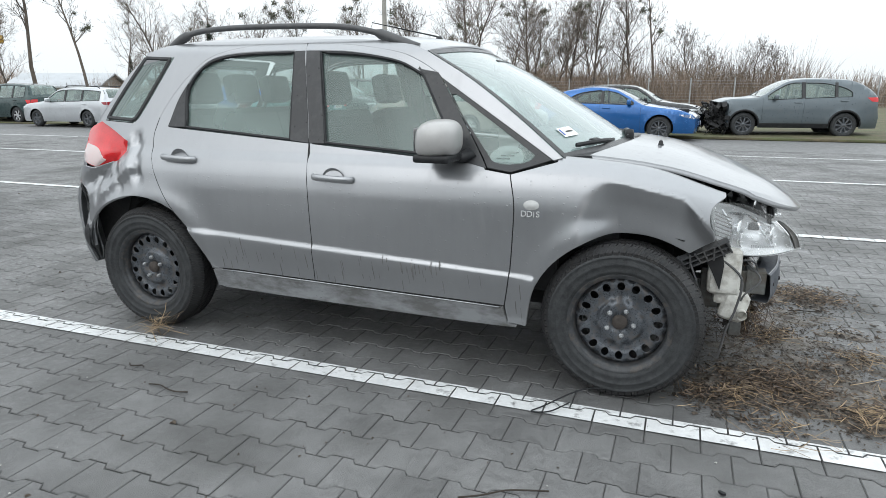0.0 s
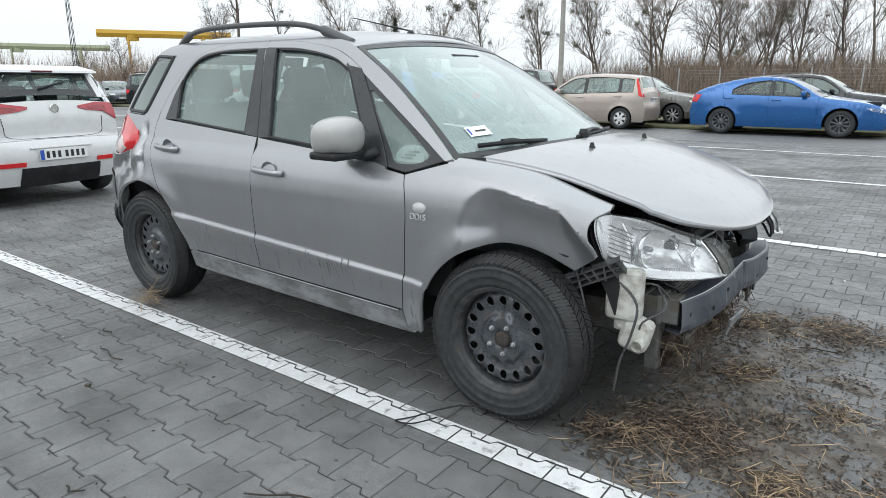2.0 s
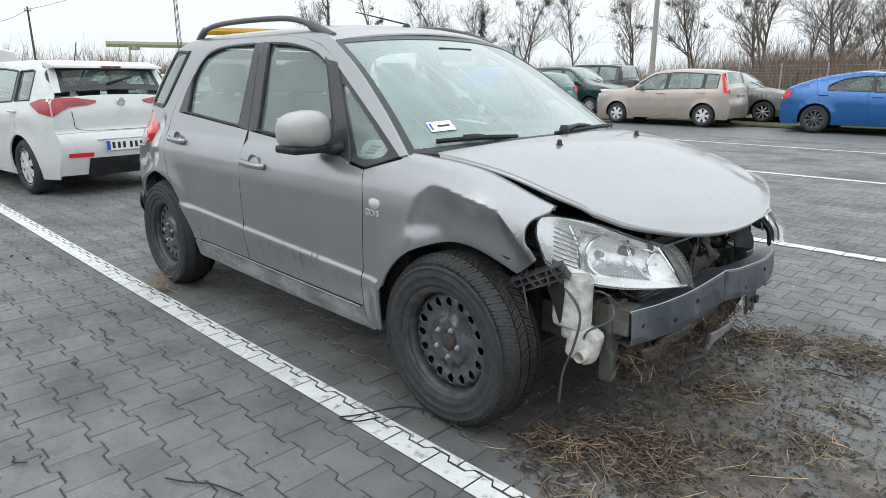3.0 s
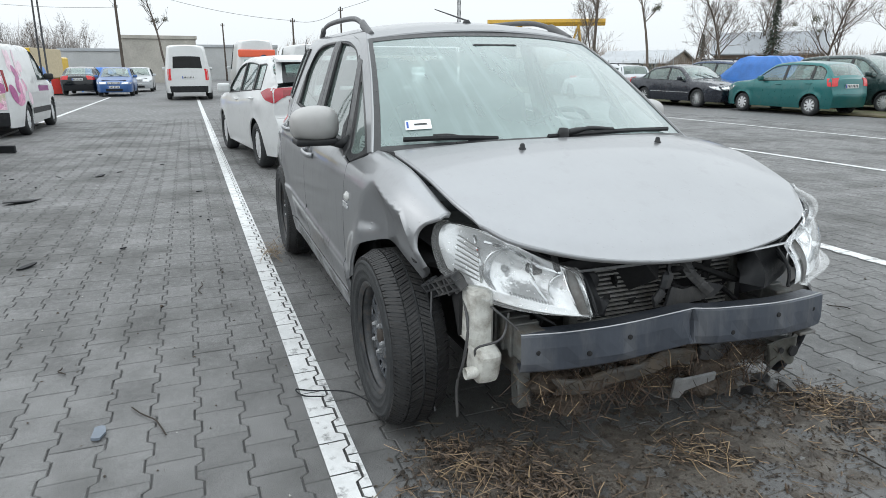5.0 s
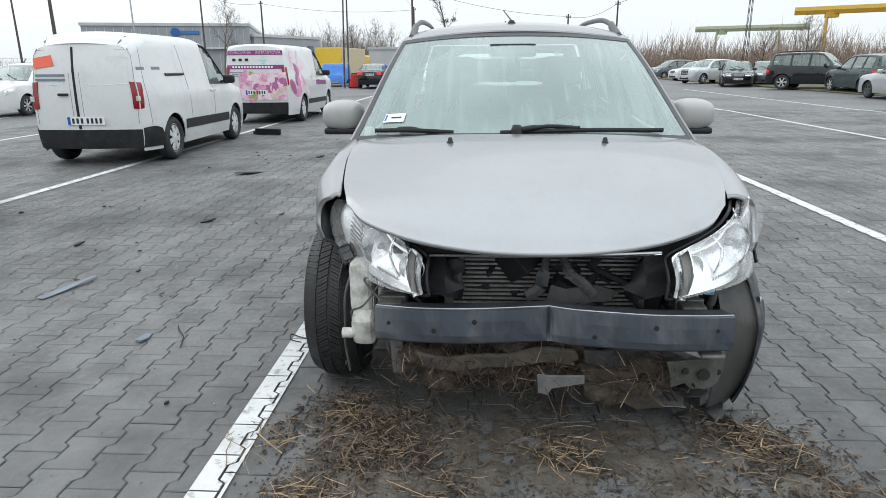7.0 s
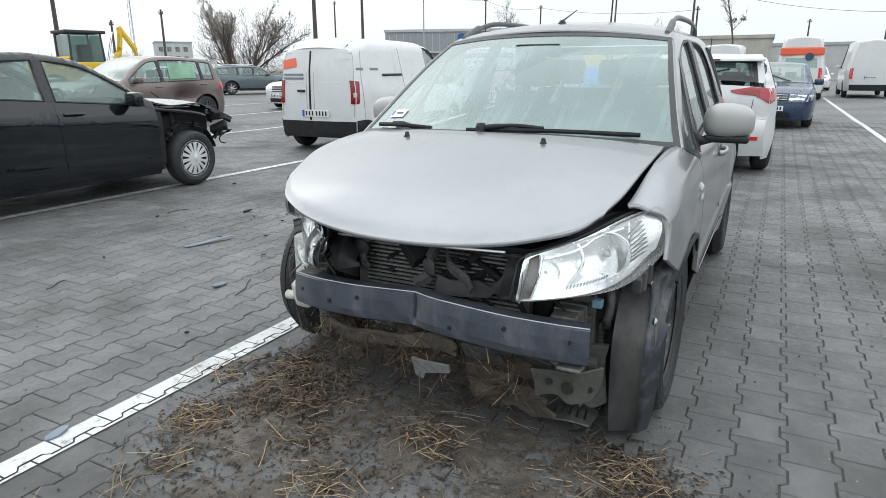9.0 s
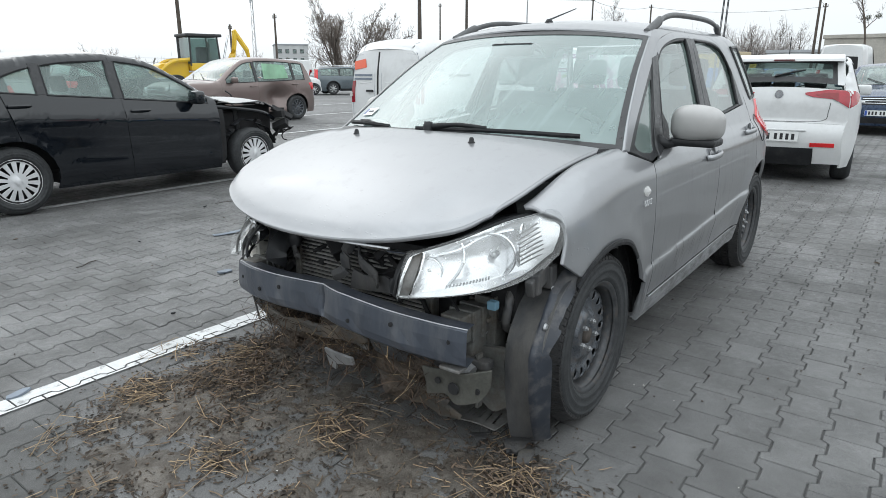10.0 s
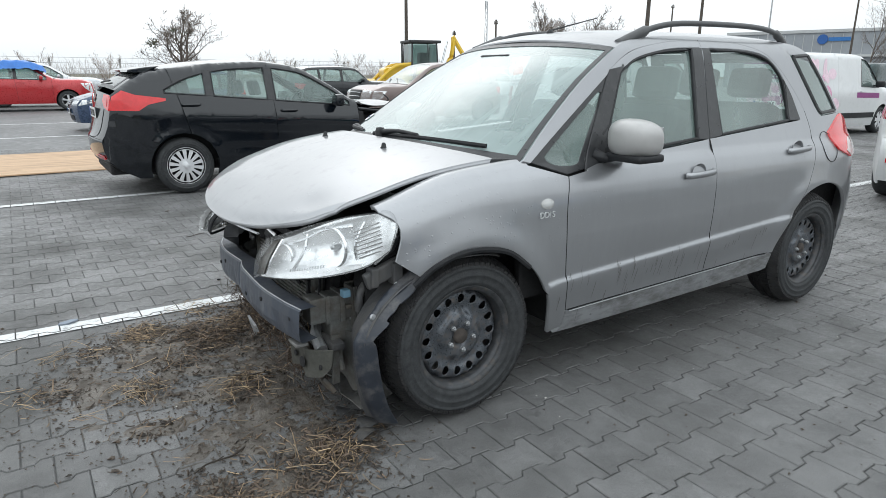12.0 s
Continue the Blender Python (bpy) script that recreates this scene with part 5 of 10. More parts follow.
        part("badge_shape", badge_, M_CHROME, car)
    if s.get("wiper", True):
        for y0, y1 in ((0.42, -0.05), (-0.08, -0.52)):
            pts = [tuple(Vector(point(c - 0.03 - 0.04 * k, ztop(c - 0.03 - 0.04 * k), (y0 + (y1 - y0) * k / 5) / W)) + Vector((0, 0, 0.016))) for k in range(6)]
            part("wiper", tube(pts, 0.009, 5), M_BLACK, car)
    s["_"] = (flank, point, FX, RX, yy, ztop, belt)
    return car


def shape(wb=2.6, W=0.88, H=1.48, r=0.315, nose=0.85, rear=0.75, hood=0.76, cowl=-0.42, cz=0.98, wst=-1.12, rr=None, kind="hatch", **kw):
    """Proportions of the common body kinds."""
    tail = -wb - rear
    s = dict(wb=wb, W=W, r=r, cowl=cowl, wst=wst, belt=((0.0, cz - 0.07), (tail, cz + 0.02)))
    s["front"] = [(0.1, nose - 0.12), (0.25, nose - 0.03), (0.45, nose), (0.60, nose - 0.01), (hood - 0.03, nose - 0.07), (hood, nose - 0.13)]
    t0 = [(nose - 0.13, hood), (nose - 0.45, hood + 0.10), (cowl + 0.25, cz - 0.04), (cowl, cz), ((cowl + wst) / 2, (cz + H) / 2 - 0.005), (wst, H - 0.055), (wst - 0.35, H - 0.008), (-wb * 0.68, H)]
    if kind == "hatch":
        rr = rr or tail + 0.42
        s.update(top=t0 + [(-wb - 0.02, H - 0.035), (rr, H - 0.09), (tail + 0.14, cz + 0.08), (tail + 0.09, cz + 0.0)], rr=rr, rg=tail + 0.155)
        s["rear"] = [(0.1, tail + 0.10), (0.3, tail + 0.02), (0.55, tail), (0.75, tail + 0.05), (cz, tail + 0.09)]
        s["win"] = [(cowl - 0.22, cowl - 1.10), (cowl - 1.19, -wb + 0.10), (-wb + 0.02, -wb - 0.32)]
    elif kind == "wagon":
        rr = rr or tail + 0.30
        s.update(top=t0 + [(-wb - 0.1, H - 0.03), (rr, H - 0.08), (tail + 0.10, cz + 0.06), (tail + 0.07, cz)], rr=rr, rg=tail + 0.12)
        s["rear"] = [(0.1, tail + 0.10), (0.3, tail + 0.02), (0.55, tail), (0.75, tail + 0.04), (cz, tail + 0.07)]
        s["win"] = [(cowl - 0.22, cowl - 1.10), (cowl - 1.19, cowl - 1.98), (cowl - 2.06, tail + 0.36)]
    elif kind == "sedan":
        rr = rr or -wb + 0.35
        s.update(top=t0[:-1] + [(-wb * 0.55, H), (rr, H - 0.07), (-wb - 0.18, cz + 0.10), (-wb - 0.35, cz + 0.045), (tail + 0.12, cz + 0.02), (tail + 0.05, cz - 0.02)], rr=rr, rg=-wb - 0.20)
        s["rear"] = [(0.1, tail + 0.10), (0.3, tail + 0.02), (0.55, tail), (0.75, tail + 0.01), (cz - 0.02, tail + 0.05)]
        s["win"] = [(cowl - 0.22, cowl - 1.08), (cowl - 1.16, -wb + 0.18), (-wb + 0.12, -wb - 0.08)]
    else:
        # van: a tall box with a blind side behind the front doors
        s.update(top=t0[:-1] + [(wst - 0.7, H), (tail + 0.25, H - 0.01), (tail + 0.06, H - 0.06)], rr=tail + 0.061)
        s["rear"] = [(0.1, tail + 0.06), (0.3, tail + 0.01), (0.6, tail), (1.2, tail + 0.01), (H - 0.06, tail + 0.06)]
        s["win"] = [(cowl - 0.16, cowl - 1.02)]
    s["seams"] = [(cowl - 0.06, 0.0), (cowl - 1.145, 0.05), (-wb + 0.10 if kind != "van" else -wb + 0.45, 0.25 if kind != "van" else 0.0)]
    s.update(kw)
    return s


M_DARKRED = shade("dark_red_plastic", (0.10, 0.008, 0.01), 0.3, var=0.05)
C_WHITE = paint("white_paint", (0.63, 0.64, 0.64), 0.0, 0.34, 0.18)
C_BLACK = paint("black_paint", (0.004, 0.006, 0.009), 0.0, 0.08, 0.0, 0.35, 0.5)
C_BLUE = paint("bright_blue_paint", (0.008, 0.105, 0.33), 0.45, 0.22, 0.06, 0.8)
C_GREY = paint("slate_grey_paint", (0.11, 0.135, 0.15), 0.45, 0.32, 0.2)
C_BEIGE = paint("beige_metallic_paint", (0.40, 0.35, 0.31), 0.5, 0.36, 0.2)
C_TEAL = paint("teal_metallic_paint", (0.012, 0.13, 0.13), 0.45, 0.32, 0.2)
C_SILVER = paint("silver_paint", (0.52, 0.54, 0.56), 0.55, 0.34, 0.2)
C_NAVY = paint("navy_paint", (0.03, 0.055, 0.11), 0.4, 0.28, 0.15)
C_INK = paint("blue_black_paint", (0.014, 0.018, 0.028), 0.3, 0.25, 0.15)
C_DARKGREEN = paint("dark_green_paint", (0.02, 0.045, 0.045), 0.4, 0.3, 0.2)
C_BROWN = paint("brown_metallic_paint", (0.17, 0.13, 0.12), 0.5, 0.36, 0.2)
C_RED = paint("red_paint", (0.42, 0.02, 0.025), 0.25, 0.3, 0.15)
C_OLIVE = paint("grey_olive_paint", (0.12, 0.12, 0.11), 0.45, 0.34, 0.2)
C_YELLOW = paint("yellow_machine_paint", (0.72, 0.46, 0.02), 0.0, 0.42, 0.3)
C_ORANGE = paint("orange_red_vinyl", (0.75, 0.10, 0.03), 0.0, 0.4, 0.1)

HEAD = 0.0    # facing +x
BACK = 180.0  # facing -x


def front_wreck(car, x, y0, y1, z0, z1, seed, n=70):
    part("crushed_front", debris_cluster(seed, (0.5, y1 - y0, z1 - z0), n, None), M_DARK, car, "tangle of black broken front parts").location = (x, (y0 + y1) / 2, (z0 + z1) / 2)


# north row
v = vehicle("suv_car", "grey SUV with its whole front smashed, on the verge", pose(1.62, 18.35, 0.03, 0, 0, 188), C_GREY,
            shape(2.67, 0.92, 1.64, 0.345, 0.80, 0.90, 0.98, -0.42, 1.14, -1.20, kind="hatch", cladding=True, nofront=True, nohood=False, rim=M_STEEL_RIM, spokes=9, bot=0.26, tlamp=(1.00, 1.13, 0.6, 0.30), rr=-2.92, belt=((0.0, 1.02), (-3.57, 1.17)), win=[(-0.62, -1.50), (-1.60, -2.36), (-2.44, -2.80)],
                  wline=steps((-2.85, 1.22), (-2.65, 1.36), (-2.36, 1.45), (-2.0, 1.51), (-1.0, 1.53), (-0.4, 1.6)),
                  crush=lambda p: (0.43 + 0.12 * (p[0] - 0.43) if p[0] > 0.43 and p[2] < 0.90 else p[0], p[1], p[2])), lod=1)
front_wreck(v, 0.64, -0.92, 0.92, 0.12, 0.93, 3, 230)
FAST = shape(2.70, 0.90, 1.43, 0.325, 0.93, 0.85, 0.72, -0.45, 0.95, -1.25, kind="hatch", rim=M_STEEL_RIM, spokes=10, rr=-2.72, glass=M_TINTED,
             belt=((0.0, 0.925), (-3.55, 1.03)), win=[(-0.72, -1.52), (-1.60, -2.48)], wline=steps((-2.50, 1.10), (-2.3, 1.22), (-2.0, 1.30), (-1.5, 1.345), (-1.0, 1.345), (-0.4, 1.5)))
FAST["top"] = FAST["top"][:8] + [(-2.25, 1.395), (-2.72, 1.30), (-3.36, 1.075), (-3.46, 0.96)]
FAST["rg"] = -3.33
vehicle("hatchback_car", "bright blue five-door hatchback with black alloy wheels and raised bonnet", pose(-0.52, 16.1, 0, 0, 0, HEAD), C_BLUE, FAST, lod=0)
vehicle("hatchback_car", "dark hatchback parked behind the blue one", pose(-0.25, 19.0, 0.05, 0, 0, HEAD), C_BLACK,
        shape(2.65, 0.90, 1.47, 0.32, 0.9, 0.78, 0.76, -0.45, 0.98, -1.15), lod=2)
vehicle("mpv_car", "beige metallic compact family car with tall red tail lamps", pose(-8.6, 16.0, 0, 0, 0, BACK + 1), C_BEIGE,
        shape(2.60, 0.85, 1.53, 0.30, 0.80, 0.68, 0.86, -0.35, 1.02, -1.10, kind="hatch", spokes=6, cap=True, strip=0.50, stripmat=C_BEIGE, rr=-3.02, rplate=0.80, rbumper=0.66,
              trear=[(0.90, 0.90), (1.0, 0.90), (1.0, 0.995), (0.90, 0.995)], tside=[(-3.21, 0.90), (-3.10, 0.93), (-2.99, 1.30), (-2.965, 1.41), (-3.02, 1.41), (-3.13, 1.10)]), lod=0)
vehicle("sedan_car", "dark olive-grey saloon, muddy", pose(-5.2, 18.35, 0.03, 0, 0, HEAD), C_OLIVE,
        shape(2.60, 0.87, 1.47, 0.31, 0.88, 0.9, 0.76, -0.40, 0.97, -1.10, kind="sedan", spokes=8), lod=1)
vehicle("hatchback_car", "teal green five-door hatchback with steel wheel covers", pose(-14.1, 16.1, 0, 0, 0, BACK), C_TEAL,
        shape(2.48, 0.83, 1.50, 0.285, 0.78, 0.62, 0.82, -0.35, 1.0, -1.05, spokes=8, cap=True, tlamp=(0.82, 1.05, 0.72, 0.14)), lod=0)
vehicle("mpv_car", "dark green family car with many-spoked wheel covers", pose(-11.25, 18.75, 0.03, 0, 0, HEAD), C_DARKGREEN,
        shape(2.70, 0.90, 1.68, 0.31, 0.85, 0.8, 0.92, -0.15, 1.10, -1.05, kind="wagon", spokes=14, cap=True), lod=1)
vehicle("sedan_car", "blue-black executive saloon with chrome strip", pose(-16.25, 16.2, 0, 0, 0, HEAD + 3), C_INK,
        shape(2.73, 0.89, 1.44, 0.315, 0.95, 1.05, 0.74, -0.42, 0.95, -1.15, kind="sedan", spokes=10, strip=0.50, stripmat=M_CHROME, stripw=0.012), lod=1)
vehicle("estate_car", "silver estate car with a missing mirror", pose(-23.9, 15.85, 0, 0, 0, BACK), C_SILVER,
        shape(2.68, 0.89, 1.48, 0.315, 0.95, 1.0, 0.76, -0.42, 0.98, -1.15, kind="wagon", spokes=5, rim=M_STEEL_RIM, rails=True, tlamp=(0.84, 0.95, 0.70, 0.20), tmat=M_RED2), lod=1)
vehicle("estate_car", "navy blue estate car with roof rails", pose(-20.6, 18.7, 0.03, 0, 0, BACK), C_NAVY,
        shape(2.70, 0.90, 1.58, 0.32, 0.9, 0.95, 0.82, -0.42, 1.03, -1.15, kind="wagon", rails=True), lod=2)
vehicle("suv_car", "black off-road car with its roof showing", pose(-15.2, 21.6, 0.05, 0, 0, BACK), C_BLACK,
        shape(2.80, 0.92, 1.80, 0.36, 0.85, 0.8, 0.98, -0.42, 1.15, -1.05, kind="wagon", bot=0.3), lod=2)
vehicle("suv_car", "dark green off-road car", pose(-29.7, 17.4, 0, 0, 0, BACK), C_DARKGREEN,
        shape(2.62, 0.90, 1.68, 0.345, 0.8, 0.85, 0.92, -0.40, 1.08, -1.10, kind="wagon", bot=0.25, spokes=6), lod=1)
v = vehicle("suv_car", "black off-road car with a broken front", pose(-31.5, 18.3, 0, 0, 0, 48), C_BLACK,
            shape(2.79, 0.94, 1.85, 0.38, 0.85, 0.9, 1.05, -0.45, 1.20, -1.10, kind="wagon", bot=0.3, rails=True, spokes=6), lod=1)
vehicle("suv_car", "silver compact SUV facing the aisle", pose(-44.6, 14.9, 0, 0, 0, -62), C_SILVER,
        shape(2.62, 0.90, 1.62, 0.34, 0.85, 0.85, 0.95, -0.40, 1.08, -1.10, kind="wagon", bot=0.25, spokes=6), lod=2)
vehicle("hatchback_car", "white hatchback in the far row", pose(-53.2, 16.6, 0, 0, 0, -70), C_WHITE,
        shape(2.55, 0.86, 1.5, 0.3, 0.8, 0.65, 0.8, -0.4, 1.0, -1.1), lod=2)
vehicle("mpv_car", "dark grey family car at the end of the row", pose(-60.6, 16.8, 0, 0, 0, -75), C_GREY,
        shape(2.70, 0.90, 1.68, 0.31, 0.85, 0.8, 0.92, -0.15, 1.10, -1.05, kind="wagon"), lod=2)
vehicle("sedan_car", "black saloon with a pale damp windscreen", pose(-37.6, 15.2, 0, 0, 0, -18), C_BLACK,
        shape(2.7, 0.9, 1.45, 0.32, 0.9, 0.95, 0.76, -0.42, 0.97, -1.1, kind="sedan"), lod=2)
vehicle("sedan_car", "dark grey saloon at the yard edge", pose(-39.5, 17.8, 0, 0, 0, -18), C_GREY,
        shape(2.7, 0.9, 1.45, 0.32, 0.9, 0.95, 0.76, -0.42, 0.97, -1.1, kind="sedan"), lod=2)

# the bay behind the wreck
I20 = shape(2.57, 0.865, 1.49, 0.315, 0.78, 0.68, 0.80, -0.40, 1.00, -1.10, spokes=7, cap=True, rr=-2.95, rplate=0.555, rbumper=0.70, trim=M_TRIM, rglassmat=M_TINTED, spoiler=True, refl=0.445, badge=1.0, lowv=0.60,
            ptail=0.80, ptail2=0.89, step=0.07, belt=((0.0, 0.93), (-3.25, 1.075)), win=[(-0.62, -1.50), (-1.59, -2.40), (-2.50, -2.86)], creases=[(-0.5, 0.80, -3.0, 0.92, 0.010)],
            tclear=M_RED2, tmat=shade("crimson_lamp_lens", (0.36, 0.018, 0.032), 0.10, var=0.15, scale=18, coat=0.5), trear=[(1.006, 0.38), (1.028, 0.37), (1.078, 0.72), (1.085, 0.995), (0.895, 0.995), (0.975, 0.80), (0.985, 0.50)],
            tside=[(-3.165, 1.085), (-3.06, 1.080), (-2.90, 1.030), (-3.06, 0.930), (-3.20, 0.895)])
I20["top"] = I20["top"][:-3] + [(-2.80, 1.462), (-2.95, 1.415), (-3.135, 1.125), (-3.165, 1.085)]
I20["rear"] = [(0.1, -3.10), (0.26, -3.16), (0.42, -3.225), (0.55, -3.25), (0.66, -3.235), (0.72, -3.20), (0.90, -3.205), (1.085, -3.165)]
I20["rg"] = -3.125
i20 = vehicle("hatchback_car", "white hatchback with a dented rear bumper and dark rear window", pose(-9.67, -0.07, 0, 0, 0, BACK + 6.4), C_WHITE, I20, lod=0)
part("aerial", tube([(-2.18, 0.0, 1.47), (-2.20, 0.0, 1.51), (-2.32, 0.0, 1.72)], 0.006, 6), M_BLACK, i20)
part("aerial_foot", box((0.07, 0.035, 0.03), (-2.19, 0, 1.492), 0.01), M_BLACK, i20)
part("plate_ledge", box((0.05, 0.66, 0.016), (-3.295, 0, 0.632), 0.006), C_WHITE, i20)
vehicle("hatchback_car", "dark blue hatchback with a chrome grille, facing the yard", pose(-15.05, 0.95, 0, 0, 0, HEAD), C_NAVY,
        shape(2.67, 0.90, 1.45, 0.325, 0.92, 0.78, 0.78, -0.45, 0.98, -1.2, spokes=7, lamp=(0.60, 0.76, 0.5, 0.5), grille=(0.62, 0.76, 0.48)), lod=1)
VAN = dict(kind="van", noseats=False, rows=1, tumble=0.16, round=0.10, names=["cargo_side", "cargo_side", "front_door", "fender"])
vehicle("van", "white high-roof van seen from its rear doors", pose(-33.6, -1.38, 0, 0, 0, BACK), C_WHITE,
        shape(3.30, 0.99, 2.35, 0.34, 0.9, 0.95, 1.12, 0.05, 1.35, -0.65, tlamp=(0.85, 1.35, 0.88, 0.05), rplate=0.95, rglass=(1.35, 1.85, 0.78), rbcol=M_BLACK, rglassmat=M_DARK, bot=0.3, **VAN), "van", 1)
amb = vehicle("van", "white high-roof ambulance van with an orange band", pose(-35.0, 1.75, 0, 0, 0, BACK), C_WHITE,
              shape(3.66, 1.0, 2.65, 0.35, 0.9, 1.0, 1.15, 0.05, 1.40, -0.65, tlamp=(0.85, 1.35, 0.88, 0.05), rglass=(1.35, 1.75, 0.8), rplate=0.9, bot=0.3, **VAN), "van", 1)
part("orange_band", box((0.14, 1.70, 0.34), (-4.66, 0, 2.05), 0.06), C_ORANGE, amb)
disc_ = lathe([(0.0, 0.01), (0.16, 0.01), (0.17, -0.03)], 20)
bmesh.ops.rotate(disc_, verts=disc_.verts, matrix=Matrix.Rotation(math.pi / 2, 3, "Z"))
bmesh.ops.translate(disc_, verts=disc_.verts, vec=(-4.74, -0.3, 1.83))
part("blue_sign_shape", disc_, C_NAVY, amb)
vehicle("van", "white high-roof delivery van", pose(-38.5, 4.75, 0, 0, 0, BACK), C_WHITE,
        shape(3.66, 1.0, 2.6, 0.35, 0.9, 1.0, 1.15, 0.05, 1.40, -0.65, tlamp=(0.85, 1.35, 0.88, 0.05), rplate=0.9, bot=0.3, rbcol=M_BLACK, **VAN), "van", 1)

# south bays
PARTNER = shape(2.73, 0.90, 1.80, 0.315, 0.90, 0.75, 0.92, -0.05, 1.10, -0.85, tlamp=(0.78, 1.14, 0.89, 0.07), tmat=M_RED2, spokes=7, cap=True, strip=0.47, stripw=0.07, rplate=0.62, rbumper=0.50, rbcol=M_BLACK, bcol=M_BLACK, mirror=M_BLACK,
                norear=False, **dict(VAN, tumble=0.20, round=0.16))
PARTNER["top"] = PARTNER["top"][:-2] + [(-2.90, 1.79), (-3.22, 1.735), (-3.35, 1.62)]
PARTNER["rear"] = [(0.1, -3.36), (0.3, -3.41), (0.6, -3.42), (1.2, -3.40), (1.62, -3.33)]
PARTNER["rr"] = -3.349
partner = vehicle("van", "white panel van with a bent, open rear door", pose(-9.50, -5.72, 0, 0, 0, BACK + 2.2), C_WHITE, PARTNER, "van", 0)
PINK = shape(2.66, 0.91, 1.83, 0.32, 0.90, 0.85, 0.95, -0.10, 1.14, -0.95, tlamp=(0.90, 1.32, 0.90, 0.06), tmat=M_RED2, spokes=6, cap=True, strip=0.45, stripw=0.06, rbcol=M_BLACK, bcol=M_BLACK, mirror=M_BLACK, rplate=0.72, rbumper=0.50, **VAN)
pink = vehicle("van", "white van wrapped in pink and purple flower pictures", pose(-16.35, -5.50, 0, 0, 0, BACK), C_WHITE, PINK, "van", 0)
FOCUS = shape(2.65, 0.905, 1.47, 0.315, 0.62, 0.80, 0.84, -0.42, 0.97, -1.25, rr=-2.95, frame=0.07, spokes=14, cap=True, nofront=True, rbumper=0.62, rplate=0.86, rglassmat=M_TINTED, spoiler=True, refl=0.40, badge=1.02,
              belt=((0.0, 0.895), (-3.45, 1.165)), win=[(-0.60, -1.55), (-1.66, -2.27), (-2.37, -2.80)], wline=steps((-2.82, 1.14), (-2.6, 1.25), (-2.35, 1.325), (-2.0, 1.375), (-1.0, 1.42), (-0.4, 1.5)),
              ptail=0.66, ptail2=0.835, ptail3=0.955, step=0.05, flare=0.009, nofender=-1, handle=C_BLACK, creases=[(-0.45, 0.80, -2.75, 0.90, 0.013), (-0.45, 0.34, -2.2, 0.40, 0.012)],
              trear=[(1.02, 0.66), (1.09, 0.74), (1.10, 0.995), (0.935, 0.995), (0.95, 0.80)], tside=[(-3.315, 1.085), (-3.22, 1.150), (-3.10, 1.105), (-2.80, 1.065), (-2.80, 1.04), (-2.98, 1.0), (-3.08, 0.935), (-3.365, 0.940)])
FOCUS["top"] = FOCUS["top"][:7] + [(-1.70, 1.47), (-2.10, 1.455), (-2.67, 1.395), (-2.95, 1.345), (-3.27, 1.150), (-3.32, 1.100)]
FOCUS["rear"] = [(0.1, -3.02), (0.22, -3.16), (0.32, -3.34), (0.45, -3.43), (0.60, -3.45), (0.66, -3.42), (0.80, -3.375), (1.10, -3.32)]
FOCUS["rg"] = -3.27
focus = vehicle("hatchback_car", "black hatchback with its front bumper ripped off", pose(-2.87, -5.78, 0, 0, 0, BACK), C_BLACK, FOCUS, lod=0)
front_wreck(focus, 0.50, -0.75, 0.75, 0.30, 0.78, 11, 70)
# what the missing wing leaves bare: inner wing, wing rail, pillar edge, shredded liner
part("inner_wing", box((0.95, 0.03, 0.36), (0.06, -0.52, 0.70), 0.012), M_DARK, focus)
part("wing_rail", tube(bend([(-0.44, -0.78, 0.90), (-0.10, -0.74, 0.86), (0.28, -0.70, 0.80), (0.52, -0.62, 0.70)], 5), 0.024, 8), C_BLACK, focus, "bent black wing rail")
part("door_pillar", box((0.05, 0.16, 0.58), (-0.47, -0.78, 0.58), 0.012), M_DARK, focus)
part("spring_strut", tube([(-0.02, -0.62, 0.38), (-0.05, -0.58, 0.84)], 0.035, 10), M_BLACK, focus)
for k, (a0, a1, rr0, dy) in enumerate(((0.25, 1.25, 0.39, 0.0), (1.35, 2.1, 0.41, 0.04), (2.2, 2.9, 0.38, 0.02))):
    pts = [(rr0 * math.cos(a0 + (a1 - a0) * q / 7) - 0.02, -0.80 + dy + 0.02 * math.sin(3 * q + k), 0.315 + rr0 * math.sin(a0 + (a1 - a0) * q / 7) + 0.012 * math.sin(5 * q)) for q in range(8)]
    part("torn_liner", tube(pts, 0.026, 6, squash=(1.9, 0.35)), M_BLACK, focus, "shredded black wheel-arch liner")
SCENIC = shape(2.70, 0.92, 1.63, 0.33, 0.88, 0.75, 0.92, -0.25, 1.06, -1.15, kind="hatch", spokes=12, cap=False, rim=M_STEEL_RIM, rr=-3.1,
               crush=lambda p: (p[0], p[1] * (1 - 0.26 * math.exp(-((p[0] + 2.05) / 0.34) ** 2 - ((p[2] - 0.62) / 0.26) ** 2)), p[2]))
scenic = vehicle("mpv_car", "brown family car with a caved-in rear door and taped window", pose(-7.35, -13.25, 0, 0, 0, HEAD), C_BROWN, SCENIC, lod=0)
vehicle("hatchback_car", "white small hatchback with a chrome badge", pose(-15.8, -14.2, 0, 0, 0, HEAD), C_WHITE,
        shape(2.46, 0.83, 1.46, 0.29, 0.8, 0.6, 0.78, -0.38, 0.97, -1.05), lod=2)
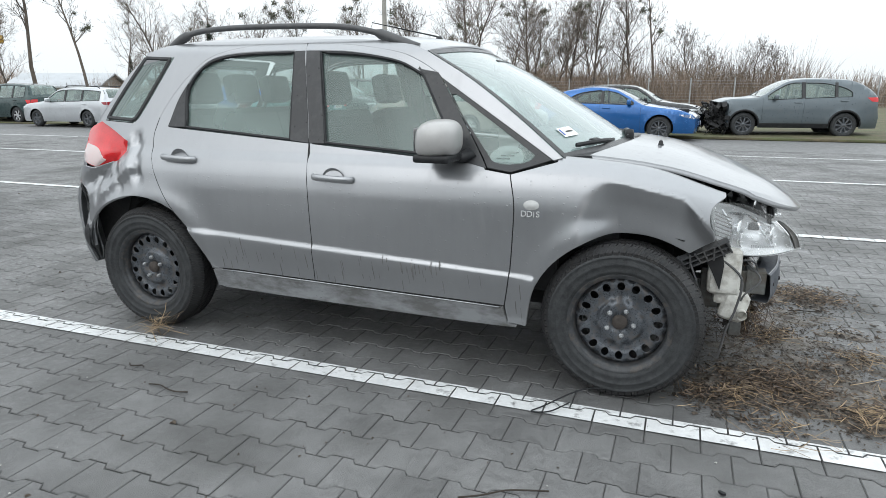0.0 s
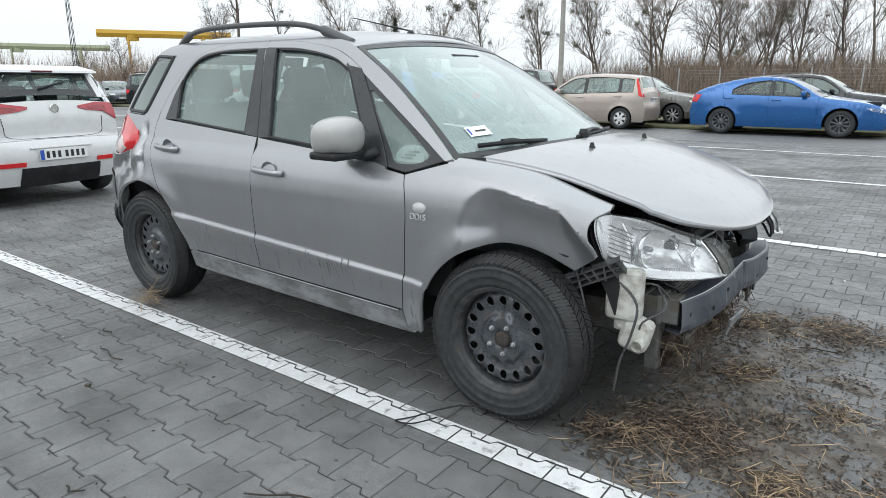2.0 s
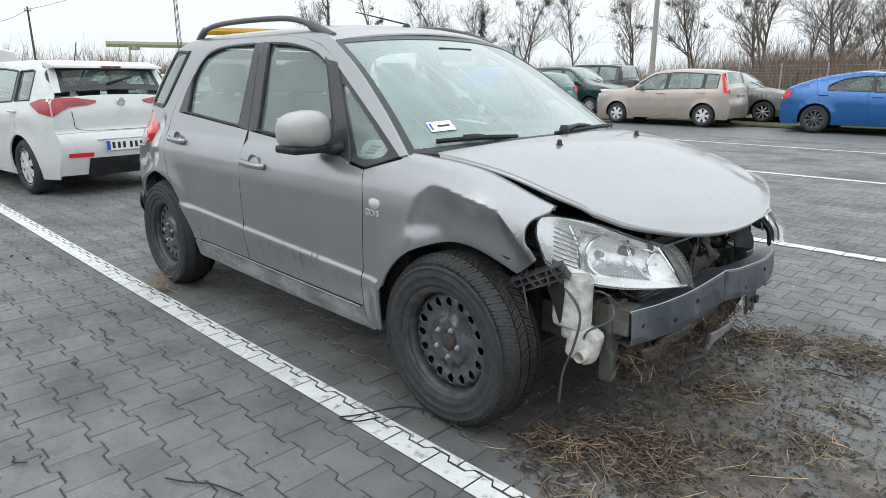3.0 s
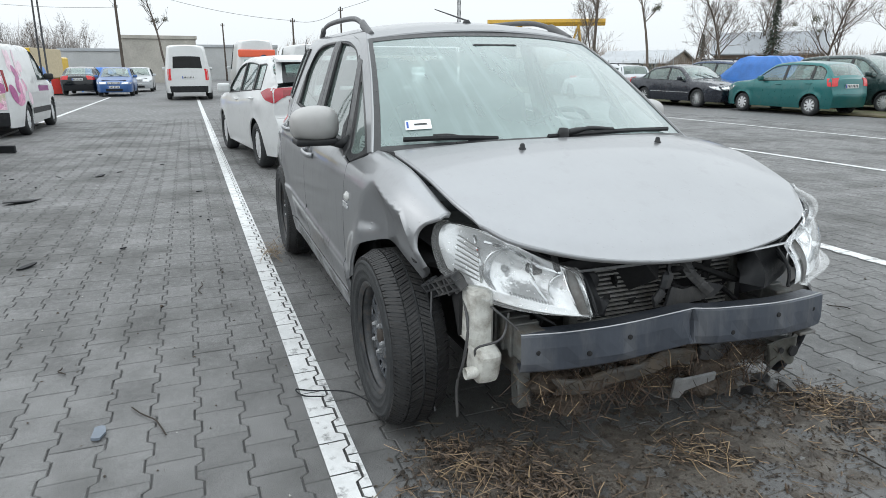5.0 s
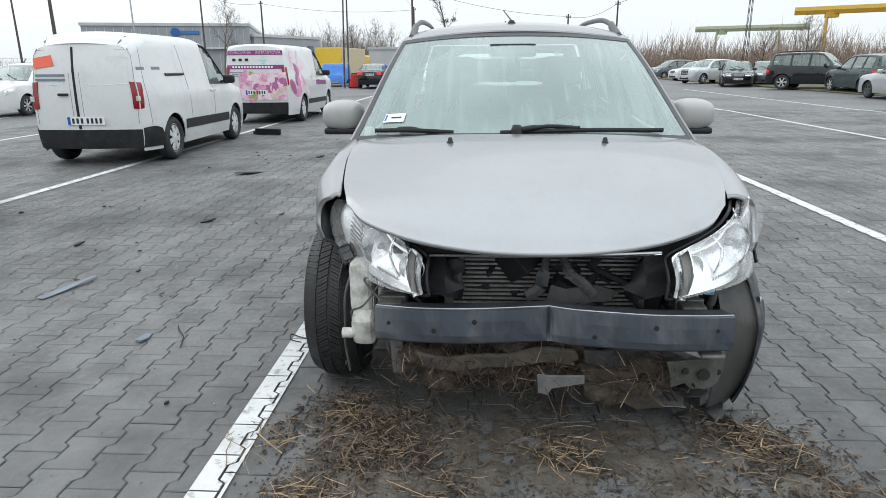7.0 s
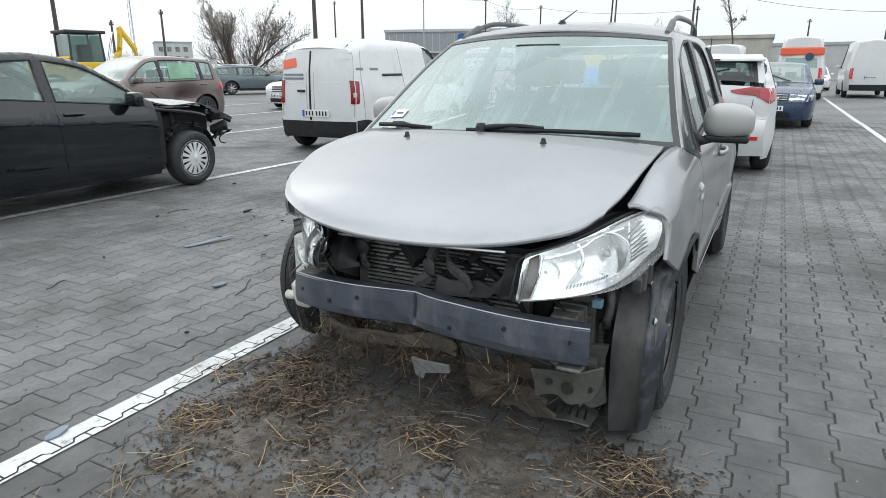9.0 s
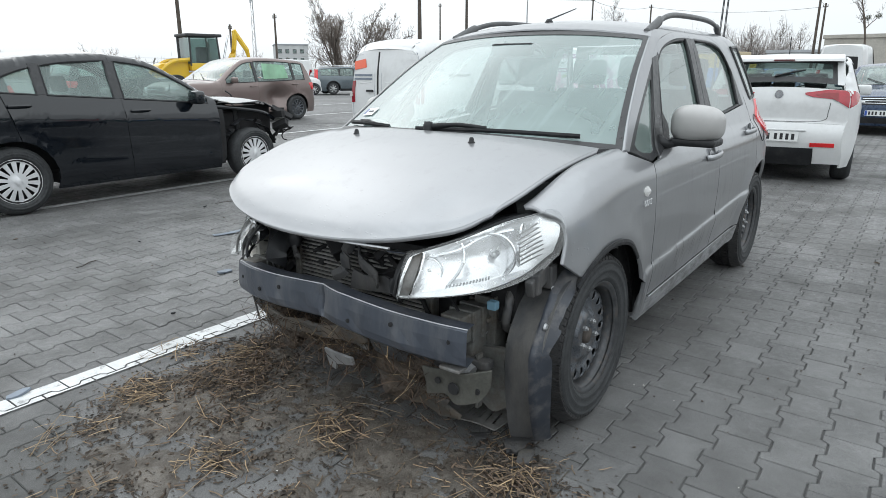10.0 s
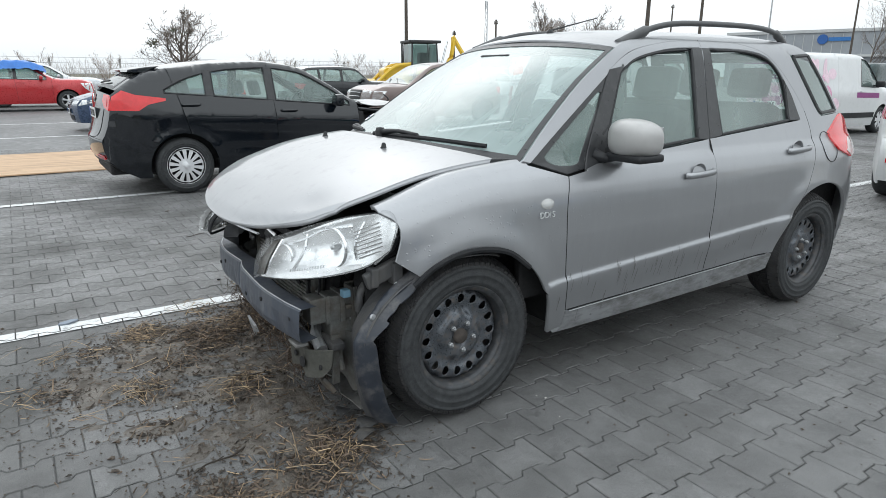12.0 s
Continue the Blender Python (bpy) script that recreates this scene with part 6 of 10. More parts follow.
vehicle("estate_car", "grey estate car with tall red lamps", pose(-27.5, -25.4, 0, 0, 0, 152), C_GREY,
        shape(2.87, 0.94, 1.54, 0.345, 0.9, 1.05, 0.84, -0.45, 1.05, -1.2, kind="wagon", rails=True, railmat=M_CHROME, tlamp=(0.85, 1.4, 0.82, 0.15), cladding=True), lod=1)
red = vehicle("suv_car", "red SUV with a crumpled bonnet, blue sheet on its roof", pose(-0.45, -25.55, 0, 0, 0, BACK), C_RED,
              shape(2.70, 0.93, 1.64, 0.35, 0.88, 0.85, 0.98, -0.40, 1.12, -1.2, kind="hatch", cladding=False, spokes=5, bot=0.25), lod=1)
vehicle("suv_car", "silver SUV behind the red one", pose(-1.2, -29.0, 0, 0, 0, BACK), C_SILVER,
        shape(2.75, 0.93, 1.70, 0.35, 0.9, 0.9, 1.0, -0.40, 1.15, -1.2, kind="wagon", rails=True, bot=0.25), lod=2)
vehicle("hatchback_car", "dark blue small car with a clear headlamp", pose(-0.72, -15.1, 0, 0, 0, HEAD), C_NAVY,
        shape(2.5, 0.84, 1.42, 0.29, 0.8, 0.65, 0.74, -0.38, 0.94, -1.05), lod=2)
vehicle("suv_car", "black compact SUV with a white roof", pose(-10.45, -20.3, 0, 0, 0, BACK), C_BLACK,
        shape(2.6, 0.90, 1.58, 0.33, 0.82, 0.62, 0.95, -0.38, 1.08, -0.92, kind="wagon", roofcol=C_WHITE, rails=True, railmat=M_ALU), lod=2)
vehicle("pickup_truck", "white recovery truck with an amber light bar", pose(-26.5, -33.5, 0, 0, 0, 20), C_WHITE,
        shape(3.0, 0.98, 2.05, 0.36, 0.9, 0.8, 1.15, -0.1, 1.32, -0.75, kind="van", tumble=0.15, bot=0.35, names=["cargo_side", "rear_door", "front_door", "fender"], rows=1), "truck", 2)
vehicle("hatchback_car", "white hatchback beside the tow truck", pose(-24.0, -27.2, 0, 0, 0, 150), C_WHITE,
        shape(2.55, 0.86, 1.5, 0.3, 0.8, 0.65, 0.8, -0.4, 1.0, -1.1), lod=2)

# far end of the aisle
vehicle("sedan_car", "dark saloon from behind", pose(-41.0, -6.85, 0, 0, 0, BACK), C_BLACK, shape(2.7, 0.89, 1.45, 0.315, 0.9, 1.0, 0.76, -0.42, 0.97, -1.1, kind="sedan"), lod=2)
vehicle("hatchback_car", "blue crashed hatchback facing the aisle", pose(-36.0, -4.95, 0, 0, 0, HEAD), paint("mid_blue_paint", (0.04, 0.12, 0.33), 0.3, 0.35, 0.2), shape(2.55, 0.86, 1.42, 0.3, 0.85, 0.7, 0.72, -0.4, 0.95, -1.1), lod=2)
vehicle("hatchback_car", "silver hatchback facing the aisle", pose(-43.0, -4.3, 0, 0, 0, HEAD), C_SILVER, shape(2.55, 0.86, 1.45, 0.3, 0.85, 0.7, 0.74, -0.4, 0.96, -1.1), lod=2)
vehicle("hatchback_car", "white hatchback facing the aisle", pose(-46.0, 3.0, 0, 0, 0, HEAD), C_WHITE, shape(2.55, 0.86, 1.45, 0.3, 0.85, 0.7, 0.74, -0.4, 0.96, -1.1), lod=2)
vehicle("van", "dark green boxy van", pose(-30.0, -10.2, 0, 0, 0, BACK), C_DARKGREEN, shape(2.6, 0.88, 1.85, 0.33, 0.8, 0.7, 1.0, 0.0, 1.2, -0.6, tumble=0.1, kind="van", rows=1), "van", 2)

# ---- the wreck's torn front, small fittings and cabin ----
M_BEAM = shade("bumper_beam_paint", (0.070, 0.080, 0.100), 0.42, metal=0.35, var=0.12, scale=9, dirt=(0.22, 0.22, 0.22, 0.5), dscale=8, dcut=(0.5, 0.75), stretch=(1, 1, 0.3))
M_MILKY = shade("milky_plastic", (0.62, 0.62, 0.58), 0.45, var=0.1, dirt=(0.16, 0.13, 0.10, 0.7), dscale=14, dcut=(0.45, 0.68))
M_BODYGREY = shade("bare_front_metal", (0.15, 0.155, 0.15), 0.5, metal=0.4, var=0.25, scale=14, dirt=(0.10, 0.08, 0.06, 0.7), dscale=12, dcut=(0.42, 0.65))
M_LINER = shade("muddy_black_liner", (0.052, 0.054, 0.058), 0.45, var=0.25, scale=10, bump=0.002, bscale=90, dirt=(0.15, 0.142, 0.130, 0.6), dscale=6, dcut=(0.40, 0.64), stretch=(1, 1, 0.35))
M_RAG = shade("dark_torn_plastic", (0.030, 0.030, 0.031), 0.45, var=0.3, scale=20, bump=0.002, bscale=80, dirt=(0.10, 0.09, 0.075, 0.6), dscale=14)
M_RAG2 = shade("muddy_torn_undertray", (0.085, 0.083, 0.078), 0.55, var=0.35, scale=24, bump=0.004, bscale=60, dirt=(0.12, 0.095, 0.070, 0.8), dscale=18, dcut=(0.4, 0.6))
M_FLANGE = shade("blue_grey_liner_edge", (0.027, 0.032, 0.042), 0.4, var=0.15, scale=8, dirt=(0.18, 0.17, 0.16, 0.5), dscale=12)
M_DRIP = shade("dried_road_dirt", (0.17, 0.168, 0.165), 0.8, var=0.3, scale=30)
M_TRAY = shade("muddy_alloy_tray", (0.20, 0.20, 0.195), 0.55, metal=0.3, var=0.2, scale=12, dirt=(0.10, 0.085, 0.07, 0.7), dscale=10, dcut=(0.45, 0.66))
M_BADGE = shade("bright_badge_metal", (0.62, 0.63, 0.64), 0.35, metal=0.3, var=0.03)
M_FIN = shade("radiator_fins", (0.26, 0.26, 0.25), 0.6, metal=0.4, var=0.3, scale=30, dirt=(0.12, 0.10, 0.07, 0.5), dscale=10)
M_SOIL = shade("wet_soil", (0.066, 0.050, 0.037), 0.6, var=0.5, scale=20, bump=0.012, bscale=60)
M_STRAW = shade("dry_straw", (0.31, 0.225, 0.135), 0.7, var=0.3, scale=9, island=0.5)
M_STRAW_WET = shade("wet_brown_straw", (0.060, 0.038, 0.024), 0.7, var=0.4, scale=9, island=0.6)
M_STRAW_MID = shade("damp_brown_straw", (0.150, 0.104, 0.064), 0.65, var=0.4, scale=9, island=0.8)
M_STRAW_DARK = shade("rotten_straw", (0.072, 0.050, 0.034), 0.6, var=0.4, scale=9, island=0.8)


def straw(seed, n, place, mat, name, parent=None, size=(0.04, 0.16), thick=0.0016, label="", up=0.25):
    """Loose stalks: thin bent strips; place(rng) gives each one's middle."""
    r = random.Random(seed)
    V, F = [], []
    for _ in range(n):
        c = Vector(place(r))
        L = r.uniform(*size) * (2.0 if r.random() < 0.06 else 1.0)
        a = r.uniform(0, 2 * math.pi)
        d = Vector((math.cos(a), math.sin(a), r.uniform(-up, up)))
        bendv = Vector((r.uniform(-1, 1), r.uniform(-1, 1), r.uniform(-0.2, 0.5))) * L * 0.18
        t = thick * r.uniform(0.6, 1.8)
        w = d.cross(Vector((0, 0, 1))).normalized() * t
        h = Vector((0, 0, t * 0.9))
        k = len(V)
        for q in (-0.5, 0.0, 0.5):
            p = c + d * L * q + bendv * (0.25 - q * q) * 4 * 0.5
            p.z = max(p.z, 0.004)
            V += [tuple(p - w), tuple(p + h), tuple(p + w)]
        for s_ in (0, 3):
            for e in range(3):
                F.append([k + s_ + e, k + s_ + (e + 1) % 3, k + s_ + 3 + (e + 1) % 3, k + s_ + 3 + e])
    me = bpy.data.meshes.new(name)
    me.from_pydata(V, [], F)
    return tagged(link(name, me, mat, parent, label), kind="stuff")


def headlight(A, B, C, D, side, label, bulge=0.07):
    """A clear lamp over a bright bowl; corners A rear top, B inner top, C inner bottom, D rear bottom."""
    A, B, C, D = (Vector(p) for p in (A, B, C, D))
    out = Vector((0.54, 0.68 * side, 0.20)).normalized()

    def face(u, v, k=0.0):
        p = (D * (1 - u) + C * u) * (1 - v) + (A * (1 - u) + B * u) * v
        b = bulge * max(math.sin(math.pi * min(max(u, 0), 1) ** 1.15), 0) ** 1.5 * (1 - 0.30 * u) + 0.02 * math.sin(math.pi * min(max(v, 0), 1))
        return tuple(p + out * (b + k))
    o = loop([(-0.03, 0.20), (-0.06, 0.60), (-0.01, 0.90), (0.12, 1.02)], [(0.12, 1.02), (0.42, 1.10), (0.72, 1.02), (0.95, 1.0)], [(0.95, 1.0), (1.0, 0.92), (1.02, 0.5), (1.0, 0.04)],
             [(1.0, 0.04), (0.94, -0.06), (0.7, -0.17), (0.42, -0.19), (0.15, -0.08), (-0.03, 0.20)], n=6)
    flip = side < 0
    lamp = thing_part("headlight", wreck, label)
    link("lens", sheet(o, face, 0.06, flange=0.03, flip=flip), M_LENS, lamp, "clear plastic lens")
    inner = lambda u, v: face(u, v, -0.014 - 0.062 * max(math.sin(math.pi * u), 0) * max(math.sin(math.pi * v), 0))
    link("reflector", sheet(inset(o, 0.012), inner, 0.04, flange=0, flip=flip), M_REFLECT, lamp)
    back = [Vector(face(u, v, -0.035)) for u, v in o]
    part("housing_rim", tube([tuple(p) for p in back + back[:1]], 0.006, 6), M_BLACK, lamp)
    rim = [Vector(face(u, v, -0.004)) for u, v in inset(o, 0.015)]
    shell = lambda u, v: face(u, v, -0.11)
    link("housing", sheet(o, shell, 0.1, flange=-0.08, flip=flip), M_BLACK, lamp)
    # round bowls with their bulbs
    for u, v, r, name in ((0.42, 0.46, 0.070, "main_bowl"), (0.82, 0.46, 0.044, "indicator_bowl")):
        c = Vector(face(u, v, -0.050))
        bowl = lathe([(0.004, -0.060), (r * 0.45, -0.050), (r * 0.8, -0.024), (r, 0.006), (r * 1.04, 0.008), (r * 1.07, -0.004)], 28, "z")
        m = Matrix.Translation(c) @ Vector((0.93, 0.30 * side, 0.05)).to_track_quat("Z", "Y").to_matrix().to_4x4()
        bmesh.ops.transform(bowl, matrix=m, verts=bowl.verts)
        part(name, bowl, M_CHROME, lamp, smooth=True)
        bulb = lathe([(0.0, 0.004), (0.008, 0.002), (0.011, -0.008), (0.012, -0.05)], 12, "z")
        bmesh.ops.transform(bulb, matrix=m, verts=bulb.verts)
        part("bulb", bulb, M_GALV if name == "main_bowl" else M_WHITE_LENS, lamp, smooth=True)
    # long ribs at the outer end, short ones along the lower edge, ridges between the bowls
    for k in range(8):
        v = 0.22 + 0.085 * k
        pts = [face(0.035 + 0.01 * k + 0.17 * t, v - 0.10 * t, -0.022) for t in (0, 0.25, 0.5, 0.75, 1.0)]
        part("reflector_rib", tube(pts, 0.0022, 5), M_TRAY, lamp)
    for k in range(14):
        u = 0.44 + 0.020 * k
        pts = [face(u, -0.06 + 0.14 * t, -0.018) for t in (0, 0.5, 1.0)]
        part("reflector_rib", tube(pts, 0.003, 5), M_CHROME, lamp)
    for line in ([(0.66, 0.95), (0.63, 0.5), (0.70, -0.05)], [(0.22, 0.98), (0.25, 0.5), (0.22, 0.10)], [(0.30, 0.86), (0.52, 0.93), (0.68, 0.80), (0.92, 0.82)]):
        part("reflector_ridge", tube([face(u, v, -0.030) for u, v in bend(line, 5)], 0.006, 6), M_CHROME, lamp)
    # the grey inner end with its bright edge
    link("inner_end", sheet([(0.925, 0.02), (0.985, 0.06), (0.995, 0.50), (0.965, 0.94), (0.905, 0.97)], lambda u, v: face(u, v, 0.003), 0.04, flange=0.008, flip=flip), M_TRAY, lamp, "grey inner end of the lamp")
    part("inner_edge", tube([face(u, v, 0.002) for u, v in bend([(0.915, 0.0), (0.905, 0.5), (0.89, 0.98)], 4)], 0.004, 6), M_CHROME, lamp)
    return lamp


def thing_part(name, parent, label=""):
    e = new(name)
    e.empty_display_size = 0.1
    e.parent = parent
    if label:
        e["label"] = label
    return e


headlight((0.268, 0.785, 0.866), (0.605, 0.445, 0.722), (0.672, 0.445, 0.600), (0.312, 0.800, 0.690), 1, "clear headlight, whole", 0.095)
headlight((0.255, -0.705, 0.845), (0.582, -0.380, 0.710), (0.664, -0.375, 0.600), (0.302, -0.690, 0.640), -1, "clear headlight pushed back and dirty", 0.015)

# bumper beam: a hollow bar with a knee in its middle
FOLD = 0.050
BX0, BX1 = steps((-0.548, 0.530), (-0.40, 0.575), (-0.20, 0.602), (FOLD, 0.610)), steps((FOLD, 0.610), (0.14, 0.630), (0.35, 0.634), (0.55, 0.612), (0.668, 0.585))
BZ0, BZ1 = steps((-0.548, 0.452), (-0.20, 0.470), (FOLD, 0.487)), steps((FOLD, 0.487), (0.35, 0.470), (0.668, 0.453))
BEAM = []
for q in [-0.548 + 0.046 * k for k in range(13)] + [0.030, 0.042, FOLD, 0.058, 0.070, 0.095] + [0.14 + 0.048 * k for k in range(12)]:
    BEAM.append((BX0(q) if q <= FOLD else BX1(q), q, BZ0(q) if q <= FOLD else BZ1(q)))
bb = bmesh.new()
rings = []
for i, p in enumerate(BEAM):
    d = Vector(BEAM[min(i + 1, len(BEAM) - 1)]) - Vector(BEAM[max(i - 1, 0)])
    n = Vector((d.y, -d.x, 0)).normalized()
    knee = 0.026 * math.exp(-abs(p[1] - FOLD) / 0.011)
    ripple = 0.003 * math.sin(19 * p[1]) + 0.002 * math.sin(47 * p[1])
    sec = [(-0.060, 0.060), (0.002, 0.064), (0.012 - 0.5 * knee, 0.058), (0.016 - knee, 0.020), (0.018 + ripple - 0.7 * knee, -0.030), (0.014 + 0.3 * knee, -0.056), (0.006, -0.064 + 0.4 * knee), (-0.060, -0.062)]
    rings.append([bb.verts.new(Vector(p) + n * a + Vector((0, 0, b))) for a, b in sec])
for a, b in zip(rings, rings[1:]):
    for k in range(len(a) - 1):
        bb.faces.new((a[k], a[k + 1], b[k + 1], b[k]))
beam = part("bumper_beam", bb, M_BEAM, wreck, "bent dark steel bumper beam", smooth=False)
part("beam_lip", tube([(p[0] + 0.004, p[1], p[2] + 0.064) for p in BEAM], 0.0026, 5), M_GALV, beam)
# no holes are cut: dark discs on the beam stand for their shade
for y, z in ((-0.50, 0.46), (-0.34, 0.45), (-0.20, 0.49), (0.20, 0.455), (0.40, 0.49), (0.46, 0.445), (0.61, 0.47)):
    i = min(range(len(BEAM)), key=lambda k: abs(BEAM[k][1] - y))
    h = lathe([(0.0, 0.003), (0.008, 0.002), (0.009, -0.006)], 10)
    bmesh.ops.rotate(h, verts=h.verts, matrix=Matrix.Rotation(-math.pi / 2, 3, "Z"))
    bmesh.ops.translate(h, verts=h.verts, vec=(BEAM[i][0] + 0.017, y, z))
    part("beam_hole", h, M_DARK, beam)
for side in (1, -1):
    arm = box((0.26, 0.085, 0.10), (0.40, side * (0.50 if side < 0 else 0.56), 0.47), 0.006)
    for k in range(3):
        merge(arm, box((0.02, 0.10, 0.112), (0.34 + 0.06 * k, side * (0.50 if side < 0 else 0.56), 0.47), 0.003))
    part("crash_box", arm, M_BODYGREY, beam, "ribbed grey crash box")

# cooling pack
rad = part("radiator", box((0.03, 0.72, 0.34), (0.40, 0.05, 0.53), 0.004), M_DARK, wreck, "radiator with fine black fins")
for k in range(17):
    part("fin", box((0.012, 0.66, 0.008), (0.421, 0.05, 0.39 + 0.0165 * k), 0.002), M_FIN, rad)
for y in (-0.295, 0.395):
    part("radiator_tank", box((0.045, 0.035, 0.34), (0.415, y, 0.53), 0.01), M_BODYGREY, rad)
part("slam_panel", box((0.09, 1.04, 0.035), (0.44, 0.03, 0.706), 0.008), M_BLACK, wreck)
part("chrome_trim", tube([(0.515, 0.10, 0.700), (0.54, 0.30, 0.704), (0.52, 0.43, 0.708)], 0.007, 6), M_CHROME, wreck, "loose bright trim bar")
part("chrome_trim", tube([(0.50, -0.36, 0.690), (0.52, -0.10, 0.695), (0.50, 0.06, 0.692)], 0.005, 6), M_GALV, wreck)
horn = lathe([(0.0, 0.018), (0.02, 0.018), (0.03, 0.010), (0.036, 0.010), (0.036, -0.01), (0.0, -0.012)], 18)
bmesh.ops.rotate(horn, verts=horn.verts, matrix=Matrix.Rotation(-math.pi / 2, 3, "Z"))
bmesh.ops.translate(horn, verts=horn.verts, vec=(0.47, -0.27, 0.64))
part("horn", horn, M_BLACK, wreck, smooth=True)
for pts, w in (([(0.46, 0.06, 0.70), (0.49, 0.04, 0.63), (0.48, 0.03, 0.57), (0.50, -0.02, 0.54)], 0.020), ([(0.47, 0.10, 0.70), (0.50, 0.13, 0.63), (0.49, 0.19, 0.58), (0.51, 0.22, 0.55)], 0.016),
               ([(0.46, -0.24, 0.69), (0.48, -0.26, 0.62), (0.47, -0.25, 0.56)], 0.012)):
    part("torn_bracket", tube(bend(pts, 4), w, 6, squash=(0.35, 1.3)), M_LINER, wreck)
fan = slab([(-0.02, 0.52), (0.20, 0.54), (0.24, 0.575), (0.16, 0.60), (0.05, 0.585), (0.0, 0.60)], 0.012, plane="yz")
bmesh.ops.translate(fan, verts=fan.verts, vec=(0.475, 0.07, -0.02))
part("broken_grille", fan, M_LINER, wreck, "piece of broken black grille")
part("engine_bay_clutter", debris_cluster(21, (0.12, 0.90, 0.12), 60, None), M_DARK, wreck, "hoses and brackets behind the cooling pack")
tagged(bpy.data.objects["engine_bay_clutter"], kind="stuff").location = (0.34, 0.03, 0.58)
for y0, s_ in ((-0.44, 5), (0.52, 6)):
    part("wiring", tube(bend([(0.42, y0, 0.68), (0.47, y0 + 0.04, 0.62), (0.44, y0 - 0.03, 0.56), (0.48, y0 + 0.05, 0.50), (0.43, y0, 0.44)], 5), 0.006, 6), M_BLACK, wreck)

# lower cross member with torn plastic and mud
def plank(name, outline, x0, lean, mat, label):
    """A torn, bent strip of plastic; outline in (y, z)."""
    me = sheet(outline, lambda y, z: (x0 - lean * (0.33 - z) - 0.10 * max(abs(y) - 0.25, 0) + 0.008 * math.sin(21 * y + 30 * z), y, z), 0.025, flange=0.020)
    return link(name, me, mat, wreck, label)


plank("cross_member", loop([(-0.42, 0.325), (-0.30, 0.310), (-0.12, 0.322), (0.02, 0.352), (0.15, 0.348)], [(0.15, 0.348), (0.17, 0.320), (0.14, 0.300), (0.16, 0.285)], [(0.16, 0.285), (0.04, 0.300), (-0.10, 0.276), (-0.28, 0.258), (-0.40, 0.262)], [(-0.40, 0.262), (-0.385, 0.285), (-0.42, 0.325)], n=2),
      0.535, 0.25, M_RAG2, "muddy torn cross member")
plank("cross_member", loop([(0.19, 0.345), (0.36, 0.340), (0.52, 0.318)], [(0.52, 0.318), (0.53, 0.285), (0.50, 0.262)], [(0.50, 0.262), (0.38, 0.285), (0.30, 0.275), (0.20, 0.295)], [(0.20, 0.295), (0.19, 0.345)], n=3), 0.520, 0.3, M_LINER, "broken end of the cross member")
plank("torn_undertray", loop([(0.20, 0.205), (0.32, 0.215), (0.45, 0.200)], [(0.45, 0.200), (0.50, 0.150), (0.47, 0.115), (0.52, 0.070)], [(0.52, 0.070), (0.43, 0.050), (0.37, 0.095), (0.30, 0.090), (0.27, 0.125), (0.22, 0.130)], [(0.22, 0.130), (0.20, 0.205)], n=1),
      0.56, 0.45, M_RAG2, "ragged grey undertray hanging below the straw")
plank("lower_duct", loop([(-0.38, 0.235), (-0.1, 0.235), (0.22, 0.245)], [(0.22, 0.245), (0.23, 0.212)], [(0.23, 0.212), (-0.1, 0.200), (-0.37, 0.205)], [(-0.37, 0.205), (-0.38, 0.235)], n=3), 0.44, 0.1, M_LINER, "dark lower duct edge")
for k, (y, z, w) in enumerate(((-0.40, 0.30, 0.16), (-0.22, 0.26, 0.14), (-0.05, 0.335, 0.16), (0.12, 0.345, 0.18), (0.30, 0.24, 0.30), (0.42, 0.27, 0.22), (-0.32, 0.20, 0.12), (0.28, 0.16, 0.16))):
    clod = bmesh.new()
    bmesh.ops.create_icosphere(clod, subdivisions=3, radius=0.5)
    for v in clod.verts:
        f = 1 + 0.5 * noise.noise(v.co * 3 + Vector((k, 0, 0))) + 0.25 * noise.noise(v.co * 9)
        v.co = Vector((v.co.x * 0.10 * f, v.co.y * w * f, v.co.z * 0.085 * f)) + Vector((0.46, y, z))
    part("mud_clod", clod, M_SOIL, wreck, "clod of mud and straw", smooth=True)
straw(31, 1300, lambda r: (0.48 + r.gauss(0, 0.05), r.choice((-0.38, -0.28, -0.05, 0.10, 0.30, 0.42)) + r.gauss(0, 0.07), 0.27 + r.gauss(0, 0.055)), M_STRAW_WET, "caught_straw", wreck, (0.03, 0.09), 0.0012, up=1.2)
straw(32, 90, lambda r: (0.50 + r.gauss(0, 0.04), r.choice((-0.36, -0.02, 0.12, 0.32)) + r.gauss(0, 0.08), 0.29 + r.gauss(0, 0.05)), M_STRAW, "pale_straw", wreck, (0.03, 0.09), 0.0011, up=1.2)
pl = slab([(0.0, -0.035), (0.03, -0.05), (0.05, -0.022), (0.165, -0.012), (0.17, 0.018), (0.06, 0.030), (0.01, 0.042)], 0.010, plane="yz")
bmesh.ops.transform(pl, matrix=Matrix.Translation((0.585, 0.02, 0.245)) @ Euler((0.2, 0.25, -0.1)).to_matrix().to_4x4(), verts=pl.verts)
part("torn_plate", pl, M_GALV, wreck, "torn bright metal scrap")

# right side: washer bottle, hanging wires and the crushed grid
bt = box((0.13, 0.085, 0.20), (0.355, -0.625, 0.535), 0.03, seg=3)
merge(bt, box((0.11, 0.09, 0.13), (0.405, -0.615, 0.385), 0.035, Matrix.Rotation(0.25, 4, "Y"), seg=3))
merge(bt, box((0.08, 0.07, 0.12), (0.36, -0.61, 0.45), 0.02))
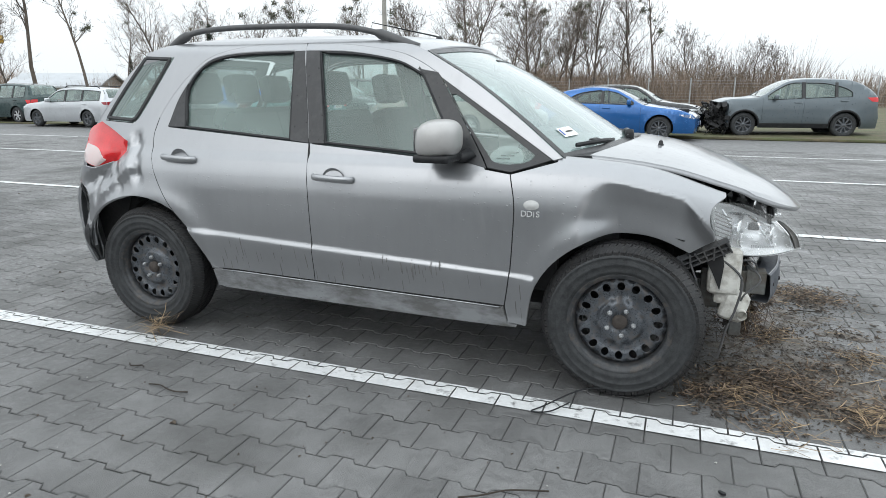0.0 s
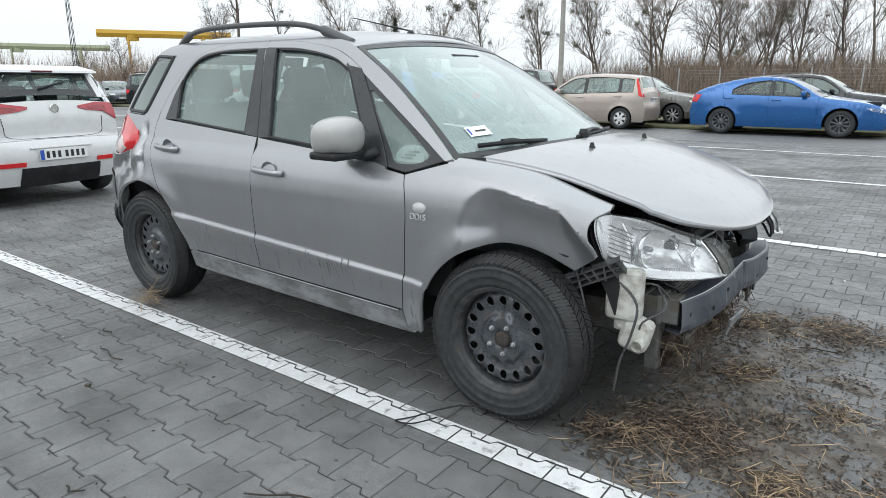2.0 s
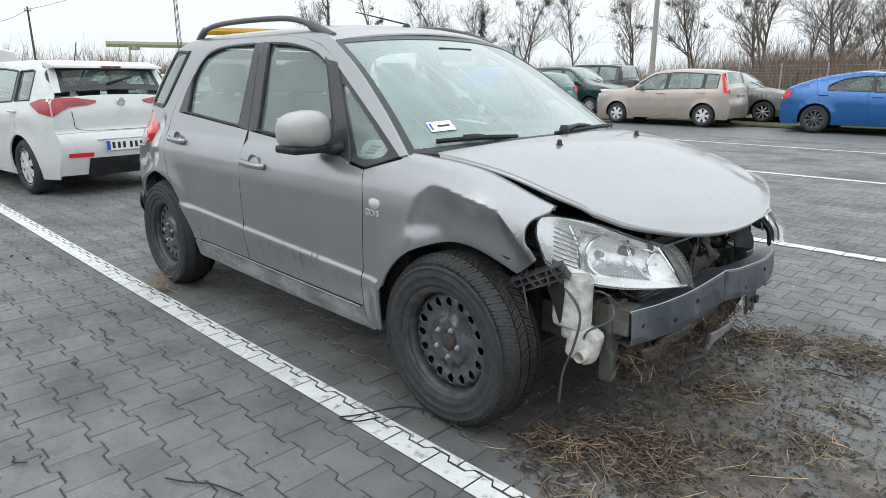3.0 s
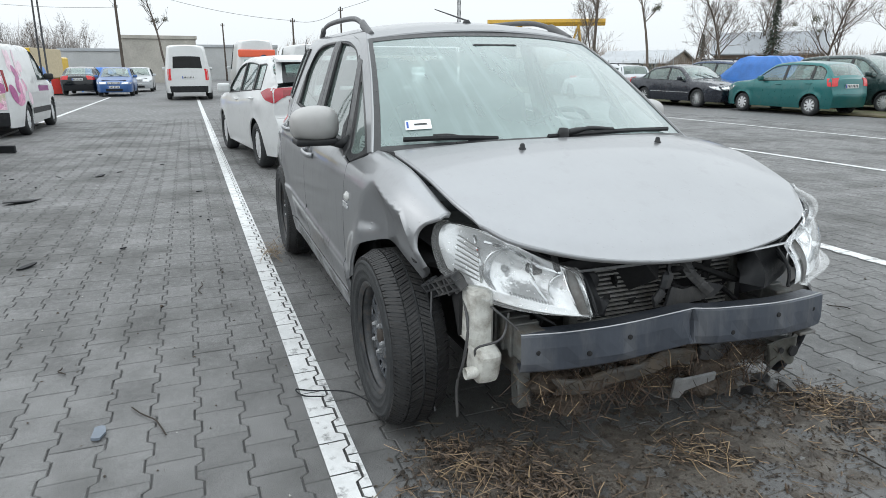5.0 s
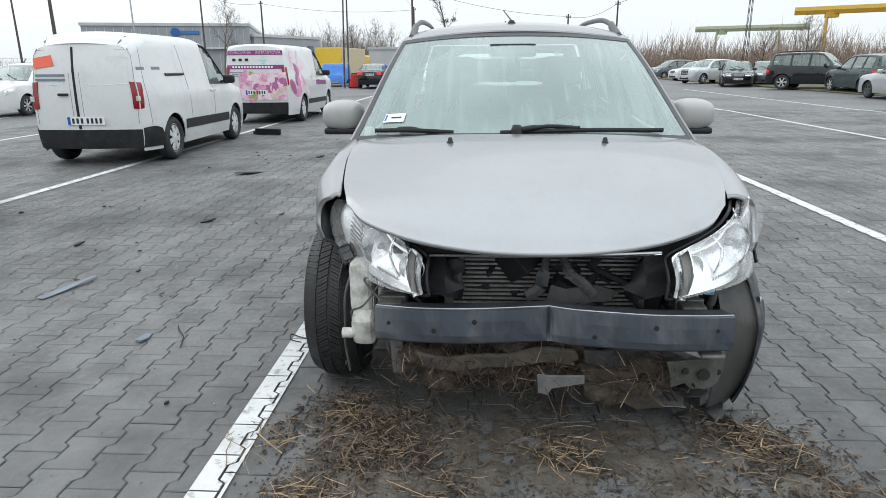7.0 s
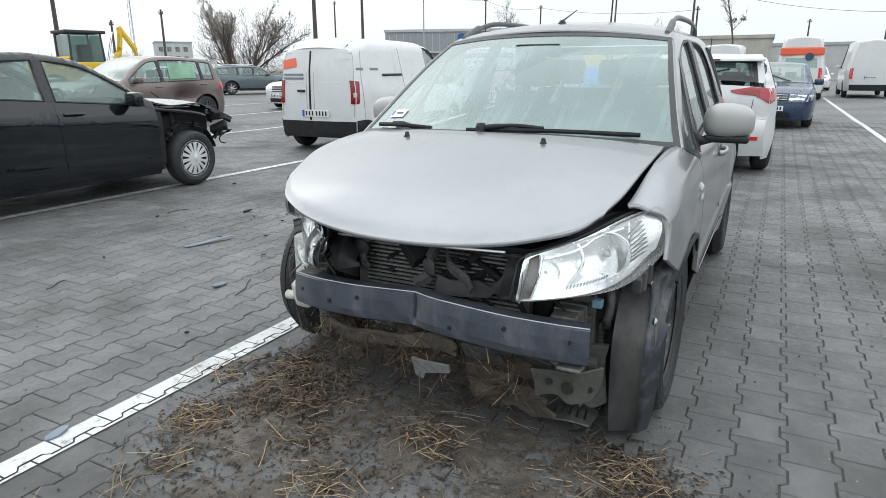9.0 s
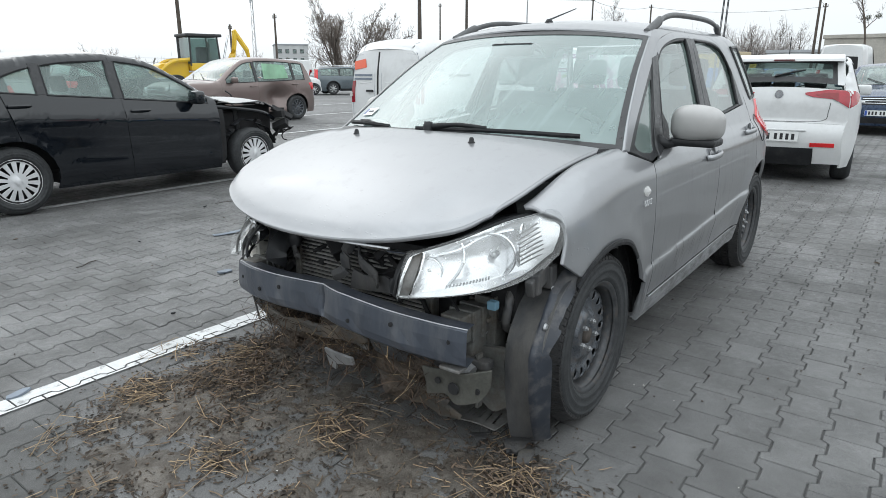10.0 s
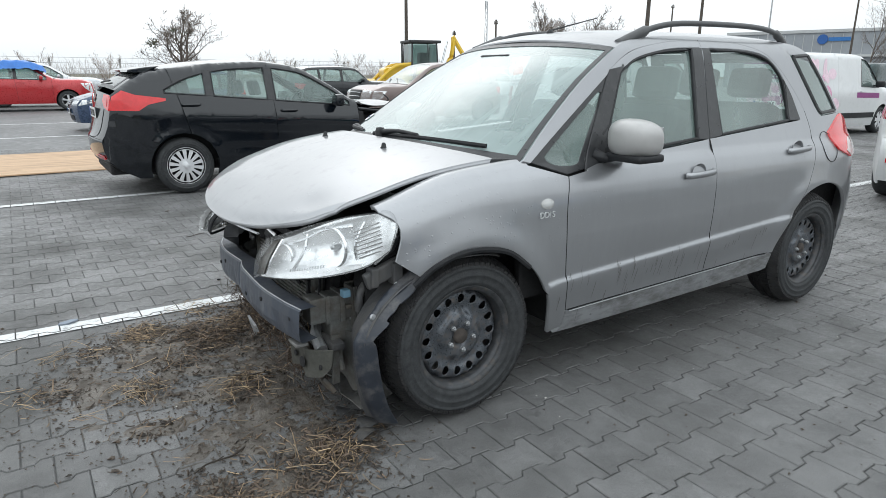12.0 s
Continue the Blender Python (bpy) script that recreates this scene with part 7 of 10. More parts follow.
bottle = part("washer_bottle", bt, M_MILKY, wreck, "milky washer bottle hanging loose", smooth=False)
cap = lathe([(0.0, 0.02), (0.016, 0.018), (0.020, 0.0), (0.020, -0.03)], 16)
bmesh.ops.translate(cap, verts=cap.verts, vec=(0.435, -0.665, 0.365))
part("pump", cap, M_MILKY, bottle, smooth=True)
grid = bmesh.new()
for k in range(7):
    merge(grid, box((0.010, 0.05, 0.085), (0.045 * k - 0.13, 0, 0.012 * math.sin(k)), 0.002, Matrix.Rotation(0.3 * math.sin(2 * k), 4, "Y")))
for zz in (-0.035, 0.0, 0.035):
    merge(grid, box((0.30, 0.045, 0.009), (0, 0, zz), 0.002, Matrix.Rotation(0.05 * zz, 4, "Y")))
bmesh.ops.transform(grid, matrix=Matrix.Translation((0.265, -0.705, 0.615)) @ Matrix.Scale(0.72, 4) @ Euler((0.35, -0.45, 0.22)).to_matrix().to_4x4(), verts=grid.verts)
part("bumper_bracket", grid, M_LINER, wreck, "muddy torn bumper bracket")
for pts, r_ in (([(0.33, -0.66, 0.60), (0.42, -0.68, 0.52), (0.41, -0.69, 0.40), (0.38, -0.70, 0.30), (0.36, -0.69, 0.17)], 0.005), ([(0.45, -0.55, 0.56), (0.50, -0.60, 0.50), (0.44, -0.66, 0.45), (0.42, -0.64, 0.38)], 0.004),
                ([(0.20, -0.72, 0.62), (0.26, -0.75, 0.45), (0.22, -0.74, 0.30), (0.25, -0.73, 0.14)], 0.004), ([(0.36, -0.58, 0.56), (0.46, -0.60, 0.58), (0.50, -0.52, 0.50)], 0.004)):
    part("loose_wire", tube(bend(pts, 5), r_, 6), M_LINER, wreck)
part("front_rail", box((0.30, 0.11, 0.13), (0.30, -0.47, 0.40), 0.01), M_BODYGREY, wreck)
part("front_rail", box((0.30, 0.11, 0.15), (0.30, 0.54, 0.40), 0.01), M_BODYGREY, wreck)
part("support_leg", box((0.05, 0.05, 0.26), (0.43, -0.49, 0.34), 0.006, Matrix.Rotation(0.06, 4, "X")), M_BODYGREY, wreck)

# left side: hanging bracket, fog holder and wheel-arch liner dragged onto the ground
hb = slab(loop([(0.50, 0.36), (0.71, 0.38)], [(0.71, 0.38), (0.70, 0.30), (0.715, 0.16)], [(0.715, 0.16), (0.66, 0.13), (0.60, 0.17), (0.52, 0.17)], [(0.52, 0.17), (0.50, 0.36)], n=3), 0.02, plane="yz")
bmesh.ops.transform(hb, matrix=Matrix.Translation((0.44, -0.02, 0.0)) @ Matrix.Rotation(0.10, 4, "Z"), verts=hb.verts)
brk = part("hanging_bracket", hb, M_BODYGREY, wreck, "bent grey bracket under the beam")
part("bracket_rib", box((0.03, 0.012, 0.20), (0.445, 0.62, 0.27), 0.003), M_BODYGREY, brk)
part("bracket_rib", box((0.05, 0.14, 0.03), (0.45, 0.60, 0.34), 0.006), M_LINER, brk)
fh = tube(bend([(0.42, 0.50, 0.33), (0.45, 0.54, 0.27), (0.46, 0.60, 0.235)], 4), 0.020, 9, squash=(0.7, 1.0))
merge(fh, tube(bend([(0.40, 0.56, 0.30), (0.42, 0.61, 0.27), (0.425, 0.635, 0.225)], 4), 0.012, 8))
part("fog_holder", fh, M_BODYGREY, wreck, "bent fog lamp holder")
up_ = slab(loop([(0.545, 0.545), (0.625, 0.545)], [(0.625, 0.545), (0.632, 0.36), (0.665, 0.285)], [(0.665, 0.285), (0.64, 0.20), (0.57, 0.165), (0.50, 0.185)], [(0.50, 0.185), (0.535, 0.30), (0.545, 0.545)], n=4), 0.010, plane="yz")
bmesh.ops.transform(up_, matrix=Matrix.Translation((0.36, 0, 0)), verts=up_.verts)
merge(up_, box((0.075, 0.008, 0.30), (0.325, 0.548, 0.40), 0.003))
merge(up_, box((0.075, 0.008, 0.22), (0.325, 0.625, 0.44), 0.003))
merge(up_, box((0.030, 0.060, 0.018), (0.375, 0.588, 0.470), 0.005))
up_ = part("bay_upright", up_, M_BODYGREY, wreck, "channel-shaped grey upright with a bent foot")
for y, z in ((0.585, 0.42), (0.575, 0.26), (0.535, 0.215)):
    b = lathe([(0.0, 0.008), (0.008, 0.008), (0.010, 0.0), (0.016, 0.0), (0.016, -0.003)], 10)
    bmesh.ops.rotate(b, verts=b.verts, matrix=Matrix.Rotation(-math.pi / 2, 3, "Z"))
    bmesh.ops.translate(b, verts=b.verts, vec=(0.368, y, z))
    part("bolt", b, M_GALV, up_)
# crushed tube ends of the crash box
for k in range(3):
    part("torn_tube", tube(bend([(0.40, 0.40 + 0.02 * k, 0.335 - 0.012 * k), (0.425, 0.47 + 0.012 * k, 0.298 - 0.016 * k), (0.43, 0.545 + 0.006 * k, 0.262 - 0.018 * k)], 4), 0.021, 9, squash=(0.6, 1.0)), M_BODYGREY, wreck)
ct = tube(bend([(0.44, 0.46, 0.375), (0.485, 0.53, 0.352), (0.50, 0.625, 0.315)], 4), [0.026, 0.026, 0.027, 0.027, 0.028, 0.028, 0.029, 0.030, 0.031], 10, squash=(0.75, 1.15))
part("torn_tube", ct, M_GALV, wreck, "bright torn tube end under the beam")
part("torn_tube", tube(bend([(0.43, 0.44, 0.335), (0.475, 0.52, 0.305), (0.49, 0.60, 0.268)], 4), 0.022, 9, squash=(0.5, 1.2)), M_BODYGREY, wreck)
# slotted splash tray fallen on the pavers
slots = []
for j in range(5):
    for a, b in ((0.30, 0.285 + 0.030 * j), (0.33, 0.520 + 0.030 * j)):
        slots.append([(a, b), (a + 0.085, b + 0.010), (a + 0.085, b + 0.020), (a, b + 0.010)])
tray = sheet(loop([(0.10, 0.22), (0.28, 0.21), (0.40, 0.245)], [(0.40, 0.245), (0.44, 0.30), (0.415, 0.42), (0.455, 0.52), (0.44, 0.68)], [(0.44, 0.68), (0.33, 0.69), (0.30, 0.66), (0.10, 0.70)], [(0.10, 0.70), (0.10, 0.22)], n=4),
             lambda u, v: (u - 0.09, v - 0.05, 0.040 + 0.14 * ease(0.32, 0.10, u) + 0.05 * max(0.42 - v, 0) + 0.014 * math.exp(-((v - 0.46) / 0.045) ** 2) + 0.005 * math.sin(30 * v + 6 * u)), 0.022, slots, 0.006)
link("splash_tray", tray, M_TRAY, wreck, "slotted muddy tray torn down to the pavers")
part("hose", tube(bend([(0.30, 0.66, 0.60), (0.36, 0.68, 0.54), (0.36, 0.67, 0.46), (0.30, 0.66, 0.42)], 5), 0.016, 8), M_LINER, wreck, smooth=True)
part("connector", box((0.030, 0.034, 0.030), (0.405, 0.645, 0.540), 0.005), shade("pale_blue_connector", (0.15, 0.28, 0.37), 0.5), wreck, "pale blue wiring plug")
mb = box((0.15, 0.03, 0.06), (0.31, 0.765, 0.635), 0.008, Matrix.Rotation(0.35, 4, "Y"))
merge(mb, box((0.04, 0.05, 0.08), (0.26, 0.77, 0.63), 0.006))
merge(mb, box((0.03, 0.05, 0.07), (0.35, 0.765, 0.625), 0.006))
part("bumper_bracket", mb, M_LINER, wreck, "black bumper mount")


def liner(u, v):
    """Arch liner: from over the wheel round its front and down to the ground."""
    a = math.radians(118 - 148 * u)
    r_ = 0.360 + 0.075 * ease(0.42, 0.78, u) + 0.010 * math.sin(7 * u + 3 * v)
    x, z = 0.0 + r_ * math.cos(a), 0.33 + r_ * math.sin(a)
    if u > 0.72:
        k = (u - 0.72) / 0.28
        x, z = x * (1 - k) + (0.36 - 0.08 * v) * k, z * (1 - k) + 0.02 * k
    w = ease(0.40, 0.60, u)
    return (x, 0.635 + 0.192 * v + 0.065 * w * (1 - v) + 0.015 * math.sin(11 * u) * v, max(z, 0.012))


lo = loop([(0.0, 0.0), (0.5, 0.0), (1.0, 0.05)], [(1.0, 0.05), (1.0, 0.9)], [(1.0, 0.9), (0.8, 1.0), (0.62, 1.06), (0.50, 1.14), (0.38, 1.17), (0.2, 1.16), (0.0, 1.10)], [(0.0, 1.10), (0.0, 0.0)])
ln = link("arch_liner", sheet(lo, liner, (0.05, 0.12), flange=0.006), M_LINER, wreck, "black wheel-arch liner torn down to the ground")
for u, v in ((0.22, 0.85), (0.33, 0.9), (0.50, 0.82), (0.64, 0.94), (0.12, 0.85)):
    b = lathe([(0.0, 0.006), (0.010, 0.005), (0.013, -0.002)], 10)
    bmesh.ops.translate(b, verts=b.verts, vec=Vector(liner(u, v)) + Vector((0.004, 0.006, 0.006)))
    part("liner_clip", b, M_GALV, ln)
lipb = tube(bend([(-0.30, 0.880, 0.585), (-0.17, 0.890, 0.672), (0.0, 0.892, 0.700), (0.14, 0.885, 0.668), (0.24, 0.872, 0.600)], 5), 0.012, 6, squash=(0.5, 1.0))
part("arch_lip", lipb, M_BLACK, ln)
fo = loop([(0.36, 0.92), (0.45, 0.86), (0.60, 0.80), (0.70, 0.78), (0.80, 0.80), (0.93, 0.84)], [(0.93, 0.84), (0.95, 0.98)], [(0.95, 0.98), (0.86, 1.00), (0.74, 1.03), (0.715, 1.00), (0.66, 1.06), (0.64, 1.02), (0.56, 1.08), (0.46, 1.09), (0.37, 1.05)], [(0.37, 1.05), (0.36, 0.92)])
link("liner_edge", sheet(fo, lambda u, v: tuple(Vector(liner(u, v)) + Vector((0.024 + 0.012 * math.sin(9 * u) + 0.005 * math.sin(17 * v) - 0.34 * max(v - 0.86, 0) * ease(0.4, 0.55, u), 0.004 + 0.10 * max(v - 0.86, 0), 0.010 if u < 0.6 else 0.0))), (0.03, 0.08), flange=0.012), M_FLANGE, ln, "blue-grey plastic edge of the liner")
# bracket plate that hangs below the beam's end, with the torn tray under it
M_PLATE_OLD = shade("dull_bracket_plate", (0.085, 0.085, 0.075), 0.55, metal=0.3, var=0.3, scale=12, dirt=(0.05, 0.045, 0.038, 0.7), dscale=10, dcut=(0.45, 0.65))
bo = loop([(0.47, 0.33), (0.60, 0.335), (0.70, 0.345)], [(0.70, 0.345), (0.695, 0.28), (0.67, 0.235)], [(0.67, 0.235), (0.60, 0.225), (0.56, 0.250), (0.49, 0.235)], [(0.49, 0.235), (0.485, 0.28), (0.47, 0.33)])
hb = link("hanging_bracket", sheet(bo, lambda y, z: (0.565 - 0.10 * ease(0.60, 0.74, y) + 0.006 * math.sin(30 * y), y, z), 0.03, flange=0.012), M_PLATE_OLD, wreck, "dull metal bracket hanging below the beam")
# dark discs on the plate for the shade inside its bolt holes
for y, z, r in ((0.536, 0.297, 0.011), (0.60, 0.285, 0.020), (0.665, 0.275, 0.010)):
    b = lathe([(0.0, 0.002), (r, 0.002), (r * 1.1, -0.004)], 14)
    bmesh.ops.transform(b, matrix=Matrix.Translation((0.572 - 0.10 * ease(0.60, 0.74, y), y, z)) @ Matrix.Rotation(-math.pi / 2, 4, "Z"), verts=b.verts)
    part("bolt_hole", b, M_DARK, hb)
part("bracket_foot", box((0.05, 0.08, 0.012), (0.585, 0.610, 0.372), 0.004), M_TRAY, wreck, "bright bent foot under the beam's end")
part("latch_bar", tube(bend([(0.650, 0.06, 0.738), (0.660, 0.22, 0.746), (0.640, 0.395, 0.748)], 5), 0.007, 6, squash=(1.0, 0.6)), M_GALV, wreck, "thin bright bar under the bonnet's edge")
rt_ = random.Random(17)
for x, y, w, h in ((0.33, 0.74, 0.13, 0.06), (0.40, 0.60, 0.08, 0.04), (0.44, 0.80, 0.10, 0.03)):
    o = [(x + w * rt_.uniform(0.45, 1.0) * math.cos(a), y + h * rt_.uniform(0.4, 1.1) * math.sin(a)) for a in [2 * math.pi * q / 15 for q in range(15)]]
    rag = sheet(o, lambda u, v, k=x: (u, v, 0.014 + 0.030 * abs(math.sin(23 * u + 17 * v + 9 * k))), 0.02, flange=0.004)
    link("torn_plastic", rag, M_RAG, wreck, "torn black plastic dragging on the pavers")

# mirrors
for side in (1, -1):
    cx, cy, cz = -0.835, side * 0.915, 1.070
    bm = bmesh.new()
    bmesh.ops.create_uvsphere(bm, u_segments=32, v_segments=20, radius=1.0)
    for v in bm.verts:
        p = v.co.copy()
        sx, sy, sz = (math.copysign(abs(c) ** 0.68, c) for c in p)
        taper = 1 - 0.12 * max(sy * side, 0)
        v.co = Vector((cx + sx * 0.105 * (0.75 if sx < 0 else 1.0), cy + sy * 0.110, cz + sz * (0.086 if sz > 0 else 0.082) * taper + 0.008 * sx))
    cover = part("door_mirror", bm, M_CAP, wreck, "grey door mirror with a black underside", smooth=True)
    low = box((0.160, 0.190, 0.034), (cx + 0.005, cy, cz - 0.074), 0.015, seg=3)
    part("mirror_base", low, M_BLACK, cover, smooth=True)
    part("mirror_stalk", tube([(cx + 0.03, cy - side * 0.07, cz - 0.075), (cx + 0.07, side * 0.81, cz - 0.085), (cx + 0.10, side * 0.77, cz - 0.07)], [0.035, 0.035, 0.05], 8, squash=(1, 0.6)), M_BLACK, cover, smooth=True)
    sail = slab([(-0.72, 0.975), (-0.86, 0.985), (-0.90, 1.06), (-0.86, 1.13), (-0.80, 1.09)], 0.02)
    bmesh.ops.transform(sail, matrix=Matrix.Translation((0, side * 0.775, 0)) @ Matrix.Translation((0, 0, 1.0)) @ Matrix.Rotation(side * 0.36, 4, "X") @ Matrix.Translation((0, 0, -1.0)), verts=sail.verts)
    part("mirror_sail", sail, M_BLACK, cover)
    part("mirror_glass", box((0.006, 0.145, 0.100), (cx - 0.074, cy, cz + 0.003), 0.002), M_CHROME, cover)

# wipers, aerial, papers
for p0, p1, b0, b1 in (((-0.20, -0.40, 1.035), (-0.24, -0.55, 1.058), (-0.285, -0.66, 1.045), (-0.165, -0.30, 1.048)), ((-0.115, -0.03, 1.062), (-0.16, 0.24, 1.066), (-0.115, -0.10, 1.052), (-0.262, 0.62, 1.047))):
    arm = part("wiper", tube(bend([p0, tuple((Vector(p0) + Vector(p1)) / 2 + Vector((0, 0, 0.012))), p1], 4), [0.014] * 3 + [0.010] * 6, 6), M_BLACK, wreck, smooth=True)
    part("wiper_blade", tube(bend([b0, tuple((Vector(b0) + Vector(b1)) / 2 + Vector((0.03, 0, 0.008))), b1], 5), 0.009, 6, squash=(0.7, 1.2)), M_BLACK, arm)
    k = lathe([(0.0, 0.02), (0.018, 0.018), (0.024, 0.0), (0.024, -0.03)], 12, "z")
    bmesh.ops.translate(k, verts=k.verts, vec=Vector(p0) + Vector((0, 0, 0.004)))
    part("wiper_pivot", k, M_BLACK, arm, smooth=True)
base = lathe([(0.0, 0.035), (0.012, 0.034), (0.022, 0.02), (0.03, 0.0), (0.03, -0.02)], 14, "z")
bmesh.ops.translate(base, verts=base.verts, vec=(-1.165, -0.012, 1.535))
an = part("aerial", base, M_BLACK, wreck, smooth=True)
part("aerial_rod", tube([(-1.17, -0.012, 1.566), (-1.56, -0.045, 1.652)], [0.005, 0.0028], 6), M_BLACK, an)

stick = sheet([(1.062, -0.845), (1.096, -0.845), (1.096, -0.712), (1.062, -0.712)], lambda z, v: tuple(Vector(screen(z, v)) + Vector((0.004, 0, 0.004))), 0.02, flange=0.001, flip=True)
st = link("permit_sticker", stick, M_PAPER, wreck, "white sticker with dark marks")
mark = sheet([(1.068, -0.839), (1.090, -0.839), (1.090, -0.829), (1.068, -0.829)], lambda z, v: tuple(Vector(screen(z, v)) + Vector((0.006, 0, 0.006))), 0.02, flange=0.001, flip=True)
link("mark", mark, M_BLUE_BAND, st)
mark = sheet([(1.0765, -0.800), (1.0815, -0.800), (1.0815, -0.735), (1.0765, -0.735)], lambda z, v: tuple(Vector(screen(z, v)) + Vector((0.006, 0, 0.006))), 0.02, flange=0.001, flip=True)
link("mark", mark, M_INK, st)
pp = slab(loop([(-0.655, 0.962), (-0.50, 0.970)], [(-0.50, 0.970), (-0.495, 1.0), (-0.535, 1.035), (-0.60, 1.035)], [(-0.60, 1.035), (-0.64, 1.005), (-0.655, 0.962)]), 0.03)
bmesh.ops.translate(pp, verts=pp.verts, vec=(0, -0.735, 0))
papers = part("crumpled_papers", pp, M_PAPER, wreck, "crumpled white papers behind the quarter glass")
for k in range(3):
    part("print_line", box((0.06, 0.004, 0.006), (-0.585 + 0.02 * k, -0.752, 0.985 + 0.014 * k)), M_INK, papers)


def lettering(text, m, size, mat, parent, name="badge", depth=0.002, label=""):
    cu = bpy.data.curves.new(name, "FONT")
    cu.body, cu.size, cu.extrude, cu.align_x, cu.align_y = text, size, depth, "CENTER", "CENTER"
    tmp = new("tmp_text", cu)
    me = bpy.data.meshes.new_from_object(tmp.evaluated_get(bpy.context.evaluated_depsgraph_get()))
    bpy.data.objects.remove(tmp)
    ob = link(name, me, mat, parent, label)
    ob.matrix_basis = m
    return ob


for side in (-1, 1):
    mark_ = thing_part("badge", wreck, "small chrome engine badge")
    bx, bz = (-0.425, 0.768) if side < 0 else (-0.392, 0.788)
    for ch, off in (("D", -0.034), ("D", -0.009), ("i", 0.010), ("S", 0.027)):
        x = bx - side * off
        by = side_y(x, bz) + 0.007 - (right_dent(x, bz) if side < 0 else 0)
        lettering(ch, Matrix.Translation((x, side * by, bz)) @ Euler((math.pi / 2, 0, 0 if side < 0 else math.pi)).to_matrix().to_4x4(), 0.036, M_BADGE, mark_, "letter")
# dark ring laid on the flank for the shade round the fuel flap
cap = [flank_pt for flank_pt in (left(u, v, 0.001) for u, v in circle(-2.66, 0.93, 0.085, 28, 0.95, 1.0))]
part("fuel_flap_gap", tube(cap + cap[:1], 0.0022, 5), M_DARK, wreck)

# dried drips of road dirt on the lower doors and sills
rd_ = random.Random(61)
for side in (1, -1):
    V, F = [], []
    for k in range(60):
        x = rd_.uniform(-2.05, -0.46)
        z1 = S_CREASE(x) - rd_.choice((0.0, 0.02, 0.06, 0.10)) - rd_.uniform(0.0, 0.05)
        if rd_.random() < 0.35:
            x, z1 = rd_.gauss(-0.95, 0.22), S_CREASE(-0.95) + rd_.uniform(-0.04, 0.03)
        L, w_ = rd_.uniform(0.02, 0.10), rd_.uniform(0.0010, 0.0030)
        i0 = len(V)
        for q in range(5):
            z, ww = z1 - L * q / 4, w_ * (0.5, 1.0, 0.8, 0.7, 0.25)[q] * rd_.uniform(0.7, 1.2)
            for s_ in (-1, 1):
                V.append(FLANK[side](x + s_ * ww + 0.02 * L * q, z, 0.0016))
        F += [(i0 + 2 * q, i0 + 2 * q + 1, i0 + 2 * q + 3, i0 + 2 * q + 2) for q in range(4)]
    me = bpy.data.meshes.new("drips")
    me.from_pydata(V, [], F)
    tagged(link("dirt_film", me, M_DRIP, wreck, "dark dried dirt drips"), kind="stuff")

# tail: gate, bumper, torn corner
R_X = steps((0.28, -3.10), (0.40, -3.14), (0.60, -3.145), (0.74, -3.12), (0.80, -3.07), (0.95, -3.075), (1.08, -3.05), (1.15, -2.985), (1.48, -2.70))


def tailface(z, v):
    x = R_X(z)
    return (x - 0.05 * (1 - v * v), v * max(side_y(max(x, -3.05), z) - 0.03, 0.3), z)


gate = link("tailgate", sheet([(0.79, -1), (1.49, -1), (1.49, 1), (0.79, 1)], tailface, (0.06, 0.2), holes=[[(1.13, -0.8), (1.13, 0.8), (1.43, 0.82), (1.43, -0.82)]], flange=0.02), M_PAINT, wreck, "grey tailgate")
link("rear_glass", sheet([(1.12, -0.82), (1.44, -0.84), (1.44, 0.84), (1.12, 0.82)], lambda z, v: tuple(Vector(tailface(z, v)) + Vector((0.004, 0, 0))), 0.15, flange=0.004), M_GLASS2, gate)
link("rear_bumper", sheet([(0.28, -1), (0.775, -1), (0.775, 1), (0.28, 1)], tailface, (0.06, 0.2), flange=0.02), M_PAINT, wreck, "cracked grey rear bumper")
for side in (1, -1):
    bo = loop([(-3.02, 0.68), (-3.09, 0.74), (-3.11, 0.72)], [(-3.11, 0.72), (-3.135, 0.60), (-3.13, 0.40), (-3.09, 0.29)], [(-3.15, 0.29), (-3.05, 0.30)], [(-3.05, 0.30), (-3.03, 0.45), (-3.0, 0.56), (-3.02, 0.68)])
    off = 0.0 if side > 0 else 0.025
    bs = sheet(bo, lambda x, z: (x, side * (side_y(max(x, -3.10), z) - 0.16 * ease(-3.06, -3.18, x) + off * math.sin(17 * z)), z), 0.03, flange=0.015, flip=side > 0)
    link("bumper_corner", bs, M_PAINT, wreck, "torn bumper corner" if side < 0 else "")
# dark patches laid on the torn right corner for the shade in its holes
for jag in (loop([(-3.135, 0.735), (-3.09, 0.765), (-3.045, 0.70), (-3.06, 0.655), (-3.02, 0.60), (-3.075, 0.62), (-3.09, 0.68), (-3.135, 0.735)]),
            loop([(-3.06, 0.50), (-3.03, 0.53), (-2.995, 0.46), (-3.03, 0.40), (-3.02, 0.33), (-3.065, 0.30), (-3.075, 0.40), (-3.06, 0.50)])):
    tear = sheet(jag, lambda x, z: (x, -(side_y(max(x, -3.10), z) - 0.16 * ease(-3.06, -3.18, x) + 0.025 * math.sin(17 * z) + 0.010), z), 0.03, flange=0.010)
    link("torn_edge", tear, M_BLACK, wreck, "dark patch standing for a torn hole")

# cabin
seat_set(wreck, (-1.42, -2.28), 0.80, 0.56)
part("dash_top", box((0.42, 1.36, 0.12), (-0.46, 0, 0.965), 0.05), M_DASH, wreck)
part("instrument_hood", box((0.20, 0.36, 0.09), (-0.62, 0.36, 1.02), 0.04), M_DASH, wreck)
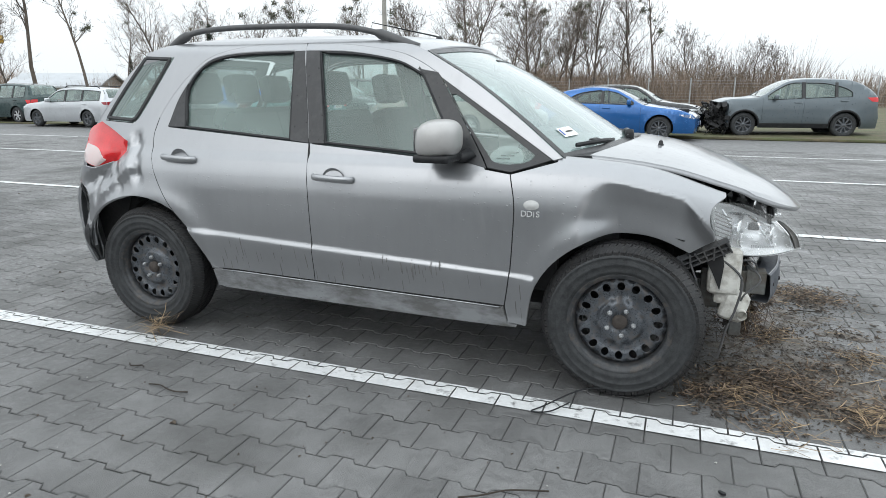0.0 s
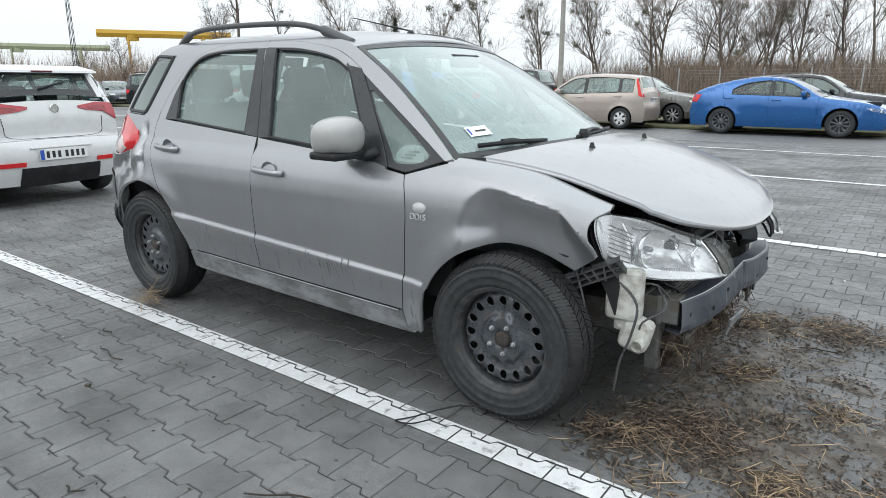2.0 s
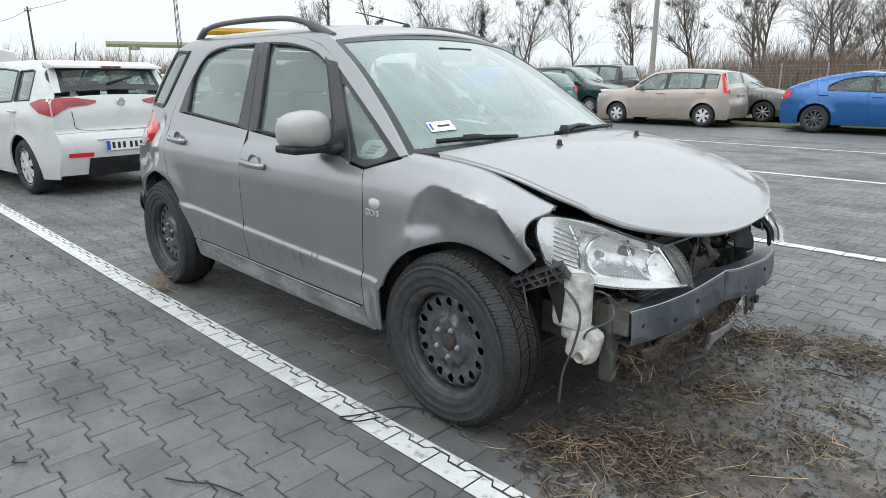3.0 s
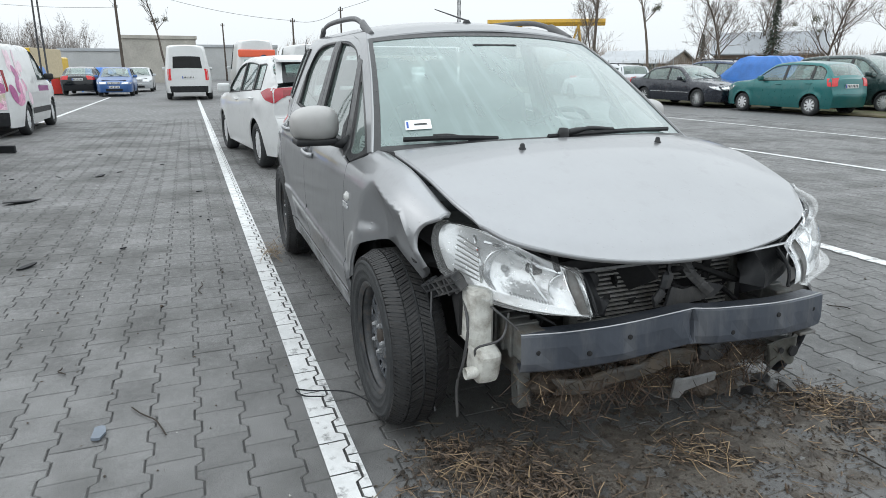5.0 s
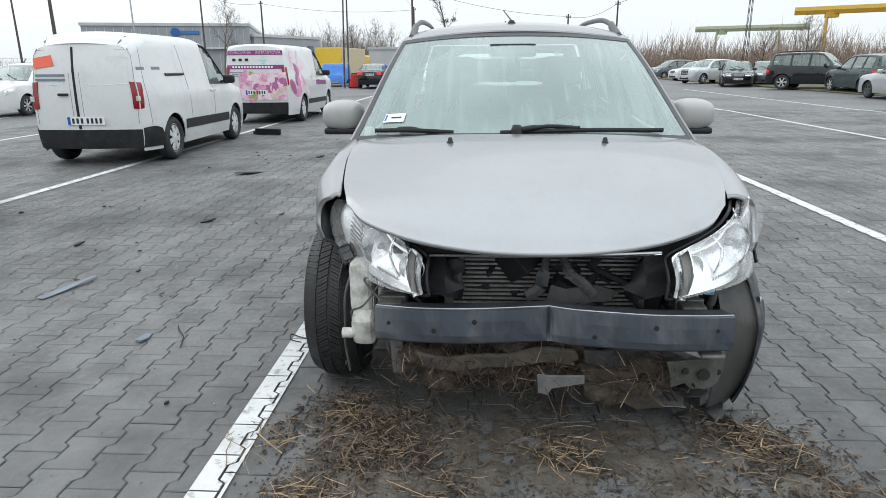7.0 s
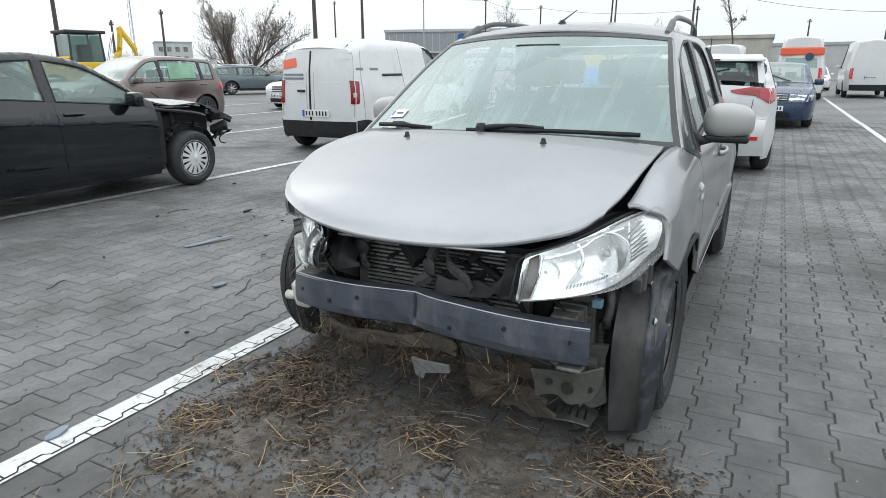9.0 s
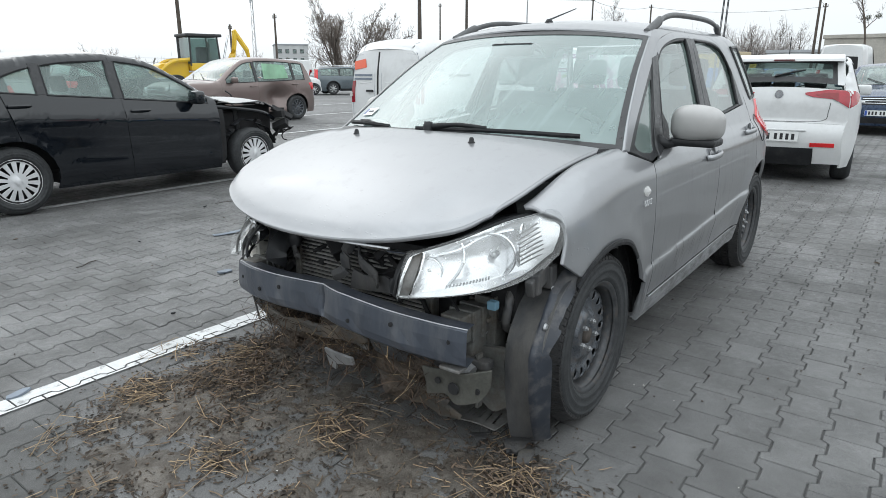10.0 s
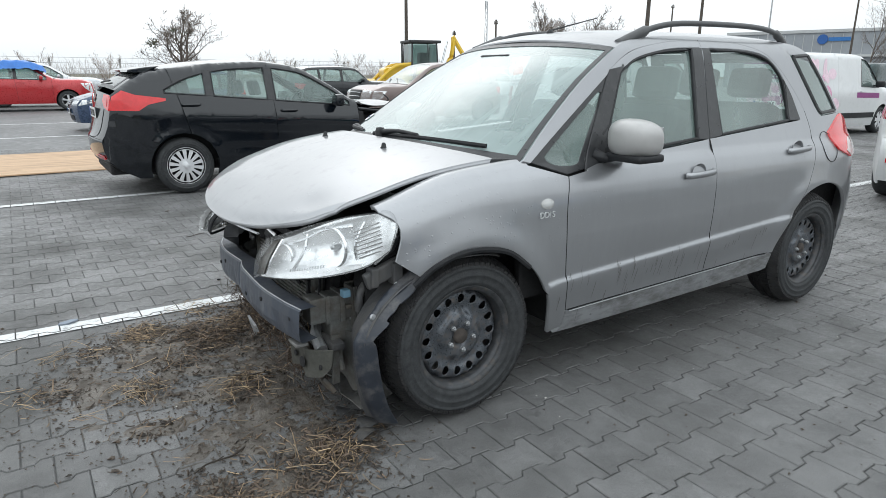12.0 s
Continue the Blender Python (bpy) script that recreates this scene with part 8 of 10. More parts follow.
ring = [(-0.80 + 0.10 * math.sin(a), 0.36 + 0.185 * math.cos(a), 0.965 + 0.155 * math.sin(a)) for a in [2 * math.pi * k / 28 for k in range(29)]]
sw = part("steering_wheel", tube(ring, 0.015, 8), M_BLACK, wreck, smooth=True)
part("wheel_pad", box((0.05, 0.17, 0.13), (-0.785, 0.36, 0.965), 0.025, Matrix.Rotation(-0.55, 4, "Y")), M_BLACK, sw)
mi = box((0.03, 0.24, 0.065), (-0.80, -0.02, 1.40), 0.014)
part("inside_mirror", mi, M_BLACK, wreck)
part("headliner", box((1.5, 1.0, 0.02), (-1.85, 0, 1.49), 0.008), shade("pale_headliner", (0.22, 0.22, 0.215), 0.9), wreck)
for side in (1, -1):
    for x in (-1.59, -2.44):
        part("inner_pillar", box((0.10, 0.03, 0.52), (x, side * 0.66, 1.22), 0.012, Matrix.Rotation(side * 0.36, 4, "X")), M_DASH, wreck)
    # door lining, lengthened and made near-black to block light through the seams
    part("door_card", box((2.16, 0.04, 0.56), (-1.40, side * 0.77, 0.69), 0.015), M_DARK, wreck)
    pts = bend([(-1.62, side * 0.60, 1.36), (-1.60, side * 0.66, 1.1), (-1.52, side * 0.70, 0.8)], 3)
    part("seat_belt", tube(pts, 0.02, 6, squash=(0.2, 1)), M_SEAT, wreck)

# ---- mud, straw and litter on the pavers ----
M_MUD = shade("wet_mud_film", (0.105, 0.093, 0.079), 0.52, var=0.35, scale=7, bump=0.006, bscale=90, rvar=0.3, speck=0.4, dirt=(0.055, 0.045, 0.036, 0.85), dscale=9, dcut=(0.45, 0.62))
# heaps of sodden straw: x, y, spread
CLUMPS = [(0.46, -0.62, 0.11), (0.56, -0.52, 0.11), (0.66, -0.42, 0.09), (0.36, -0.72, 0.08), (0.54, -0.93, 0.06), (0.70, -0.60, 0.09), (0.80, -0.58, 0.08), (0.98, -0.68, 0.08), (0.93, -0.80, 0.06),
          (0.62, 0.11, 0.08), (0.72, 0.16, 0.06), (0.52, 0.78, 0.10), (0.60, 0.86, 0.10), (1.02, -0.05, 0.06), (0.85, -0.25, 0.06), (1.20, -0.62, 0.06), (1.36, -0.25, 0.06), (0.95, 0.95, 0.13), (1.05, 0.30, 0.05)]
# bare wet mud without straw
SMEARS = [(0.45, 0.10, 0.22), (0.50, 0.45, 0.22), (0.72, -0.15, 0.22), (0.80, 0.35, 0.22), (0.40, -0.30, 0.20), (1.05, -0.38, 0.24), (1.15, 0.10, 0.22), (0.80, 0.66, 0.20), (0.85, -0.66, 0.20), (1.30, -0.30, 0.20)]


def mudmask(x, y):
    m = sum(min(9 * r, 1) * math.exp(-((x - a) ** 2 + (y - b) ** 2) / (2 * (1.25 * r) ** 2)) for a, b, r in CLUMPS)
    m += sum(0.55 * math.exp(-((x - a) ** 2 + (y - b) ** 2) / (2 * r * r)) for a, b, r in SMEARS)
    return min(m, 1.4) * (0.25 if abs(y + 1.065) < 0.075 and x < 1.3 else 1.0)


mg = bmesh.new()
bmesh.ops.create_grid(mg, x_segments=150, y_segments=180, size=0.5)
for v in mg.verts:
    v.co.x, v.co.y = 0.85 + v.co.x * 2.6, -0.1 + v.co.y * 3.4
    q = mudmask(v.co.x, v.co.y)
    n = noise.fractal((v.co.x * 7, v.co.y * 7, 0.3), 0.9, 2.0, 5)
    v.co.z = -0.0105 + 0.0056 * q + 0.0085 * n * (0.25 + q) + 0.010 * max(q - 0.75, 0) * (1 + noise.noise((v.co.x * 20, v.co.y * 20, 1)))
tagged(part("mud_patch", mg, M_MUD, smooth=True), "dark wet mud smeared over the pavers", "mud", kind="stuff")


HEAVY = [s ** 3 for _, _, s in CLUMPS]


def in_clump(r, spread=1.0, loose=0.0):
    a, b, s = r.choices(CLUMPS, HEAVY)[0] if r.random() > loose else r.choice(SMEARS)
    x, y = a + r.gauss(0, s * spread), b + r.gauss(0, s * spread)
    if y < -0.97 and r.random() < 0.85:
        return in_clump(r, spread, loose)
    return x, y


def on_mud(r, top=0.02, spread=1.0, loose=0.0):
    x, y = in_clump(r, spread, loose)
    near = max(math.exp(-((x - a) ** 2 + (y - b) ** 2) / (2 * s * s)) for a, b, s in CLUMPS)
    return (x, y, 0.003 + abs(r.gauss(0, top)) * near)


tagged(straw(41, 3000, lambda r: on_mud(r, 0.020, 0.95, 0.14), M_STRAW_DARK, "rotten_straw", None, (0.008, 0.034), 0.0024, up=0.5), "dark rotten straw and root fibres in mud", "straw")
tagged(straw(45, 800, lambda r: on_mud(r, 0.022, 1.05, 0.16), M_STRAW_MID, "damp_straw", None, (0.02, 0.075), 0.0015, up=0.4), "damp brown straw matted in the mud", "straw")
tagged(straw(42, 110, lambda r: on_mud(r, 0.016, 1.3, 0.35), M_STRAW, "straw_stalks", None, (0.03, 0.14), 0.0011, up=0.25), "pale dry straw stalks scattered on mud", "straw")
tagged(straw(43, 60, lambda r: (-2.42 + r.gauss(0, 0.04), -0.98 + r.gauss(0, 0.025), 0.02 + abs(r.gauss(0, 0.04))), M_STRAW, "straw_wisp", None, (0.04, 0.14), 0.0013, up=0.9), "straw tuft caught under the rear tyre", "straw")

# pale tufts: stalks that lie together
TUFTS = [(0.97, -0.67, 2.2), (0.93, -0.78, 2.5), (0.66, 0.13, 0.5), (0.70, 0.17, 0.3), (1.06, -0.07, 1.9), (0.52, 0.80, 0.6), (0.58, 0.86, 0.9), (1.30, -0.66, 0.2), (0.47, -0.70, 1.0), (0.95, 0.98, 2.2), (1.50, -0.25, 0.9), (0.62, -0.98, 0.2)]


def in_tuft(r):
    x, y, a = r.choice(TUFTS)
    return (x + r.gauss(0, 0.07), y + r.gauss(0, 0.06), 0.008 + abs(r.gauss(0, 0.014)))


tagged(straw(44, 300, in_tuft, M_STRAW, "straw_tufts", None, (0.04, 0.15), 0.0012, up=0.22), "pale tufts of dry straw on the mud", "straw")


def crumbs(seed, n, place, mat, name, size, label):
    """Many little lumps in one mesh."""
    r = random.Random(seed)
    base = [(0, 0, 1), (0.9, 0, -0.4), (-0.45, 0.8, -0.4), (-0.45, -0.8, -0.4), (0.3, 0.5, 0.5), (-0.6, 0.1, 0.5)]
    faces = [(0, 1, 4), (0, 4, 2), (0, 2, 5), (0, 5, 3), (0, 3, 1), (4, 1, 2), (5, 2, 3)]
    V, F = [], []
    for _ in range(n):
        x, y, z = place(r)
        s = r.uniform(*size) * (2.2 if r.random() < 0.05 else 1)
        a = r.uniform(0, 6.28)
        c, d = math.cos(a), math.sin(a)
        k = len(V)
        st = r.uniform(0.6, 2.2)
        for p in base:
            px, py = p[0] * s * st, p[1] * s
            V.append((x + px * c - py * d, y + px * d + py * c, z + p[2] * s * 0.55))
        F += [[k + i for i in f] for f in faces]
    me = bpy.data.meshes.new(name)
    me.from_pydata(V, [], F)
    return tagged(link(name, me, mat), label, "debris", kind="stuff")


crumbs(51, 8500, lambda r: (*in_clump(r, 1.15, 0.45), 0.003), M_SOIL, "soil_crumbs", (0.0015, 0.0062), "crumbs of wet soil on the pavers")
crumbs(54, 1900, lambda r: (*in_clump(r, 1.0, 0.1), 0.006), shade("dark_wet_clod", (0.030, 0.024, 0.019), 0.7, var=0.4, scale=40), "mud_clods", (0.003, 0.009), "dark clods of wet mud on the pavers")
crumbs(52, 2600, lambda r: (r.uniform(-8, 3.5), r.uniform(-7, 6), 0.002), M_SOIL, "yard_grit", (0.002, 0.007), "grit and leaf bits over the yard")
crumbs(53, 130, lambda r: (r.uniform(-5, 3), r.uniform(-4.5, 4.5), 0.002), shade("pale_stone", (0.5, 0.49, 0.46), 0.8, var=0.2), "pale_chips", (0.002, 0.006), "pale stone chips on the pavers")

M_TWIG = shade("dark_twig", (0.035, 0.028, 0.022), 0.85, var=0.3)
M_SHARD = shade("broken_black_plastic", (0.017, 0.018, 0.020), 0.55, var=0.2, spec=0.25)
M_SHARD2 = shade("blue_grey_shard", (0.16, 0.19, 0.23), 0.5, var=0.2)
rl = random.Random(5)
for k, (x, y, L, mat) in enumerate(((-1.88, -1.49, 0.22, M_TWIG), (-0.9, -2.1, 0.08, M_TWIG), (-5.44, -3.14, 0.42, M_SHARD), (-0.27, -1.88, 0.13, M_SHARD2), (-0.30, -1.70, 0.30, M_TWIG), 
                                    (1.26, -1.12, 0.11, M_SHARD2), (0.91, 0.64, 0.20, M_TWIG), (-2.8, -2.6, 0.14, M_SHARD), (-3.3, -3.5, 0.16, M_TWIG), (0.2, -2.8, 0.18, M_TWIG), (-2.0, -3.3, 0.12, M_SHARD), (-4.6, -2.4, 0.14, M_TWIG),
                                    (0.43, -0.90, 0.10, M_TWIG), (-7.0, -2.6, 0.2, M_SHARD), (-1.7, -3.9, 0.22, M_TWIG), (-2.2, -1.35, 0.10, M_TWIG), (-0.2, 1.9, 0.12, M_TWIG), (-1.4, 2.6, 0.10, M_TWIG), (-4.8, 5.9, 0.16, M_SHARD))):
    if mat is M_TWIG:
        a = rl.uniform(-0.6, 0.6) + (0 if k else -0.2)
        pts = [(x + L * (t - 0.5) * math.cos(a), y + L * (t - 0.5) * math.sin(a) + 0.012 * math.sin(7 * t + k), 0.008) for t in (0, 0.25, 0.5, 0.75, 1)]
        tagged(part("twig", tube(bend(pts, 3), 0.0032, 5), mat), "thin dark twig lying on the pavers", "twig", "yard litter")
    else:
        o = [(L * 0.5 * math.cos(t) * rl.uniform(0.7, 1.1), L * 0.22 * math.sin(t) * rl.uniform(0.6, 1.2)) for t in [6.283 * q / 8 for q in range(8)]]
        b = slab(o, 0.010, plane="xy")
        bmesh.ops.transform(b, matrix=pose(x, y, 0.010, rl.uniform(-6, 6), rl.uniform(-6, 6), rl.uniform(0, 180)), verts=b.verts)
        tagged(part("plastic_shard", b, mat), "broken plastic shard lying on the pavers", "shard", "yard litter")
strip_ = sheet([(-0.20, -0.020), (0.05, -0.026), (0.20, -0.012), (0.21, 0.012), (-0.02, 0.024), (-0.20, 0.030)], lambda x, y: (x, y, 0.016 + 0.008 * math.sin(9 * x)), 0.03, flange=0.006)
tagged(link("plastic_strip", strip_, M_SHARD2), "long grey plastic strip torn off, lying on pavers", "debris").matrix_world = pose(-1.00, -2.74, 0, 0, 0, 163)
# small dark scraps over the aisle
for k in range(26):
    L = rl.uniform(0.025, 0.075)
    o = [(L * 0.5 * math.cos(t) * rl.uniform(0.6, 1.1), L * 0.3 * math.sin(t) * rl.uniform(0.5, 1.2)) for t in [6.283 * q / 7 for q in range(7)]]
    b = slab(o, 0.008, plane="xy")
    bmesh.ops.transform(b, matrix=pose(rl.uniform(-9.5, 0.8), rl.uniform(-4.7, -1.35), 0.008, rl.uniform(-8, 8), rl.uniform(-8, 8), rl.uniform(0, 180)), verts=b.verts)
    tagged(part("dark_scrap", b, M_SHARD), "small dark plastic scrap on the pavers", "debris", "yard litter")
tagged(part("cable", tube(bend([(-0.02, -0.86, 0.03), (-0.16, -0.95, 0.05), (-0.30, -1.08, 0.012), (-0.34, -1.14, 0.010), (-0.27, -1.12, 0.012), (-0.20, -1.05, 0.03)], 6), 0.003, 6), M_SHARD), "thin black cable loop lying over the painted line", "cable")
wb_ = sheet([(0.15, -10.05), (4.0, -10.1), (4.0, -7.25), (0.15, -7.45)], lambda x, y: (x, y, 0.022 + 0.006 * math.sin(1.6 * x + y)), 0.3, flange=0.018)
tagged(link("plywood_board", wb_, shade("wet_plywood", (0.46, 0.31, 0.19), 0.7, var=0.22, scale=3, bump=0.001, bscale=60, stretch=(0.4, 4, 1), dirt=(0.16, 0.12, 0.09, 0.6), dscale=2.0, dcut=(0.5, 0.7))), "large pale plywood board lying flat on the pavers", "board")
bs = bmesh.new()
merge(bs, box((0.95, 0.10, 0.20), (0, 0, 0.11), 0.02, Matrix.Rotation(0.1, 4, "X")))
merge(bs, box((0.35, 0.16, 0.10), (-0.4, 0.05, 0.07), 0.02, Matrix.Rotation(0.4, 4, "Z")))
tagged(part("bumper_piece", bs, M_SHARD), "broken black bumper piece beside the van", "debris").matrix_world = pose(-10.22, -4.45, 0, 0, 0, 75) @ Matrix.Scale(0.6, 4)

# ---- van markings, white hatchback tail and other close details ----
M_PURPLE = shade("purple_vinyl", (0.22, 0.03, 0.17), 0.4, var=0.06)
M_PINKS = [shade("pink_petal_vinyl", (0.66, 0.30, 0.45), 0.4, var=0.3, scale=14), shade("pale_pink_vinyl", (0.76, 0.58, 0.65), 0.4, var=0.15, scale=14),
           shade("magenta_vinyl", (0.40, 0.12, 0.27), 0.4, var=0.2, scale=14), shade("leaf_green_vinyl", (0.30, 0.36, 0.10), 0.4, var=0.2, scale=14)]
flank, point, FX, RX, yy, ztop, belt = PINK["_"]
rp = random.Random(3)


def on_rear(y, z, k=0.012):
    x = RX(z)
    v = y / yy(x, z)
    p = Vector(point(x, z, max(min(v, 1), -1)))
    return (p.x - k, p.y, z)


for z0, z1 in ((1.60, 1.70), (1.28, 1.37)):
    link("purple_band", sheet([(-0.78, z0), (0.78, z0), (0.78, z1), (-0.78, z1)], on_rear, 0.2, flange=0.002, flip=True), M_PURPLE, pink)
    ob = link("purple_band", sheet([(-3.3, z0 - 0.02), (-2.85, z0 - 0.02), (-2.85, z1 - 0.02), (-3.3, z1 - 0.02)], lambda u, v: flank(u, v, 0.004), 0.2, flange=0.002, flip=True), M_PURPLE, pink)
for side in (1, -1):
    pb = sheet([(-1.35, 0.86), (-0.25, 0.84), (-0.25, 0.96), (-1.35, 0.98)], lambda u, v: flank(u, v, 0.004), 0.2, flange=0.002, flip=True)
    link("purple_band", pb if side > 0 else mirrored(pb), M_PURPLE, pink)
turn = Matrix((((0, 0, -1, 0)), (-1, 0, 0, 0), (0, 1, 0, 0), (0, 0, 0, 1)))
for text, y in (("KWIACIARNIA", 0.33), ("INTERNETOWA", -0.33)):
    word = lettering(text, Matrix(), 0.082, M_PAPER, pink, "lettering", label="white lettering on a purple band")
    word.data.transform(Matrix.Translation((0, y, 1.65)) @ turn)
    for v in word.data.vertices:
        v.co.x = on_rear(v.co.y, v.co.z, 0.016)[0]


def rear_patch(name, y0, y1, z0, z1, mat, k=0.015):
    link(name, sheet([(y0, z0), (y1, z0), (y1, z1), (y0, z1)], lambda y, z: on_rear(y, z, k), 0.15, flange=0.001, flip=True), mat, pink)


for k in range(14):
    rear_patch("lettering_bar", 0.50 - 0.072 * k, 0.545 - 0.072 * k, 1.305, 1.345, M_PAPER, 0.016)
for k in range(3):
    rear_patch("lettering_bar", 0.20, 0.62 - 0.05 * k, 1.20 - 0.045 * k, 1.215 - 0.045 * k, M_SHARD2)
    rear_patch("icon_shape", 0.46 - 0.16 * k, 0.54 - 0.16 * k, 1.46, 1.52, M_SHARD)
rear_patch("icon_shape", -0.30, -0.12, 1.47, 1.52, shade("pale_mint_vinyl", (0.45, 0.66, 0.60), 0.4))
rear_patch("icon_shape", -0.24, -0.18, 1.41, 1.58, shade("pale_mint_vinyl_cross", (0.45, 0.66, 0.60), 0.4), 0.0155)
rear_patch("flower_picture", -0.72, 0.42, 0.56, 1.20, shade("soft_flower_print", (0.72, 0.50, 0.58), 0.4, var=0.35, scale=5, dirt=(0.45, 0.50, 0.28, 0.8), dscale=4, dcut=(0.5, 0.62)), 0.0145)
for k in range(46):
    cy, cz = rp.uniform(-0.66, 0.36), rp.uniform(0.62, 1.13)
    a, w, h_ = rp.uniform(0, 3.14), rp.uniform(0.06, 0.17), rp.uniform(0.04, 0.10)
    o = [(cy + w * math.cos(t) * math.cos(a) - h_ * math.sin(t) * math.sin(a), cz + w * math.cos(t) * math.sin(a) + h_ * math.sin(t) * math.cos(a)) for t in [6.283 * q / 14 for q in range(14)]]
    link("petal_picture", sheet(o, lambda y, z, kk=k: on_rear(y, z, 0.0155 + 0.00004 * kk), 0.2, flange=0.001, flip=True), M_PINKS[3 if cy > 0.05 and k % 3 == 0 else (2, 0, 1)[k % 3]], pink)
for k in range(24):
    cx, cz = -3.35 + abs(rp.gauss(0, 0.55)), rp.uniform(0.62, 1.55)
    if cx > -0.5 or (cx > -1.2 and cz > 1.1):
        continue
    a, w, h_ = rp.uniform(0, 3.14), rp.uniform(0.08, 0.24), rp.uniform(0.06, 0.13)
    o = [(cx + w * math.cos(t) * math.cos(a) - h_ * math.sin(t) * math.sin(a), cz + w * math.cos(t) * math.sin(a) + h_ * math.sin(t) * math.cos(a)) for t in [6.283 * q / 14 for q in range(14)]]
    if min(p[0] for p in o) < -3.45 or any(math.hypot(p[0] + 2.66, p[1] - 0.32) < 0.42 for p in o):
        continue
    me = sheet(o, lambda u, v, kk=k: flank(u, v, 0.003 + 0.0001 * kk), 0.25, flange=0.001, flip=True)
    mt = M_PINKS[k % 3 if cz < 1.3 else 1]
    link("petal_picture", me, mt, pink)
    link("petal_picture", mirrored(me), mt, pink)

flank, point, FX, RX, yy, ztop, belt = PARTNER["_"]


def on_prear(y, z, k=0.012):
    x = RX(z)
    p = Vector(point(x, z, max(min(y / yy(x, z), 1), -1)))
    return (p.x - k, p.y, z)


# the shade in the open door gap, drawn as a thick dark rod
part("door_gap", tube([on_prear(0.10, z, 0.0) for z in (0.52, 0.9, 1.3, 1.6)], 0.019, 6), M_DARK, partner, "dark rod standing for the shaded gap of the sprung rear door")
link("orange_sticker", sheet([(0.36, 1.36), (0.66, 1.32), (0.68, 1.46), (0.40, 1.50)], on_prear, 0.2, flange=0.002, flip=True), C_ORANGE, partner)
for k in range(2):
    link("lettering_bar", sheet([(0.22, 1.22 - 0.06 * k), (0.66, 1.22 - 0.06 * k), (0.66, 1.25 - 0.06 * k), (0.22, 1.25 - 0.06 * k)], on_prear, 0.2, flange=0.002, flip=True), M_SHARD2, partner)
for side in (1, -1):
    bc = sheet(loop([(-3.405, 0.25), (-3.415, 0.52)], [(-3.415, 0.52), (-3.25, 0.535), (-3.13, 0.50)], [(-3.13, 0.50), (-3.085, 0.40), (-3.06, 0.25)], [(-3.06, 0.25), (-3.405, 0.25)], n=3), lambda u, v: flank(u, v, 0.014), 0.06, flange=0.02, flip=True)
    link("bumper_corner", bc if side > 0 else mirrored(bc), M_BLACK, partner)
    rail_ = tube([(x, side * (yy(x, 1.23) + 0.004), 1.23) for x in (-2.75, -2.4, -2.1)], 0.022, 6)
    part("slide_rail", rail_, M_BLACK, partner)
    lb = sheet([(-3.35, 1.30), (-2.85, 1.30), (-2.85, 1.34), (-3.35, 1.34)], lambda u, v: flank(u, v, 0.003), 0.2, flange=0.001, flip=True)
    link("lettering_bar", lb if side > 0 else mirrored(lb), M_SHARD2, partner)

# door panels, lamps and handles of the white van
for y0, y1 in ((-0.70, 0.02), (0.17, 0.70)):
    ring = bend([(y0, 0.58), (y0, 1.5), (y0 + 0.05, 1.56), (y1 - 0.05, 1.56), (y1, 1.5), (y1, 0.58)], 3)
    # blue-grey rod in place of the shaded groove round each door
    part("door_seam", tube([on_prear(y, z, 0.001) for y, z in ring], 0.004, 5), M_SHARD2, partner)
    ring = bend([(y0 + 0.08, 1.12), (y0 + 0.08, 1.42), (y0 + 0.13, 1.47), (y1 - 0.13, 1.47), (y1 - 0.08, 1.42), (y1 - 0.08, 1.12), (y0 + 0.08, 1.12)], 3)
    part("door_pressing", tube([on_prear(y, z, 0.0) for y, z in ring], 0.006, 5), C_WHITE, partner)
part("door_handle", box((0.03, 0.14, 0.035), Vector(on_prear(0.27, 0.98, 0.02)), 0.008), M_BLACK, partner)
for side in (1, -1):
    part("clear_lamp", box((0.02, 0.06, 0.07), Vector(on_prear(side * 0.80, 0.92, 0.022)), 0.006), M_WHITE_LENS, partner)
    # flank seams likewise: their shade drawn as thin blue-grey rods
    for pts in ([(-1.05, 0.50), (-1.02, 1.0), (-1.10, 1.62)], [(-2.05, 0.50), (-2.05, 1.2), (-2.08, 1.66)], [(-3.28, 0.55), (-3.30, 1.1), (-3.22, 1.6)]):
        part("panel_seam", tube([(u, side * (flank(u, v, 0.0005)[1]), v) for u, v in bend(pts, 4)], 0.0035, 5), M_SHARD2, partner)
flank, point, FX, RX, yy, ztop, belt = SCENIC["_"]
tape = sheet([(-1.62, 1.10), (-2.45, 1.12), (-2.42, 1.46), (-1.68, 1.50)], lambda u, v: flank(u, v, 0.006 + 0.006 * math.sin(40 * u + 9 * v)), 0.05, flange=0.002, flip=True)
link("taped_sheet", tape, glass("green_plastic_sheet", (0.45, 0.75, 0.5), 0.5, (0.35, 0.62, 0.42)), scenic, "green plastic sheet taped over a broken window")


